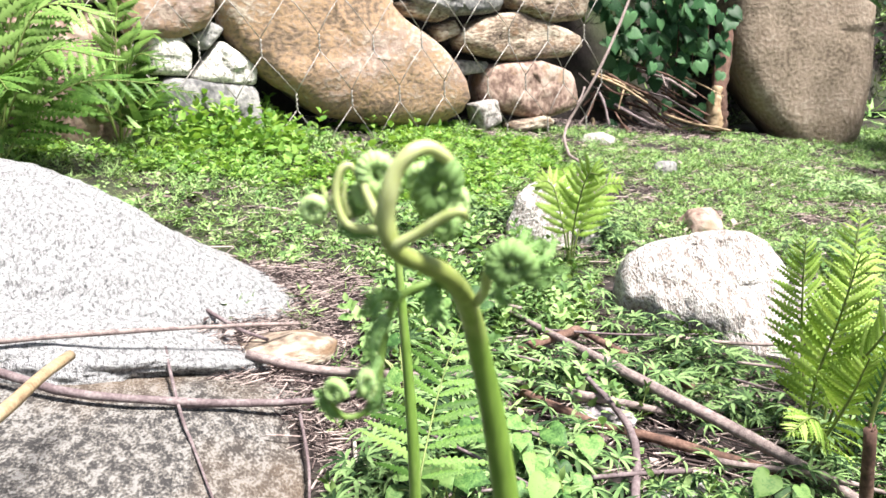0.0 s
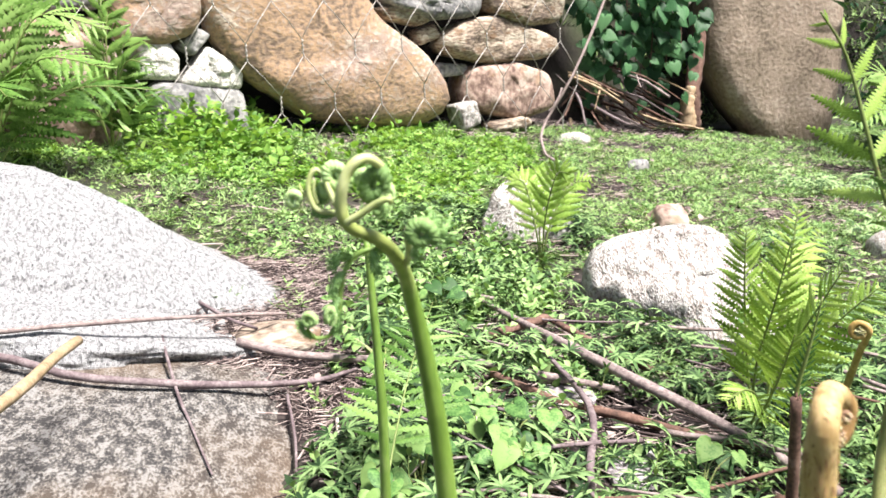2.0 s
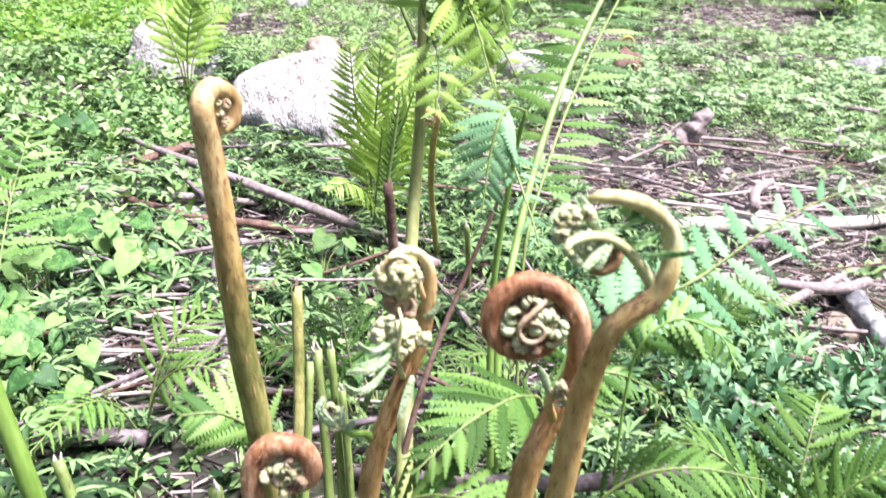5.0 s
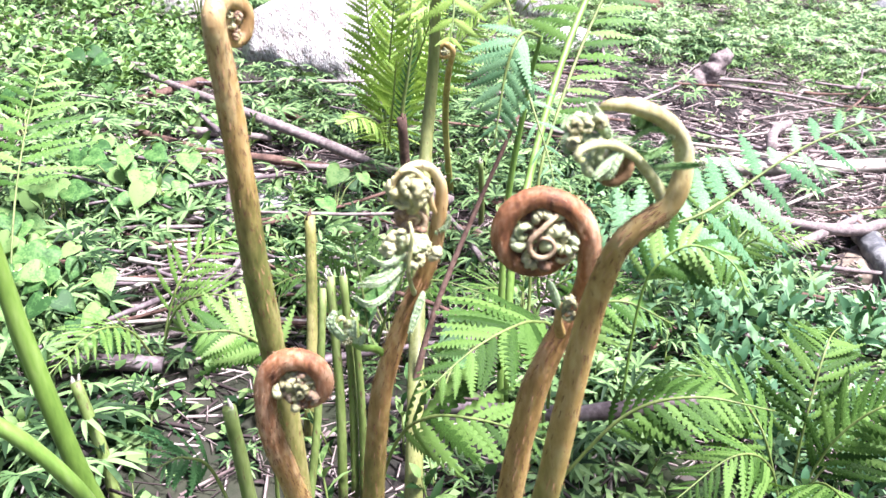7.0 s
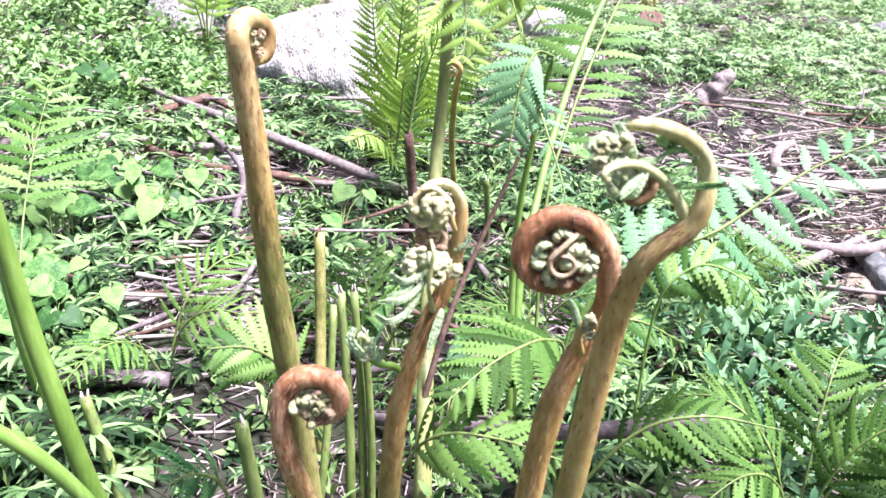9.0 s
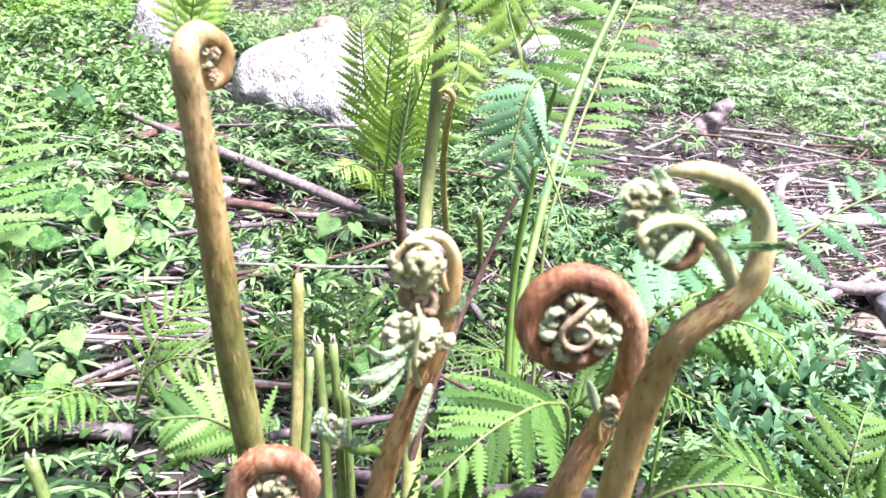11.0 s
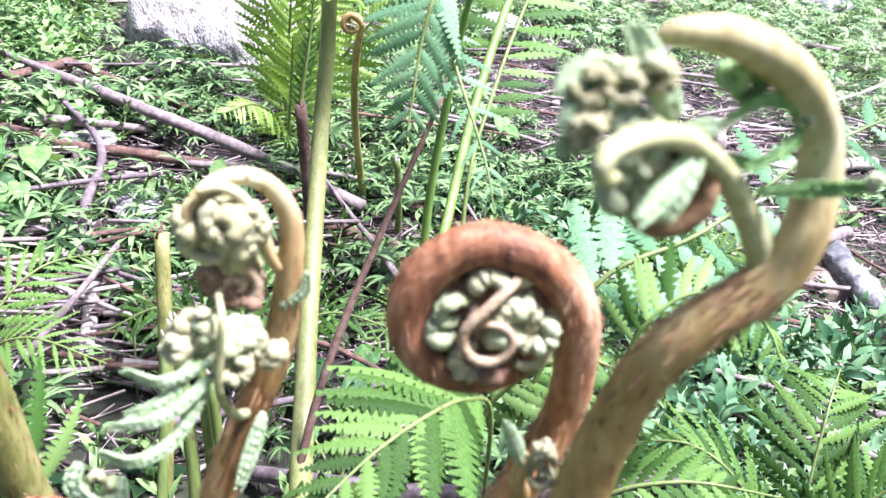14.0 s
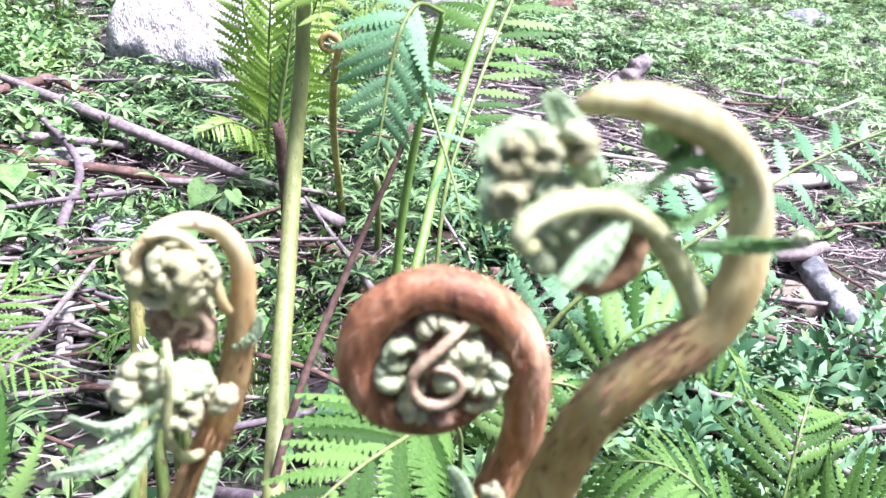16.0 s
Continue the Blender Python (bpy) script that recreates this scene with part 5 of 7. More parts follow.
for pts_, w, key in (([(0.2406, 0.069, 0.3801), (0.2351, 0.068, 0.3824), (0.2311, 0.067, 0.3816), (0.2295, 0.0665, 0.3796)], 0.0025, "sage"), ([(0.2407, 0.07, 0.3811), (0.2347, 0.069, 0.3844), (0.2307, 0.068, 0.3842), (0.229, 0.067, 0.3824)], 0.0025, "sage"),
                     ([(0.2422, 0.069, 0.378), (0.2352, 0.0675, 0.3796), (0.2302, 0.066, 0.3804), (0.2288, 0.066, 0.3786)], 0.0022, "sage"), ([(0.2391, 0.068, 0.3772), (0.2335, 0.0673, 0.3782), (0.23, 0.0667, 0.3768), (0.2303, 0.066, 0.3754)], 0.0024, "sage"),
                     ([(0.242, 0.0685, 0.377), (0.2385, 0.067, 0.379), (0.236, 0.066, 0.3775)], 0.0024, "sage"), ([(0.2442, 0.067, 0.3774), (0.2406, 0.0668, 0.3835), (0.2372, 0.067, 0.3891)], 0.0042, "sage"),
                     ([(0.2467, 0.066, 0.373), (0.2415, 0.064, 0.37), (0.2373, 0.062, 0.3682)], 0.0036, "sage"), ([(0.249, 0.067, 0.3725), (0.2455, 0.0655, 0.369), (0.2435, 0.065, 0.366)], 0.0028, "sage"),
                     ([(0.2358, 0.072, 0.3761), (0.2337, 0.072, 0.3734), (0.2321, 0.072, 0.3747)], 0.0024, "green"),
                     ([(0.2677, 0.071, 0.3717), (0.2647, 0.0705, 0.3759), (0.259, 0.07, 0.3771), (0.2526, 0.069, 0.375)], 0.0028, "green"), ([(0.2677, 0.071, 0.3717), (0.2641, 0.07, 0.37), (0.2585, 0.0695, 0.3685)], 0.0028, "green"),
                     ([(0.2633, 0.0725, 0.3634), (0.2685, 0.07, 0.364), (0.2719, 0.0675, 0.3645), (0.2754, 0.065, 0.3653)], 0.003, "green"), ([(0.256, 0.073, 0.3695), (0.262, 0.072, 0.3675)], 0.0026, "green"),
                     ([(0.246, 0.068, 0.3755), (0.2515, 0.068, 0.3755)], 0.003, "sage")):
    leafy_finger(ob, pts_, w, key)
core(ob, Vector((0.2375, 0.0735, 0.3808)), 0.004, 0.0034, 0.0016, "sage")
for k in range(13):
    p = Vector((0.236 + rnd.uniform(-0.006, 0.0045), 0.0648 + rnd.uniform(-0.001, 0.001), 0.3802 + rnd.uniform(-0.0045, 0.004)))
    curl_at(ob, p, rnd.uniform(0.0045, 0.0062), rnd.choice(["sage", "cream"]), rnd.uniform(0, 360), rnd.uniform(-40, 40))
for p, size, key in (((0.2635, 0.0702, 0.379), 0.0034, "sage"), ((0.2566, 0.073, 0.3795), 0.0045, "green"), ((0.2596, 0.073, 0.3782), 0.0045, "green"), ((0.2758, 0.0648, 0.3655), 0.0034, "sage"), ((0.267, 0.0705, 0.3735), 0.0034, "sage")):
    curl_at(ob, Vector(p), size, key, rnd.uniform(0, 360), rnd.uniform(-40, 40))
# small shoots on the sides of the stalks
side_ob = thing("fern_shoot", "small unrolling side leaf on a fern stalk", "fern shoot", "small fern side shoots", at=(0.252, 0.112, 0.285))
v, f = tube(smooth_path([(0.252, 0.112, 0.282), (0.247, 0.104, 0.293), (0.2455, 0.1, 0.303)], 10), (0.0022, 0.0018, 0.0012), 8)
part("stalk", mesh("stalk", v, f), BROWN_STEM, side_ob)
finger(side_ob, Vector((0.2455, 0.1, 0.301)), (-0.35, -0.1, 1), 0.018, 0.0028, SAGE_CURL)
finger(side_ob, Vector((0.247, 0.1, 0.299)), (0.35, -0.1, 1), 0.011, 0.003, CREAM_CURL)
for dz, s in ((0.004, 0.006), (0.008, 0.005), (0.0, 0.006)):
    curl_at(side_ob, Vector((0.2485, 0.098, 0.299 + dz)), s, "cream", rnd.uniform(0, 360))
low_ob = thing("fern_shoot", "small pale unrolling side leaf beside the cream fiddlehead", "fern shoot", "small fern side shoots", at=(0.19, 0.154, 0.262))
v, f = tube(smooth_path([(0.191, 0.153, 0.262), (0.186, 0.149, 0.268), (0.18, 0.1425, 0.2735), (0.175, 0.1405, 0.279)], 12), (0.0018, 0.0015, 0.0011), 8)
part("stalk", mesh("stalk", v, f), GREEN_STEM, low_ob)
for pts_, w in (([(0.175, 0.1405, 0.279), (0.171, 0.139, 0.284), (0.168, 0.139, 0.29), (0.17, 0.139, 0.2945)], 0.0042), ([(0.177, 0.141, 0.277), (0.176, 0.139, 0.284), (0.177, 0.139, 0.289)], 0.0036), ([(0.178, 0.1415, 0.276), (0.181, 0.14, 0.281)], 0.003)):
    leafy_finger(low_ob, pts_, w, "sage")
for k in range(7):
    curl_at(low_ob, Vector((0.173 + rnd.uniform(-0.004, 0.004), 0.1395, 0.2845 + rnd.uniform(-0.005, 0.006))), rnd.uniform(0.004, 0.006), rnd.choice(["sage", "cream"]), rnd.uniform(0, 360))

# the green shoot
gr = thing("fern_fiddlehead", "tall slender green fern shoot with several rolled green leaflets", "fern shoot", "young fern shoots", at=(0.07, 0.268, 0.02))
gp = smooth_path([(0.07, 0.268, 0.015), (0.06, 0.262, 0.08), (0.047, 0.255, 0.16), (0.0385, 0.2545, 0.244), (0.0362, 0.2535, 0.2866), (0.0353, 0.25, 0.329), (0.0333, 0.2445, 0.372), (0.0296, 0.239, 0.408), (0.0269, 0.2345, 0.4254), (0.0252, 0.228, 0.437), (0.0229, 0.217, 0.4465), (0.0197, 0.208, 0.4528), (0.0156, 0.203, 0.4564), (0.0127, 0.2, 0.4585),
                  (0.0107, 0.198, 0.4617), (0.0101, 0.197, 0.4664), (0.011, 0.196, 0.4709), (0.0127, 0.196, 0.4752), (0.0154, 0.196, 0.4781), (0.018, 0.197, 0.4788), (0.0204, 0.198, 0.4776), (0.0224, 0.2, 0.4747), (0.0234, 0.201, 0.4713), (0.023, 0.2, 0.4681)], 110)
v, f = tube(gp, (0.0062, 0.0058, 0.0052, 0.0047, 0.0044, 0.004, 0.0035, 0.003, 0.0026, 0.0024, 0.0023, 0.0021, 0.0019, 0.0018, 0.0018, 0.0018, 0.0017, 0.0016, 0.0015, 0.0014, 0.0013, 0.0012, 0.001, 0.0006), 12, 0.06)
part("stalk", mesh("stalk", v, f), HEAD_GREEN, gr)
def roll_at(parent, p, w, h, turn=0.0, lean=0.0):
    """A green leaf rolled up like a bun, w wide and h high."""
    m = Matrix.Translation(p) @ pose(0, 0, 0, 0, 0, -10 + lean) @ Matrix.Diagonal((w * 1.08, (w + h) * 0.5, h * 1.08, 1)) @ pose(0, 0, 0, 0, turn, 0)
    return part("rolled_leaf", rnd.choice(CURLS["green"]), None, parent, m=m)


for pts_, rad in (([(0.0118, 0.1955, 0.461), (0.0126, 0.195, 0.462), (0.0165, 0.194, 0.4642), (0.0203, 0.193, 0.4667), (0.0237, 0.192, 0.4679), (0.0246, 0.1935, 0.4665)], (0.0012, 0.0011, 0.001, 0.0006)),
                  ([(0.0103, 0.199, 0.462), (0.0094, 0.2, 0.4636), (0.0075, 0.201, 0.4676), (0.0061, 0.202, 0.4713), (0.0063, 0.203, 0.4737)], (0.0012, 0.0011, 0.0009, 0.0005)),
                  ([(0.0105, 0.201, 0.4612), (0.0076, 0.203, 0.4627), (0.0027, 0.2035, 0.4637), (0.0008, 0.204, 0.4667), (0.0003, 0.2045, 0.4705), (0.0015, 0.205, 0.4743), (0.0033, 0.2055, 0.475), (0.0044, 0.206, 0.4725)], (0.0009, 0.0009, 0.0008, 0.0008, 0.0004)),
                  ([(0.0027, 0.204, 0.4655), (0.0018, 0.2045, 0.469), (0.0022, 0.205, 0.4722)], (0.0006, 0.0004)),
                  ([(0.0001, 0.206, 0.4672), (-0.0018, 0.2065, 0.4688), (-0.0026, 0.207, 0.4709)], (0.0005, 0.0004)),
                  ([(0.0262, 0.222, 0.4425), (0.0278, 0.207, 0.4492), (0.0284, 0.2005, 0.4551), (0.0321, 0.196, 0.4567)], (0.0012, 0.001, 0.0008))):
    v, f = tube(smooth_path(pts_, 20), rad, 8, 0.05)
    part("side_branch", mesh("side_branch", v, f), PALE_STEM, gr)
v, f = tube(smooth_path([(0.0244, 0.2185, 0.4445), (0.0201, 0.2117, 0.449), (0.0155, 0.2104, 0.4497), (0.0114, 0.2091, 0.4482), (0.0086, 0.2078, 0.4445), (0.007, 0.2065, 0.438), (0.006, 0.2052, 0.4314), (0.0037, 0.2039, 0.4264), (-0.0008, 0.2026, 0.4256), (-0.003, 0.2013, 0.4298), (-0.002, 0.2, 0.433)], 30), (0.001, 0.0009, 0.0008, 0.0008, 0.0006, 0.0004), 8, 0.05)
part("side_branch", mesh("side_branch", v, f), GREEN_STEM, gr)
for p, w, h, turn in (((-0.0043, 0.207, 0.4663), 0.0054, 0.0052, 0), ((0.0085, 0.204, 0.4727), 0.0066, 0.0108, 60), ((0.006, 0.2065, 0.4705), 0.0048, 0.007, 200), ((0.0195, 0.2005, 0.4705), 0.0066, 0.0116, 20), ((0.0165, 0.203, 0.472), 0.0056, 0.008, 130),
                      ((0.0205, 0.2, 0.464), 0.0048, 0.0058, 100), ((0.0228, 0.2005, 0.4665), 0.004, 0.0085, 10), ((0.0321, 0.194, 0.4572), 0.0082, 0.008, 30), ((0.002, 0.208, 0.4662), 0.004, 0.0048, 10), ((0.0042, 0.2075, 0.4675), 0.0036, 0.006, 300),
                      ((-0.0018, 0.2005, 0.4318), 0.0052, 0.005, 20), ((0.0038, 0.203, 0.4322), 0.004, 0.0066, 90)):
    roll_at(gr, Vector(p), w, h, turn, rnd.uniform(-20, 20))
for pts_, w in (([(0.034, 0.194, 0.459), (0.0372, 0.195, 0.4609), (0.0397, 0.196, 0.4595)], 0.0026), ([(0.0346, 0.194, 0.4571), (0.0389, 0.195, 0.456), (0.0429, 0.196, 0.4556)], 0.0026), ([(0.0328, 0.194, 0.4603), (0.0348, 0.195, 0.4619), (0.0355, 0.196, 0.4635)], 0.0024),
                ([(0.0341, 0.194, 0.4552), (0.0376, 0.195, 0.4535), (0.0395, 0.196, 0.4538)], 0.0026), ([(0.0308, 0.194, 0.4547), (0.03, 0.195, 0.4513), (0.0319, 0.196, 0.4496)], 0.003), ([(0.0352, 0.1935, 0.458), (0.0385, 0.1945, 0.4585), (0.0405, 0.196, 0.461)], 0.0024),
                ([(0.0078, 0.203, 0.4625), (0.004, 0.204, 0.4622), (0.0005, 0.205, 0.463)], 0.003), ([(0.011, 0.209, 0.448), (0.0073, 0.205, 0.4495), (0.005, 0.205, 0.4455)], 0.005), ([(0.0086, 0.2078, 0.4445), (0.0062, 0.204, 0.442), (0.0048, 0.203, 0.4375)], 0.004),
                ([(0.0165, 0.2104, 0.4497), (0.0178, 0.2095, 0.446), (0.0188, 0.209, 0.4425)], 0.0058), ([(0.0066, 0.2055, 0.437), (0.0044, 0.203, 0.4335), (0.003, 0.2025, 0.43)], 0.004), ([(0.0037, 0.2039, 0.4264), (0.006, 0.203, 0.4285), (0.007, 0.203, 0.433)], 0.004),
                ([(-0.001, 0.2026, 0.4256), (-0.004, 0.202, 0.428), (-0.0055, 0.202, 0.4315)], 0.0034)):
    leafy_finger(gr, pts_, w, "green")
g2 = thing("fern_stalk", "thin green fern stalk behind the green shoot", "fern stalk", at=(-0.0101, 0.508, 0.05))
v, f = tube(smooth_path([(-0.0101, 0.508, 0.03), (-0.0115, 0.4816, 0.1155), (-0.0082, 0.462, 0.2), (-0.0049, 0.4515, 0.287), (-0.0055, 0.452, 0.34), (-0.0075, 0.453, 0.4)], 40), (0.0042, 0.0038, 0.0034, 0.003, 0.0026, 0.0018), 10, 0.06)
part("stalk", mesh("stalk", v, f), GREEN_STEM, g2)
# an arching green stalk low beside it
g3 = thing("fern_stalk", "green fern stalk arching low out of the clump", "fern stalk", at=(0.045, 0.3, 0.05))
v, f = tube(smooth_path([(0.051, 0.3, 0.03), (0.052, 0.26, 0.11), (0.05, 0.232, 0.163), (0.035, 0.223, 0.204), (0.017, 0.219, 0.231), (-0.01, 0.215, 0.26)], 24), (0.0045, 0.004, 0.0035), 10, 0.06)
part("stalk", mesh("stalk", v, f), GREEN_STEM, g3)


# cut stalks
def cut_stalk(a, b, r, material, label):
    ob = thing("cut_stalk", label, "cut stalk", "cut fern stalks", at=b)
    v, f = tube(smooth_path([b, (Vector(a) + Vector(b)) / 2 + Vector((0.002, 0, 0)), a], 12), (r * 1.15, r), 10, 0.1)
    part("stalk", mesh("stalk", v, f), material, ob)
    out = []
    for k in range(4):
        p = Vector(a) + Vector((rnd.uniform(-r, r) * 0.7, rnd.uniform(-r, r) * 0.7, -0.002))
        out.append(tube([p, p + Vector((rnd.uniform(-0.002, 0.002), 0, rnd.uniform(0.003, 0.009)))], (r * 0.4, r * 0.12), 5))
    v, f = join(out)
    part("torn_end", mesh("torn_end", v, f), DRY if material is OLIVE_GREEN else BARK, ob, "frayed torn end")


cut_stalk((0.211, 0.47, 0.188), (0.185, 0.42, 0.02), 0.0042, OLIVE_STEM, "olive cut fern stalk with a dark dry tip")
cut_stalk((0.205, 0.365, 0.19), (0.195, 0.34, 0.02), 0.0032, OLIVE_GREEN, "green snapped fern stalk")
cut_stalk((0.213, 0.36, 0.191), (0.205, 0.345, 0.02), 0.0027, OLIVE_GREEN, "green snapped fern stalk")
cut_stalk((0.2, 0.365, 0.182), (0.165, 0.32, 0.02), 0.0026, OLIVE_GREEN, "leaning green snapped fern stalk")
cut_stalk((0.216, 0.35, 0.165), (0.21, 0.34, 0.02), 0.0026, OLIVE_GREEN, "short green snapped fern stalk")
cut_stalk((0.032, 0.405, 0.122), (0.045, 0.37, 0.03), 0.004, OLIVE_GREEN, "snapped fern stalk with pale splinters")
cut_stalk((0.127, 0.262, 0.175), (0.13, 0.27, 0.01), 0.004, OLIVE_GREEN, "green cut fern stalk")
cut_stalk((0.455, 0.765, 0.09), (0.462, 0.79, -0.02), 0.0032, OLIVE_GREEN, "thin green cut stalk")
cut_stalk((0.24, 0.68, 0.085), (0.243, 0.7, 0.01), 0.004, OLIVE_STEM, "olive cut stalk among the weeds")
cut_stalk((0.36, 0.75, 0.16), (0.365, 0.77, -0.01), 0.0055, BARK, "brown scaly base of an old fern stalk")


# ---- open ferns ----
# tall stalk with spreading dark fronds
f1 = fern("tall fern with a stout pale stalk and spreading bright green fronds", (0.25, 0.35, 0.03))
st = smooth_path([(0.235, 0.3, 0.02), (0.251, 0.336, 0.1), (0.273, 0.397, 0.144), (0.292, 0.443, 0.188), (0.306, 0.473, 0.232), (0.315, 0.482, 0.276), (0.318, 0.478, 0.32), (0.319, 0.474, 0.36), (0.323, 0.474, 0.42), (0.33, 0.476, 0.5)], 40)
v, f = tube(st, (0.0066, 0.006, 0.0055, 0.0052, 0.005, 0.0046, 0.0042, 0.0034, 0.0024, 0.0016), 10, 0.06)
part("stalk", mesh("stalk", v, f), OLIVE_PALE, f1)
frond(f1, [(0.313, 0.47, 0.363), (0.3, 0.484, 0.408), (0.29, 0.491, 0.448), (0.278, 0.494, 0.488), (0.258, 0.484, 0.513)], "light_broad", 0.0371, 6, start=0.15, hint=(-0.3, -0.8, 0.5), sag=0.3)
frond(f1, [(0.315, 0.471, 0.386), (0.328, 0.462, 0.4), (0.338, 0.457, 0.426), (0.351, 0.457, 0.449), (0.36, 0.459, 0.482)], "light_broad", 0.0423, 9, start=0.14, hint=(-0.2, -0.6, 0.6), r=0.0009, twist=0.7, sag=0.55, lean=72, shape=0.6)
frond(f1, [(0.324, 0.472, 0.376), (0.336, 0.459, 0.393), (0.344, 0.438, 0.384), (0.346, 0.413, 0.352), (0.347, 0.392, 0.32)], "light_broad", 0.0351, 9, start=0.14, hint=(0.1, -0.3, 0.9), r=0.0009, twist=0.7, sag=0.5, lean=72, shape=0.6)
frond(f1, [(0.322, 0.471, 0.389), (0.339, 0.464, 0.414), (0.355, 0.451, 0.416), (0.361, 0.434, 0.398), (0.363, 0.42, 0.37)], "light_broad", 0.0351, 8, start=0.14, hint=(0.1, -0.3, 0.9), r=0.0009, twist=0.7, sag=0.5, lean=72, shape=0.6)
frond(f1, [(0.324, 0.477, 0.392), (0.351, 0.487, 0.409), (0.379, 0.496, 0.44), (0.4, 0.498, 0.463), (0.42, 0.501, 0.485)], "light_broad", 0.0423, 9, start=0.14, hint=(-0.2, -0.6, 0.7), r=0.0009, twist=0.7, sag=0.5, lean=72, shape=0.6)
frond(f1, [(0.321, 0.475, 0.383), (0.344, 0.483, 0.373), (0.371, 0.501, 0.38), (0.399, 0.513, 0.404), (0.416, 0.518, 0.434)], "light_broad", 0.0397, 10, start=0.14, hint=(-0.2, -0.5, 0.8), r=0.0009, twist=0.7, sag=0.5, lean=72, shape=0.6)
frond(f1, [(0.318, 0.466, 0.37), (0.321, 0.447, 0.36), (0.317, 0.431, 0.339), (0.308, 0.416, 0.319)], "light_broad", 0.0305, 5, start=0.14, hint=(-0.2, -0.7, 0.6), r=0.0009, twist=0.7, sag=0.1, lean=72, shape=0.6)
for pts_, l, n in (([(0.319, 0.474, 0.35), (0.335, 0.478, 0.385), (0.352, 0.48, 0.42), (0.372, 0.484, 0.465), (0.39, 0.49, 0.51)], 0.03, 16), ([(0.326, 0.476, 0.365), (0.35, 0.47, 0.37), (0.372, 0.462, 0.358), (0.386, 0.455, 0.33)], 0.02, 13),
                   ([(0.335, 0.478, 0.385), (0.36, 0.47, 0.4), (0.385, 0.46, 0.398), (0.4, 0.455, 0.375)], 0.022, 14), ([(0.345, 0.48, 0.405), (0.375, 0.478, 0.425), (0.405, 0.472, 0.425), (0.425, 0.466, 0.405)], 0.024, 15),
                   ([(0.322, 0.474, 0.375), (0.316, 0.46, 0.4), (0.318, 0.45, 0.43), (0.325, 0.446, 0.455)], 0.02, 12), ([(0.335, 0.478, 0.385), (0.332, 0.465, 0.42), (0.338, 0.456, 0.455), (0.35, 0.45, 0.48)], 0.022, 14)):
    frond(f1, pts_, "light_broad" if n % 2 else "fresh_broad", l * 1.5, int(n * 0.62), start=0.12, hint=(-0.1, -0.7, 0.6), r=0.001, twist=0.7, sag=0.35, lean=72, shape=0.6)

# second tall frond
f2 = fern("tall slender fern frond with a yellow-green rib", (0.345, 0.41, 0.02))
frond(f2, [(0.345, 0.41, 0.02), (0.364, 0.442, 0.13), (0.388, 0.474, 0.17), (0.414, 0.505, 0.211), (0.443, 0.536, 0.251), (0.477, 0.569, 0.291), (0.518, 0.604, 0.331), (0.566, 0.643, 0.372), (0.622, 0.686, 0.412), (0.686, 0.733, 0.45), (0.75, 0.78, 0.485)], "mid_broad", 0.046, 24, start=0.4, twist=0.5, hint=(0.1, -0.5, 0.8), r=0.0036, stem=GREEN_STEM, lean=78, shape=0.5, sag=0.35, side=-1)
f2b = fern("pale slender fern frond behind the yellow-green one", (0.38, 0.45, 0.0))
frond(f2b, [(0.38, 0.45, 0.0), (0.404, 0.486, 0.165), (0.44, 0.525, 0.225), (0.5, 0.585, 0.285), (0.58, 0.65, 0.355), (0.68, 0.72, 0.43), (0.74, 0.76, 0.47)], "fresh", 0.04, 34, start=0.3, side=1, hint=(-0.45, -0.6, 0.5), r=0.0016, lean=74, shape=0.5)
f3 = fern("drooping pale blue-green fern leaf", (0.32, 0.35, 0.03))
frond(f3, [(0.3437, 0.345, 0.337), (0.329, 0.335, 0.3435), (0.3185, 0.327, 0.3368), (0.3117, 0.323, 0.3217), (0.3066, 0.319, 0.3028), (0.3016, 0.315, 0.2836)], "blue_broad", 0.028, 10, start=0.2, hint=(-0.25, -0.85, 0.3), r=0.001, lean=55, sag=0.1, shape=0.6)
frond(f3, [(0.34, 0.37, 0.32), (0.337, 0.345, 0.3), (0.335, 0.31, 0.272), (0.333, 0.295, 0.255)], "blue", 0.018, 8, start=0.05, hint=(-0.3, -0.75, 0.5), r=0.0008)
v, f = tube(smooth_path([(0.32, 0.355, 0.05), (0.33, 0.37, 0.2), (0.342, 0.36, 0.3), (0.3437, 0.345, 0.337)], 20), (0.003, 0.0022, 0.0012), 8)
part("stalk", mesh("stalk", v, f), GREEN_STEM, f3)

# bright fern beside the pale boulder
f4 = fern("clump of bright yellow-green ferns beside the pale boulder", (0.385, 0.98, 0.02))
for pts_, l, n, key in (([(0.395, 0.98, 0.02), (0.392, 0.95, 0.12), (0.39, 0.9, 0.2), (0.388, 0.85, 0.29)], 0.05, 18, "light"),
                        ([(0.41, 0.98, 0.02), (0.43, 0.99, 0.13), (0.445, 1.0, 0.22), (0.46, 1.02, 0.29)], 0.045, 16, "light"),
                        ([(0.41, 0.99, 0.02), (0.45, 1.03, 0.14), (0.49, 1.08, 0.2), (0.53, 1.12, 0.235)], 0.045, 16, "light"),
                        ([(0.405, 0.97, 0.02), (0.41, 0.92, 0.13), (0.415, 0.86, 0.2), (0.42, 0.8, 0.27)], 0.042, 18, "light")):
    frond(f4, pts_, key, l * 0.9, n * 4 // 3, start=0.2, hint=(-0.1, -0.7, 0.7), r=0.0018, lean=66, twist=0.8, sag=0.25, shape=0.5)
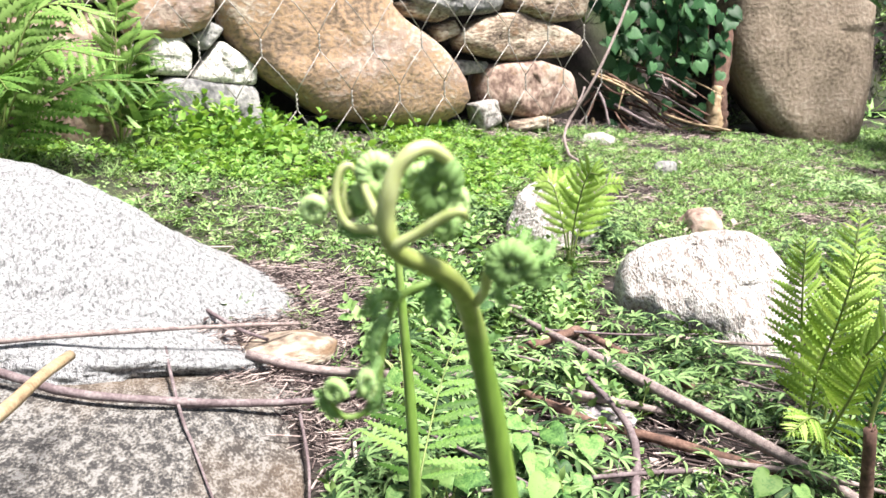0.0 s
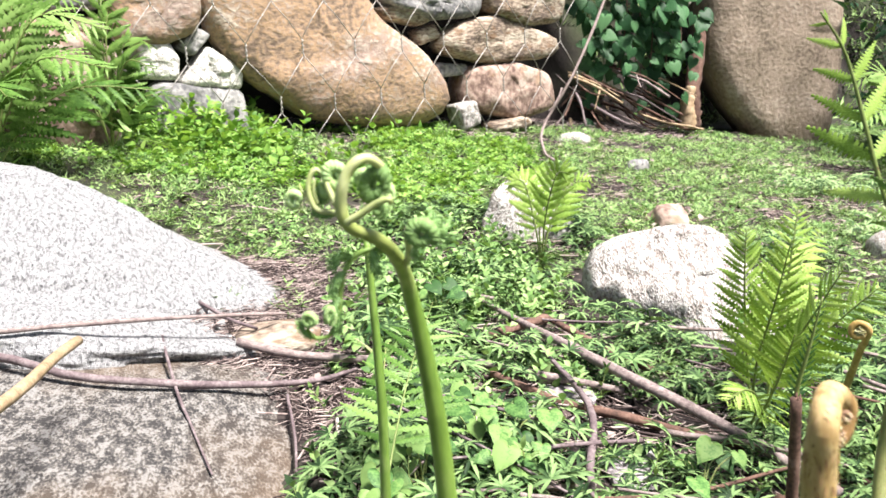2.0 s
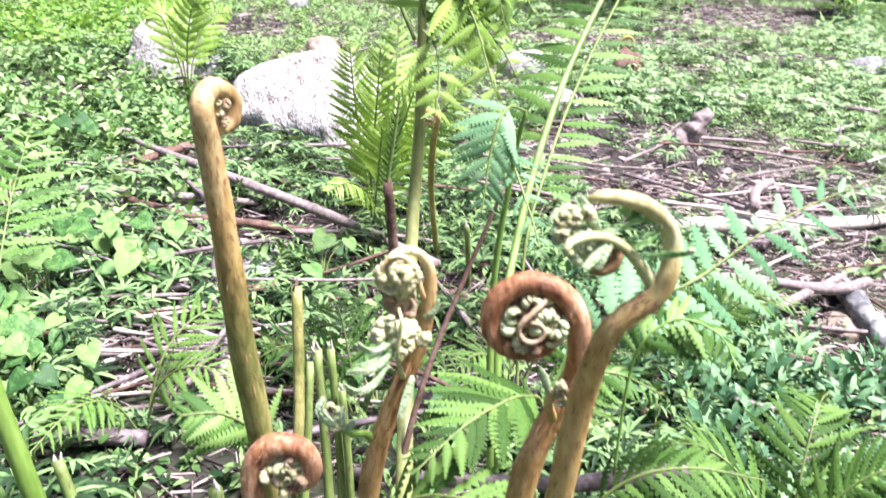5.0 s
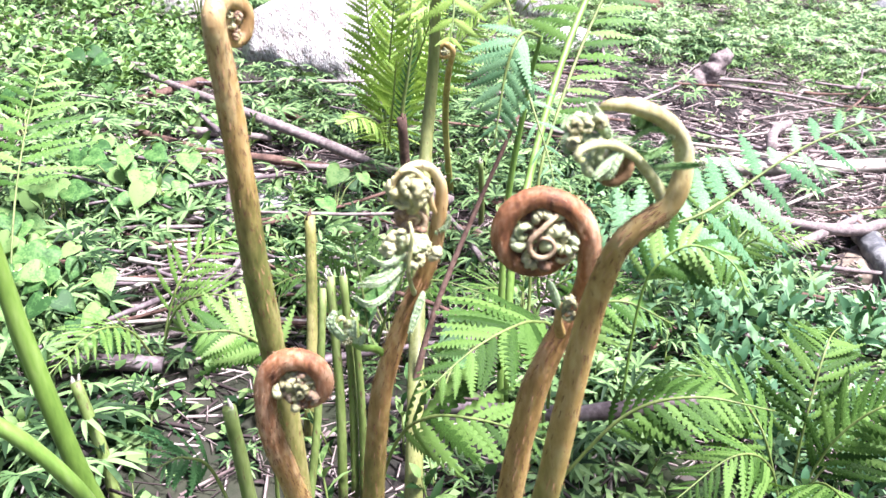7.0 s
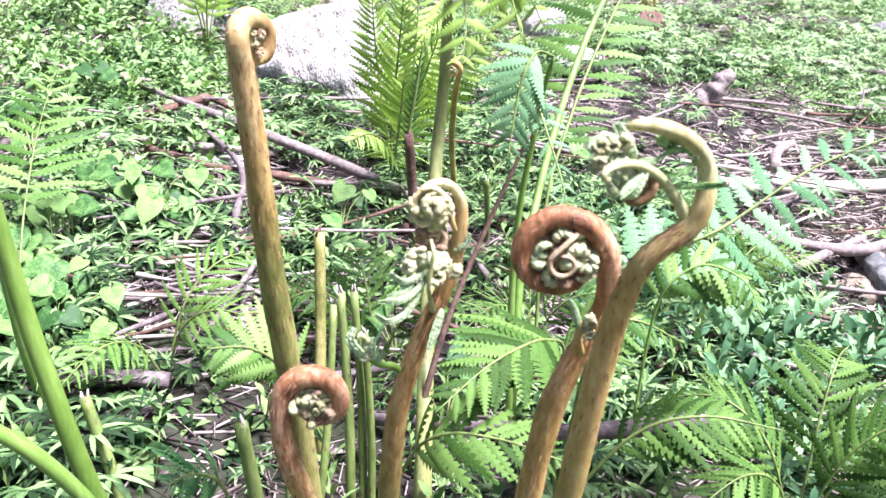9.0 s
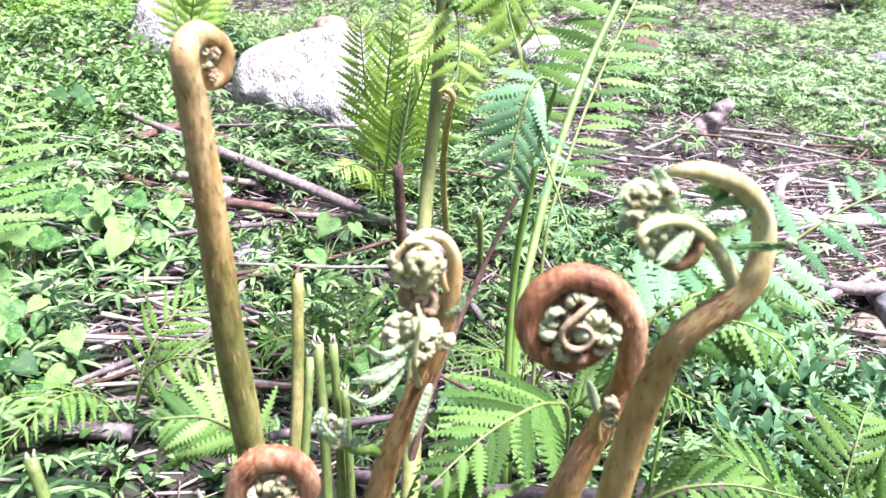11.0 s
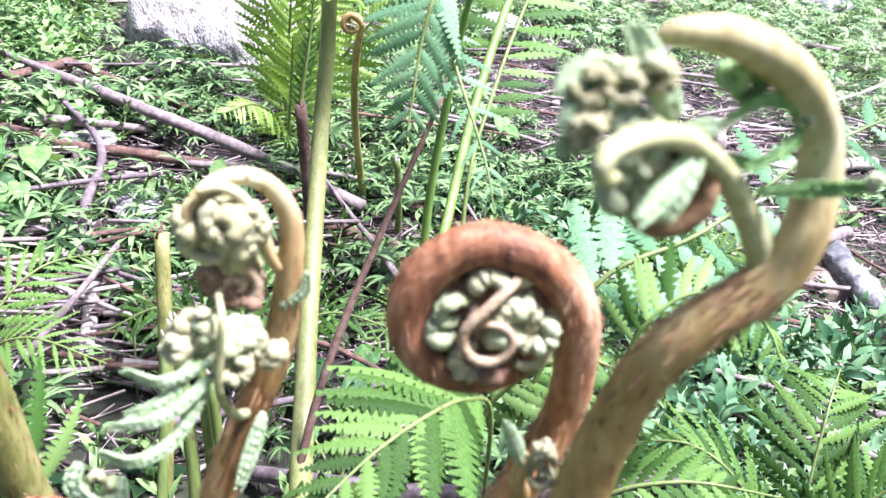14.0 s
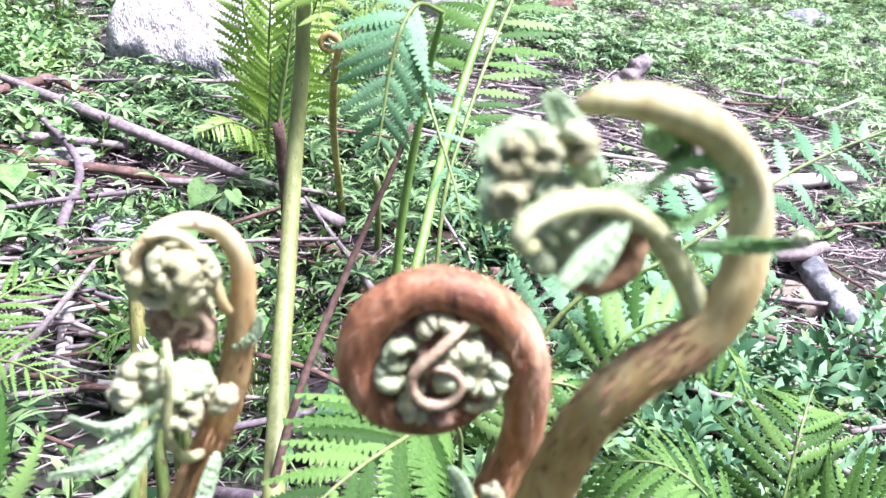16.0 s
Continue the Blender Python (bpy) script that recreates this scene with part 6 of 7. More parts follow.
for pts_, l, n, key in (([(0.4, 0.98, 0.02), (0.385, 0.97, 0.14), (0.378, 0.96, 0.22), (0.375, 0.95, 0.28)], 0.04, 17, "light"),
                        ([(0.39, 0.97, 0.02), (0.37, 0.88, 0.1), (0.33, 0.8, 0.15), (0.29, 0.74, 0.165)], 0.03, 14, "light"),
                        ([(0.4, 0.97, 0.02), (0.44, 0.95, 0.12), (0.475, 0.92, 0.18), (0.505, 0.9, 0.22)], 0.045, 14, "light"),
                        ([(0.395, 0.97, 0.02), (0.375, 0.87, 0.1), (0.365, 0.8, 0.17), (0.36, 0.76, 0.22)], 0.045, 16, "light")):
    frond(f4, pts_, key, l * 0.9, n * 4 // 3, start=0.2, hint=(-0.1, -0.7, 0.7), r=0.0018, lean=66, twist=0.8, sag=0.25, shape=0.5)
f4b = fern("narrow half-open fern frond on a brown base", (0.36, 0.75, 0.0))
frond(f4b, [(0.36, 0.755, 0.13), (0.363, 0.755, 0.17), (0.37, 0.75, 0.21), (0.378, 0.745, 0.26)], "dark", 0.012, 18, start=0.05, hint=(-0.1, -0.9, 0.3), r=0.0025, lean=50, shape=0.3)
# small coil behind it
shoot("small distant tan fern fiddlehead", [(0.45, 0.86, -0.01), (0.425, 0.8, 0.12), (0.41, 0.74, 0.2), (0.409, 0.715, 0.236)], (0.004, 0.0035, 0.003), 0.008, 1.8, -RIGHT, BROWN_STEM, BROWN_STEM, "cream", 0.004, (0.003, 0.0028, 0.002, 0.001), 8, 0.8, UP, 0)
shoot("small rusty fern fiddlehead far off in the weeds", [(1.33, 1.96, -0.08), (1.33, 1.955, 0.0), (1.322, 1.95, 0.03)], (0.006, 0.005, 0.004), 0.016, 1.6, RIGHT, BROWN_STEM, BROWN_STEM, "cream", 0.008, (0.005, 0.004, 0.002), 5, 0.8, UP, 0)
boulder("dead_fern_base", (1.325, 1.93), (0.09, 0.07, 0.09), BARK, "dark brown dead fern base in the weeds", 63, bumpy=0.5, level=3, sink=0.2)

# young fern by the grey stone
f5 = fern("small young yellow-green fern in front of a grey stone", (0.22, 1.55, 0.08))
for dx, dy, hgt in ((-0.03, 0.02, 0.15), (0.02, -0.03, 0.17), (0.05, 0.03, 0.14), (-0.005, 0.06, 0.16)):
    frond(f5, [(0.205, 1.55, 0.08), (0.205 + dx * 0.3, 1.55 + dy * 0.3, 0.08 + hgt * 0.55), (0.21 + dx, 1.55 + dy, 0.09 + hgt), (0.21 + dx * 1.9, 1.55 + dy * 1.6, 0.09 + hgt * 1.05)], "light_broad", 0.042, 14, start=0.3, hint=(-0.1, -0.95, 0.3), r=0.0018, joined=True, shape=0.6)

# ferns before the wall
for at, label, spec, key in (((-0.86, 1.75), "large pale fern clump in front of the wall", ((-0.12, 0.1, 0.34), (0.09, 0.05, 0.36), (0.15, -0.06, 0.22), (-0.04, -0.12, 0.3), (0.04, 0.14, 0.4), (-0.18, 0.02, 0.3), (0.13, 0.0, 0.3), (0.08, -0.12, 0.18), (0.17, 0.04, 0.16), (0.02, 0.0, 0.44)), "fresh"),
                             ((-0.73, 2.05), "darker green fern clump in front of the wall", ((0.02, 0.02, 0.3), (0.07, -0.03, 0.2), (-0.05, -0.06, 0.2), (0.05, 0.05, 0.25), (-0.08, 0.02, 0.16), (0.04, -0.06, 0.13), (0.0, 0.05, 0.34), (0.09, 0.02, 0.12)), "mid"),
                             ((1.85, 2.75), "bright green fern clump beside a boulder", ((0.1, 0.05, 0.4), (-0.12, 0.0, 0.42), (0.2, -0.06, 0.26), (-0.2, -0.1, 0.25), (0.02, -0.15, 0.35), (-0.05, 0.1, 0.46)), "fresh"),
                             ((1.62, 3.0), "leafy green fern clump beside the brown boulder", ((0.1, 0.05, 0.42), (-0.12, 0.0, 0.36), (0.2, -0.06, 0.26), (-0.16, -0.12, 0.25), (0.02, -0.15, 0.3)), "fresh"),
                             ((2.9, 2.9), "dark fern clump beside the lilac boulder", ((0.1, 0.05, 0.2), (-0.12, 0.0, 0.16), (0.2, -0.06, 0.16), (-0.1, -0.12, 0.15)), "dark")):
    ob = fern(label, (at[0], at[1], G(*at)))
    z = G(*at)
    for dx, dy, hgt in spec:
        frond(ob, [(at[0], at[1], z), (at[0] + dx * 0.4, at[1] + dy * 0.4, z + hgt * 0.6), (at[0] + dx, at[1] + dy, z + hgt), (at[0] + dx * 2.0, at[1] + dy * 2.0, z + hgt * 0.9)], key if key == "fresh" else key + "_broad", 0.1 if key != "mid" else 0.065, 18 if key != "mid" else 11, start=0.16, twist=0.35, shape=0.6, sag=0.15, hint=(0, -0.5, 0.8), r=0.0022, joined=True)

# low fern behind the green shoot
f6 = fern("low light green lacy fern on the litter", (-0.034, 0.56, 0.06))
for pts_, l, n in (([(-0.034, 0.56, 0.055), (-0.032, 0.569, 0.087), (-0.022, 0.631, 0.148), (-0.011, 0.683, 0.190), (0.002, 0.731, 0.225), (0.021, 0.779, 0.263)], 0.058, 13),):
    frond(f6, pts_, "fresh_fine", l, n, start=0.5, hint=(-0.1, -0.7, 0.7), r=0.0011, shape=0.6, lean=74)

# fronds low around the clump
f7 = fern("fresh green fern leaf spread flat low in front of the stalks", (0.32, 0.27, 0.1))
frond(f7, [(0.32, 0.27, 0.12), (0.315, 0.255, 0.185), (0.3, 0.245, 0.202), (0.2814, 0.2333, 0.2095), (0.2523, 0.2167, 0.2115), (0.219, 0.2, 0.2023)], "mid_broad", 0.046, 13, start=0.3, hint=(-0.1, -0.45, 0.9), r=0.0011, lean=52)
frond(f7, [(0.2, 0.27, 0.06), (0.21, 0.23, 0.15), (0.225, 0.21, 0.18), (0.25, 0.19, 0.185), (0.275, 0.17, 0.18)], "mid", 0.042, 12, start=0.3, hint=(-0.1, -0.45, 0.9), r=0.0011, lean=52)
f8 = fern("green fern leaf spreading sideways with drooping leaflets", (0.34, 0.28, 0.05))
frond(f8, [(0.335, 0.3, 0.02), (0.345, 0.285, 0.15), (0.375, 0.28, 0.218), (0.43, 0.28, 0.235), (0.5, 0.2867, 0.264), (0.57, 0.28, 0.285)], "blue", 0.062, 17, start=0.34, hint=(0, -0.5, 0.85), r=0.0014, lean=66, sag=0.55)
frond(f8, [(0.335, 0.3, 0.02), (0.33, 0.3, 0.13), (0.345, 0.29, 0.17), (0.37, 0.275, 0.185), (0.4, 0.26, 0.17)], "fresh", 0.036, 15, start=0.3, hint=(0, -0.3, 0.9), r=0.0014, sag=0.2)
frond(f8, [(0.335, 0.3, 0.02), (0.38, 0.28, 0.09), (0.42, 0.26, 0.11), (0.47, 0.24, 0.1)], "mid", 0.042, 15, start=0.25, hint=(0, -0.3, 0.9), r=0.0014, sag=0.2)
frond(f8, [(0.337, 0.209, 0.163), (0.345, 0.212, 0.220), (0.352, 0.210, 0.244), (0.369, 0.205, 0.256), (0.385, 0.191, 0.250), (0.387, 0.177, 0.236)], "fresh", 0.028, 16, start=0.3, hint=(0, -0.5, 0.85), r=0.0009, stem=GREEN_STEM, lean=66, sag=0.4)
f9 = fern("fern clump with many small fronds at the edge of the weeds", (0.52, 0.27, -0.04))
for dx, dy, hgt in ((-0.07, -0.02, 0.1), (-0.02, -0.07, 0.09), (0.06, -0.03, 0.12), (0.05, 0.04, 0.13), (-0.05, 0.04, 0.12), (0.1, 0.0, 0.08)):
    frond(f9, [(0.52, 0.27, -0.04), (0.52 + dx * 0.4, 0.27 + dy * 0.4, -0.04 + hgt * 0.7), (0.52 + dx, 0.27 + dy, -0.04 + hgt), (0.52 + dx * 1.8, 0.27 + dy * 1.8, -0.04 + hgt * 0.9)], "mid_fine", 0.05, 21, start=0.2, hint=(0, -0.3, 0.9), r=0.0011, sag=0.3)
f10 = fern("small light fern leaf between the fiddlehead stalks", (0.13, 0.26, 0.02))
frond(f10, [(0.14, 0.26, 0.02), (0.148, 0.25, 0.16), (0.152, 0.235, 0.215), (0.137, 0.232, 0.238), (0.115, 0.232, 0.243)], "fresh_broad", 0.03, 9, start=0.5, hint=(0, -0.6, 0.8), r=0.0014)
frond(f10, [(0.13, 0.26, 0.02), (0.115, 0.27, 0.12), (0.1, 0.26, 0.15), (0.085, 0.25, 0.155)], "dark", 0.03, 9, start=0.4, hint=(0, -0.4, 0.9), r=0.0012)
for at, spec in (((0.08, 0.53), ((0.05, -0.04, 0.08), (-0.04, -0.05, 0.07), (0.06, 0.03, 0.09))), ((0.26, 0.52), ((0.05, -0.03, 0.09), (-0.05, 0.0, 0.1), (0.0, 0.05, 0.1))), ((0.62, 0.55), ((0.05, -0.04, 0.12), (-0.05, -0.03, 0.12), (0.02, 0.05, 0.14), (0.07, 0.02, 0.1))),
                 ((0.42, 0.55), ((0.05, -0.04, 0.08), (-0.05, -0.03, 0.08), (0.02, 0.05, 0.1)))):
    z = G(*at)
    ob = fern("small green fern among the weeds", (at[0], at[1], z), "small ferns among the weeds")
    for dx, dy, hgt in spec:
        frond(ob, [(at[0], at[1], z), (at[0] + dx * 0.4, at[1] + dy * 0.4, z + hgt * 0.7), (at[0] + dx, at[1] + dy, z + hgt), (at[0] + dx * 1.8, at[1] + dy * 1.8, z + hgt * 0.9)], "mid_fine", 0.04, 13, start=0.2, hint=(0, -0.3, 0.9), r=0.0012, joined=True)

# ---- ground cover ----
rng = np.random.default_rng(7)
ROCKS = [(-0.74, 1.3, 0.42, 0.25), (-0.4, 0.76, 0.32, 0.26), (-0.5, 1.0, 0.27, 0.14), (0.41, 1.42, 0.19, 0.17), (0.47, 1.3, 0.11, 0.12), (1.34, 3.85, 0.3, 0.25), (2.75, 3.45, 0.42, 0.25), (0.155, 1.74, 0.06, 0.04)]
BARE = [(-0.15, 0.95, 0.11, 0.16), (-0.17, 1.22, 0.08, 0.14), (-0.2, 1.04, 0.1, 0.13), (0.11, 0.63, 0.07, 0.09), (1.1, 1.2, 0.4, 0.34), (0.98, 0.72, 0.2, 0.2), (0.0, 1.55, 0.12, 0.06), (0.3, 2.2, 0.12, 0.05), (0.27, 0.93, 0.12, 0.07), (0.2, 1.2, 0.1, 0.05), (0.13, 0.95, 0.07, 0.05), (0.45, 0.78, 0.12, 0.05), (0.1, 1.02, 0.16, 0.02), (0.13, 1.15, 0.07, 0.035), (0.18, 0.9, 0.03, 0.12), (0.22, 0.94, 0.14, 0.03), (0.42, 1.12, 0.06, 0.04), (0.75, 3.45, 0.3, 0.15), (1.5, 2.4, 0.5, 0.12), (2.3, 2.75, 0.4, 0.12), (2.5, 2.95, 0.4, 0.14), (2.0, 2.2, 0.25, 0.07), (-0.27, 1.33, 0.07, 0.05), (-0.19, 1.27, 0.05, 0.13)]


r9 = random.Random(44)
BARE += [(r9.uniform(0.0, 2.4), r9.uniform(1.55, 3.1), r9.uniform(0.05, 0.16), r9.uniform(0.03, 0.08)) for _ in range(14)]


GAPS = [(0.02, 0.44, 0.12, 0.07), (0.08, 0.35, 0.1, 0.1), (0.12, 0.54, 0.06, 0.05), (0.3, 0.28, 0.08, 0.06), (0.45, 0.32, 0.07, 0.05), (0.52, 0.24, 0.12, 0.09), (-0.04, 0.5, 0.12, 0.07)]


def inside(x, y, spots, grow=1.0):
    out = np.zeros(len(x), bool)
    for cx, cy, rx, ry in spots:
        out |= ((x - cx) / (rx * grow)) ** 2 + ((y - cy) / (ry * grow)) ** 2 < 1
    return out


def spread(n, x0, x1, y0, y1, bare=0.85, patch=0.0, scale=3.0):
    """Places over a stretch of ground, thinned on bare spots and in patches, never on rocks or in the wall."""
    x, y = rng.uniform(x0, x1, n), rng.uniform(y0, y1, n)
    keep = ~inside(x, y, ROCKS)
    keep &= ~(inside(x, y, BARE) & (rng.random(n) < bare))
    keep &= ~(inside(x, y, GAPS) & (rng.random(n) < 0.45))
    keep &= (y - 2.78) * 0.78 - (x + 0.25) * 0.626 < -0.05
    if patch:
        w = np.array([noise.noise((a * scale, b * scale, 20.5)) for a, b in zip(x, y)])
        keep &= w + rng.normal(0, 0.12, n) > patch
    x, y = x[keep], y[keep]
    z = np.array([G(a, b) for a, b in zip(x, y)])
    return x, y, z


def poses(x, y, z, size, tilt=0.25, lift=0.0):
    n = len(x)
    a = rng.uniform(0, 2 * np.pi, n)
    s = rng.uniform(size[0], size[1], n)
    tx, ty = rng.normal(0, tilt, n), rng.normal(0, tilt, n)
    m = np.zeros((n, 4, 4))
    c, sn = np.cos(a), np.sin(a)
    up = np.stack([tx, ty, np.ones(n)], 1)
    up /= np.linalg.norm(up, axis=1)[:, None]
    fx = np.stack([c, sn, np.zeros(n)], 1)
    fx -= up * (fx * up).sum(1)[:, None]
    fx /= np.linalg.norm(fx, axis=1)[:, None]
    fy = np.cross(up, fx)
    m[:, :3, 0], m[:, :3, 1], m[:, :3, 2] = fx * s[:, None], fy * s[:, None], up * s[:, None]
    m[:, 0, 3], m[:, 1, 3], m[:, 2, 3], m[:, 3, 3] = x, y, z + lift, 1
    return m


def leaf_quads(length, width, segs=3, fold=0.25, droop=0.3, rise=0.2):
    """A pointed leaf along x with a folded midrib, as quads."""
    v, f = [], []
    for i in range(segs + 1):
        s = i / segs
        w = width * max(0.04, math.sin(math.pi * min(1, 0.06 + s * 0.94)) ** 0.8) * (1 - 0.25 * s)
        x, z = length * s, length * (rise * s - droop * s * s)
        v += [(x, -w, z + fold * w), (x, 0, z), (x, w, z + fold * w)]
    for i in range(segs):
        a = i * 3
        f += [(a, a + 3, a + 4, a + 1), (a + 1, a + 4, a + 5, a + 2)]
    return v, f


def turned(vf, yaw, up=0.0, out=0.0, pitch=0.0, scale=1.0):
    m = Matrix.Translation((0, 0, up)) @ Matrix.Rotation(radians(yaw), 4, "Z") @ Matrix.Rotation(radians(-pitch), 4, "Y") @ Matrix.Translation((out, 0, 0)) @ Matrix.Scale(scale, 4)
    return [tuple(m @ Vector(p)) for p in vf[0]], vf[1]


def stuff(name, vf, ms, material, label, category):
    if len(ms):
        solid(name, many(name, vf[0], vf[1], ms), material, label, category, kind="stuff")


r2 = random.Random(11)
# small rosette herb, 1 unit wide
herb = join([turned(leaf_quads(0.5, 0.17, 2), 360 * k / 5 + r2.uniform(-20, 20), 0.28 + 0.05 * r2.random(), 0.08, r2.uniform(-5, 25), r2.uniform(0.8, 1.1)) for k in range(5)]
            + [turned(leaf_quads(0.3, 0.12, 2), 360 * k / 4 + 30, 0.5, 0.04, 35, 1) for k in range(4)])
herb_b = join([turned(leaf_quads(0.36, 0.2, 2), 360 * k / 3 + r2.uniform(-15, 15), 0.3 + 0.16 * (k % 2), 0.16, 10, 1) for k in range(3)]
              + [turned(leaf_quads(0.36, 0.2, 2), 360 * k / 3 + 60, 0.15, 0.25, 0, 1) for k in range(3)])
herb_far = join([turned(leaf_quads(0.46, 0.17, 1, 0.2, 0.2, 0.15), 72 * k + r2.uniform(-20, 20), 0.26 + 0.07 * r2.random(), 0.08, r2.uniform(-5, 30), r2.uniform(0.8, 1.1)) for k in range(5)]
                + [turned(leaf_quads(0.3, 0.13, 1, 0.2, 0.2, 0.15), 120 * k + 30, 0.48, 0.04, 35, 1) for k in range(3)])
# palmate seedling
def palm_leaf(n, l):
    return join([turned(leaf_quads(l * (1 - 0.08 * abs(k - (n - 1) / 2)), 0.085 * l, 3, 0.35, 0.4, 0.2), (k - (n - 1) / 2) * 252 / n) for k in range(n)])


palm = join([turned(palm_leaf(7, 0.36), 120 * k + r2.uniform(-15, 15), 0.35 + 0.06 * k, 0.26, 6) for k in range(3)] + [turned(palm_leaf(8, 0.3), 40, 0.62, 0.02, 12)])
# upright herb with paired leaves
lime = join([turned(leaf_quads(0.42 - 0.05 * k, 0.15 - 0.015 * k, 3), 90 * (k % 2) + 180 * j, 0.18 + 0.2 * k, 0.05, 12 + 8 * k) for k in range(5) for j in range(2)])

lance = join([turned(leaf_quads(0.46 - 0.05 * k, 0.06, 3), 90 * (k % 2) + 180 * j + 20 * k, 0.14 + 0.16 * k, 0.04, 15 + 9 * k) for k in range(6) for j in range(2)])
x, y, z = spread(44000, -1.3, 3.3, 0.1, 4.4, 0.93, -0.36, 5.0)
# weeds beyond this line take the lighter colour that imitates light on them
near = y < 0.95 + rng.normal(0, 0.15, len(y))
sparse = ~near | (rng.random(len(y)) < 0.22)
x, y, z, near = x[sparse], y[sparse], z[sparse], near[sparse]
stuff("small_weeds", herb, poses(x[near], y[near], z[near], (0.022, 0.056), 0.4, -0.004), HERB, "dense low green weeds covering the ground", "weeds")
stuff("pale_weeds", herb_far, poses(x[~near], y[~near], z[~near], (0.022, 0.048), 0.4, -0.003), HERB_LIT, "low weeds further off, leaf colour lightened in place of light", "weeds")
x, y, z = spread(15000, -1.3, 3.3, 0.1, 4.4, 0.9, -0.42, 5.0)
stuff("clover_weeds", herb_b, poses(x, y, z, (0.018, 0.036), 0.35, -0.002), HERB_LIT, "fine round-leaved weeds close to the soil", "weeds")
x, y, z = spread(2600, -0.1, 1.35, 0.35, 1.85, 0.97, -0.04, 5.0)
stuff("palmate_seedlings", palm, poses(x, y, z, (0.05, 0.095), 0.25, -0.006), PALM, "crowd of seedlings with narrow fingered leaves", "seedlings")
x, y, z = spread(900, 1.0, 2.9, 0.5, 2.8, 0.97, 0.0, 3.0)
stuff("palmate_seedlings", palm, poses(x, y, z, (0.06, 0.11), 0.2, -0.004), PALM_FAR_LIT, "seedlings with narrow fingered leaves further off", "seedlings")
x, y, z = spread(1300, -0.95, 0.15, 1.85, 3.0, 0.5, -0.2, 4.0)
k = (x + 0.52 + 0.2 * (y - 2.4)) ** 2 / 0.12 + (y - 2.5) ** 2 / 0.22 < 0.35 + np.abs(rng.normal(0, 0.6, len(x)))
stuff("lime_herbs", lime, poses(x[k], y[k], z[k] - 0.01, (0.04, 0.11), 0.45), LIME, "lush lime green leafy herbs at the foot of the wall", "herbs")
x, y, z = spread(4200, -0.9, 0.3, 1.85, 2.95, 0.9, -0.15, 4.0)
stuff("lime_weeds", herb, poses(x, y, z, (0.02, 0.042), 0.3), LIME, "bright yellow-green low weeds near the wall", "weeds")
x, y, z = spread(210, 0.5, 1.0, 0.22, 0.75, 0.97)
stuff("bushy_herbs", lance, poses(x, y, z, (0.05, 0.09), 0.4), HERB_BLUE, "bushy blue-green herbs between the ferns and dead sticks", "herbs")
x, y, z = spread(210, -0.15, 0.6, 0.22, 1.0, 0.9)
HERB_LEAVES = [mesh("leaf", *leaf_quads(0.46 - 0.05 * k, 0.06, 3)) for k in range(6)]
HERB_STEM = mesh("stem", *tube([(0, 0, 0), (0.01, 0, 0.5), (0, 0, 1.0)], (0.018, 0.014, 0.006), 5))
for m in poses(x, y, z, (0.03, 0.065), 0.35, -0.003):
    m = Matrix(m.tolist())
    ob = thing("herb", "small upright green herb with narrow paired leaves", "herb", "herbs between the fern stalks", at=m.translation)
    part("stem", HERB_STEM, OLIVE_GREEN, ob, m=m)
    for k in range(6):
        for j in range(2):
            lm = Matrix.Translation((0, 0, 0.14 + 0.16 * k)) @ Matrix.Rotation(radians(90 * (k % 2) + 180 * j + 20 * k), 4, "Z") @ Matrix.Rotation(radians(-15 - 9 * k), 4, "Y") @ Matrix.Translation((0.04, 0, 0))
            part("leaf", HERB_LEAVES[k], HERB_SINGLE, ob, m=m @ lm)

x, y, z = spread(130, -0.1, 0.75, 0.2, 0.65, 0.9)
stuff("palmate_seedlings", palm, poses(x, y, z, (0.03, 0.055), 0.25, -0.004), PALM, "seedlings with fingered leaves below the fern stalks", "seedlings")
# coarser cover over the ground further round
x, y, z = spread(13000, -5, 8, -3, 9, 0, -0.6, 1.2)
edge = rng.normal(0, 0.35, len(x))
k = ~((x > -1.1 + edge) & (x < 3.0 + edge) & (y > 0.2 + edge * 0.2) & (y < 4.2 + edge)) & ~((np.abs(x - 0.1) < 0.35) & (np.abs(y + 0.05) < 0.35)) & ~((x > -0.5) & (x < 1.6) & (y > 0.0) & (y < 3.5))
stuff("coarse_weeds", herb_far, poses(x[k], y[k], z[k], (0.12, 0.27), 0.35), HERB_LIT, "rough green weeds spreading over the open slope", "weeds")
# weeds on the earth bank
n = 5500
u, q = rng.uniform(-4.5, 6, n), rng.uniform(0, 1, n)
k = ((u < -1.55) | (u > 1.15) | (q > 0.72))
u, q = u[k], q[k]
hh, back = np.minimum(q * 2.2, 1.65), -0.12 - 0.3 * np.minimum(q, 0.75) - np.maximum(q - 0.75, 0) * 22
x, y = -0.25 + 0.78 * u + 0.626 * back, 2.78 + 0.626 * u - 0.78 * back
stuff("bank_weeds", herb_far, poses(x, y, hh, (0.08, 0.2), 0.6), HERB, "shaded weeds growing over the earth bank", "weeds")
x, y, z = spread(420, -0.12, 0.2, 0.85, 1.7, 0.95)
stuff("leafy_herbs", lime, poses(x, y, z, (0.03, 0.06), 0.35), HERB_LIT, "leafy herbs at the edge of the litter", "herbs")
x, y, z = spread(14000, -0.95, 1.3, 1.35, 3.0, 0.75)
stuff("moss_weeds", herb_far, poses(x, y, z, (0.012, 0.026), 0.45, -0.003), MOSS, "very fine yellow-green weeds carpeting the open ground", "weeds")
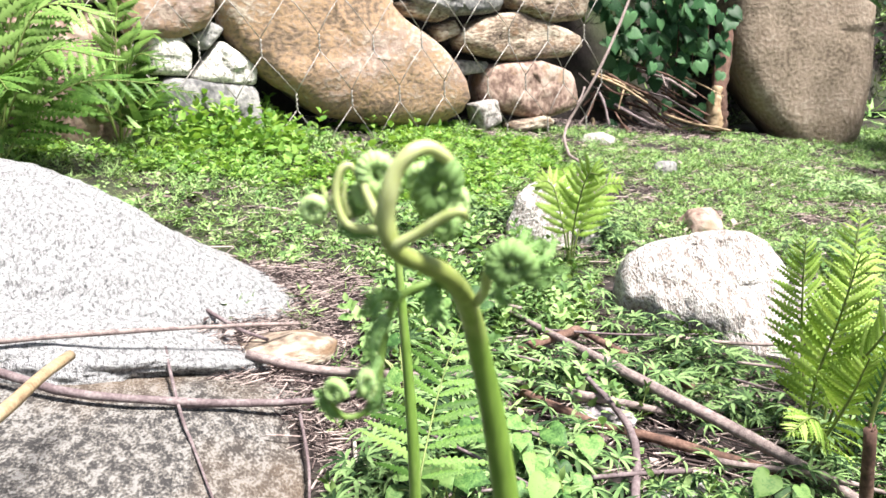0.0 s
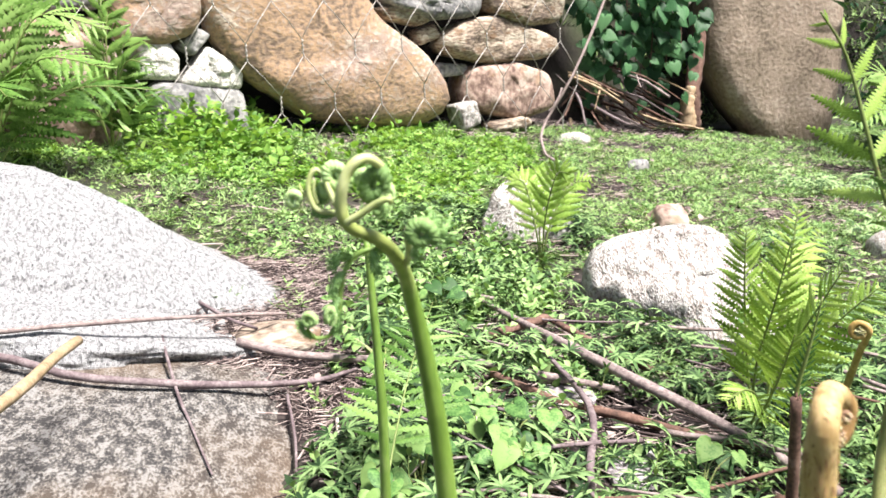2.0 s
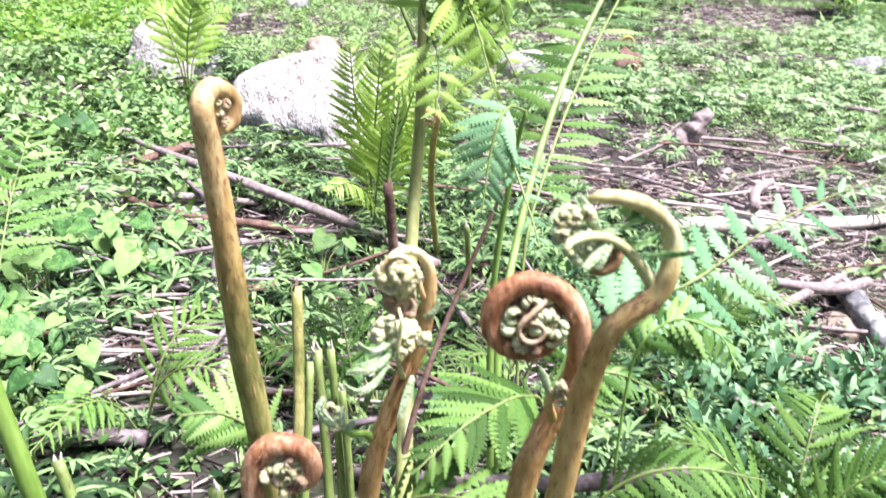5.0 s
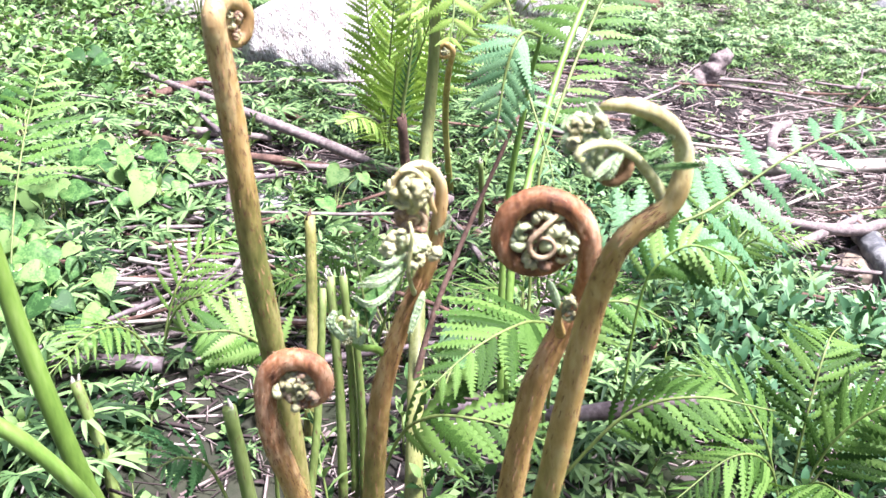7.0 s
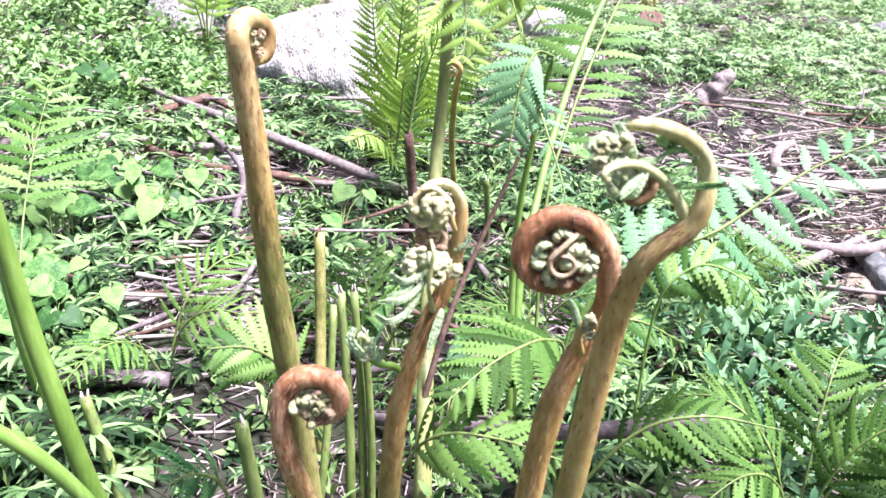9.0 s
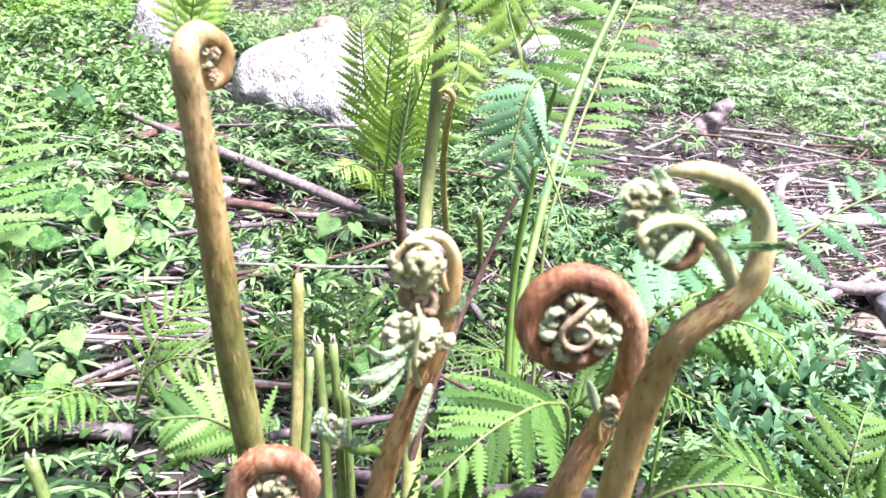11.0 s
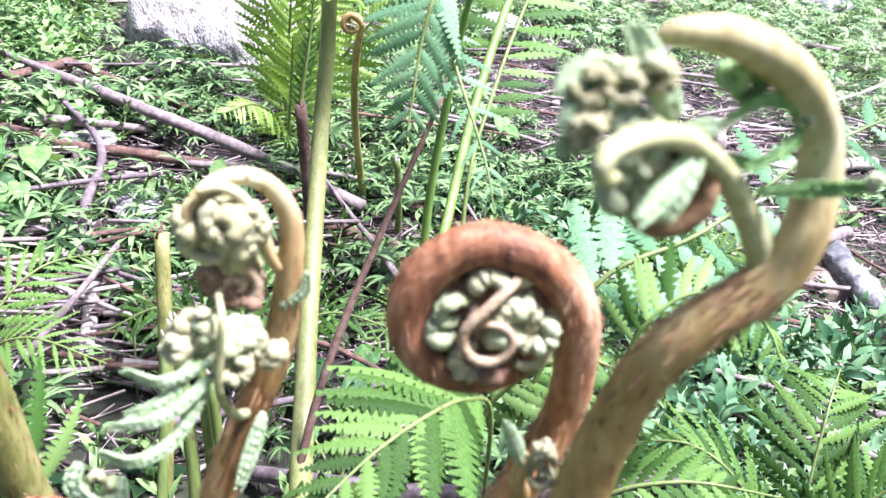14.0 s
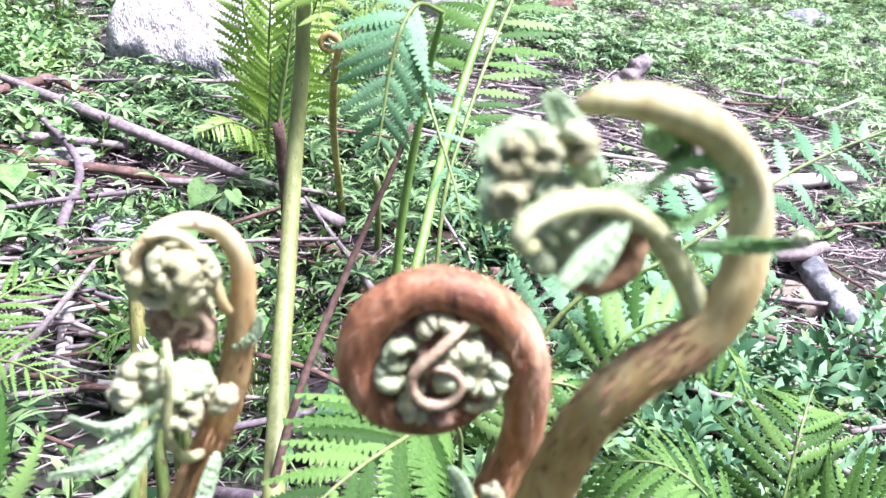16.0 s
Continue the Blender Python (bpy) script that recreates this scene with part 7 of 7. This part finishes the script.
# dry litter
straw = ([(0, -0.5, 0), (0, 0.5, 0), (0.5, -0.5, 0.5), (0.5, 0.5, 0.5), (1, -0.5, 0), (1, 0.5, 0), (0.5, 0, -0.6)], [(0, 1, 3, 2), (2, 3, 5, 4)])
bar = ([(0, -1, -1), (0, 1, -1), (0, 0, 1), (1, -1, -1), (1, 1, -1), (1, 0, 1)], [(0, 3, 4, 1), (1, 4, 5, 2), (2, 5, 3, 0)])


def litter(n, x0, x1, y0, y1, size, spots=None):
    x, y = rng.uniform(x0, x1, n), rng.uniform(y0, y1, n)
    k = ~inside(x, y, ROCKS, 0.9) & ~(inside(x, y, GAPS) & (rng.random(n) < 0.45))
    if spots:
        k &= inside(x, y, spots, 1.25)
    x, y = x[k], y[k]
    z = np.array([G(a, b) for a, b in zip(x, y)]) + rng.uniform(0.001, 0.01, len(x))
    m = poses(x, y, z, size, 0.12)
    t = rng.uniform(0.012, 0.036, len(x))[:, None]
    m[:, :3, 1] *= t
    m[:, :3, 2] *= t
    return m


stuff("dry_litter", bar, np.concatenate([litter(26000, -0.6, 3.2, 0.2, 3.8, (0.01, 0.04)), litter(9000, -0.1, 1.2, 0.25, 1.2, (0.012, 0.05)), litter(50000, -0.6, 3.0, 0.3, 3.6, (0.008, 0.04), BARE), litter(30000, -0.34, 0.14, 0.75, 1.6, (0.005, 0.022), BARE[:4] + [(-0.27, 1.33, 0.07, 0.05), (-0.19, 1.27, 0.05, 0.13)])]), LITTER, "loose dry straw, needles and bark bits on the soil", "litter")
flake = leaf_quads(1, 0.3, 2, 0.3, 0.4, 0.3)
x, y = rng.uniform(-0.6, 3, 9000), rng.uniform(0.2, 3.6, 9000)
k = ~inside(x, y, ROCKS, 0.9) & (inside(x, y, BARE, 1.2) | (rng.random(9000) < 0.35))
x, y = x[k], y[k]
z = np.array([G(a, b) for a, b in zip(x, y)]) + 0.003
stuff("dead_leaves", flake, poses(x, y, z, (0.008, 0.03), 0.4), LITTER, "small curled dead brown leaves on the soil", "litter")


# ---- heart-leaved plants ----
def heart_mesh(seed):
    r = random.Random(seed)
    f = []
    outline = [(0.08, 0.0), (-0.1, 0.16), (-0.12, 0.32), (0.02, 0.44), (0.25, 0.46), (0.5, 0.38), (0.75, 0.2), (0.92, 0.07), (1.06, 0.0)]
    spine = [(0.08, 0), (0.1, 0), (0.14, 0), (0.22, 0), (0.36, 0), (0.54, 0), (0.76, 0), (0.92, 0), (1.06, 0)]
    v = [(x, 0, 0.02 - 0.12 * x * x) for x, _ in spine]
    for sg in (1, -1):
        b = len(v)
        for x, y in outline:
            v.append((x, sg * y * 0.55, 0.06 * y - 0.1 * x * x + 0.02))
        for x, y in outline:
            v.append((x, sg * y, 0.05 * y - 0.12 * x * x + r.uniform(-0.02, 0.02)))
        n = len(outline)
        for i in range(n - 1):
            q1, q2 = (i, i + 1, b + i + 1, b + i), (b + i, b + i + 1, b + n + i + 1, b + n + i)
            f += [q1, q2] if sg > 0 else [tuple(reversed(q1)), tuple(reversed(q2))]
    me = mesh("leaf", v, f)
    return me


HEARTS = [heart_mesh(k) for k in range(3)]
for me in HEARTS:
    me.materials.append(HEART)
VINES = [heart_mesh(10 + k) for k in range(3)]
for me in VINES:
    me.materials.append(VINE)


def heart_plant(x, y, n, size, height, spread_r=0.05):
    z = G(x, y)
    ob = thing("heart_leaf_plant", "low plant with fresh green heart-shaped leaves", "plant", "heart-leaved plants", at=(x, y, z))
    stalks = []
    for k in range(n):
        a = rnd.uniform(0, 6.28)
        d = rnd.uniform(0.2, 1) * spread_r
        p = Vector((x + d * math.cos(a), y + d * math.sin(a) * 0.8, z + height * rnd.uniform(0.55, 1.1)))
        stalks.append(tube(smooth_path([(x, y, z), (x + d * 0.4 * math.cos(a), y + d * 0.4 * math.sin(a), z + height * 0.6), p], 6), (0.0009, 0.0008), 5))
        s = size * rnd.uniform(0.7, 1.15)
        part("leaf", rnd.choice(HEARTS), None, ob, m=Matrix.Translation(p) @ pose(0, 0, 0, rnd.uniform(15, 45), rnd.uniform(-20, 20), 0) @ pose(0, 0, 0, 0, 0, -90 + rnd.uniform(-70, 70)) @ Matrix.Scale(s, 4))
    v, f = join(stalks)
    part("stalk", mesh("stalk", v, f), PALE_STEM, ob)


for x, y, n, s in ((-0.03, 0.66, 6, 0.04), (-0.06, 0.58, 6, 0.04), (0.0, 0.73, 5, 0.035), (0.03, 0.53, 5, 0.04), (0.1, 0.78, 7, 0.042), (0.06, 0.83, 5, 0.04), (-0.05, 1.0, 5, 0.035), (0.33, 0.48, 5, 0.034), (0.29, 0.42, 4, 0.03), (0.5, 1.25, 5, 0.035), (0.02, 1.2, 4, 0.04), (-0.1, 0.5, 5, 0.04)):
    heart_plant(x, y, n, s * 0.62, 0.065)
for x, y, n, s in ((0.62, 0.95, 5, 0.035), (-0.023, 0.679, 5, 0.043), (0.007, 0.646, 5, 0.043), (-0.027, 0.588, 5, 0.043), (0.049, 0.867, 5, 0.043), (0.090, 0.838, 5, 0.043), (0.005, 0.744, 5, 0.043), (-0.032, 0.536, 5, 0.043), (0.285, 0.793, 5, 0.043), (0.283, 0.545, 5, 0.043), (0.004, 0.587, 5, 0.043)):
    heart_plant(x, y, n, s * 0.62, 0.065)

# creeper hanging at the end of the wall
vine = thing("creeper", "dark green creeper with broad leaves hanging beside the wall", "creeper", at=(0.85, 3.6, 0.4))
for k in range(230):
    p = Vector((min(1.02, rnd.gauss(0.83, 0.13)), 3.48 + rnd.uniform(-0.08, 0.1), rnd.gauss(0.56, 0.13)))
    part("leaf", rnd.choice(VINES), None, vine, m=Matrix.Translation(p) @ pose(0, 0, 0, rnd.uniform(40, 85), rnd.uniform(-25, 25), rnd.uniform(-20, 40)) @ pose(0, 0, 0, 0, 0, -90 + rnd.uniform(-50, 50)) @ Matrix.Scale(rnd.uniform(0.035, 0.07), 4))
v, f = join([tube(smooth_path([(0.7 + 0.06 * k, 3.55, 0.85), (0.75 + 0.05 * k, 3.5, 0.6), (0.72 + 0.06 * k, 3.5, 0.35)], 8), (0.004, 0.002), 5) for k in range(5)])
part("stem", mesh("stem", v, f), BARK, vine)
# thicket beside the boulders
bush = thing("thicket", "dark leafy undergrowth between the boulders", "undergrowth", at=(1.9, 3.2, -0.1))
tv, tf = leaf_quads(1, 0.28, 2)
n = 5000
px_ = np.concatenate([rng.normal(2.0, 0.14, n // 2), rng.normal(3.75, 0.25, n // 2)])
py_ = np.concatenate([rng.normal(3.35, 0.15, n // 2), rng.normal(3.5, 0.2, n // 2)])
pz_ = np.concatenate([rng.uniform(-0.1, 0.75, n // 2), rng.uniform(-0.25, 0.5, n // 2)])
tagged(part("foliage", many("foliage", tv, tf, poses(px_, py_, pz_, (0.04, 0.09), 0.8)), VINE, bush), kind="stuff")
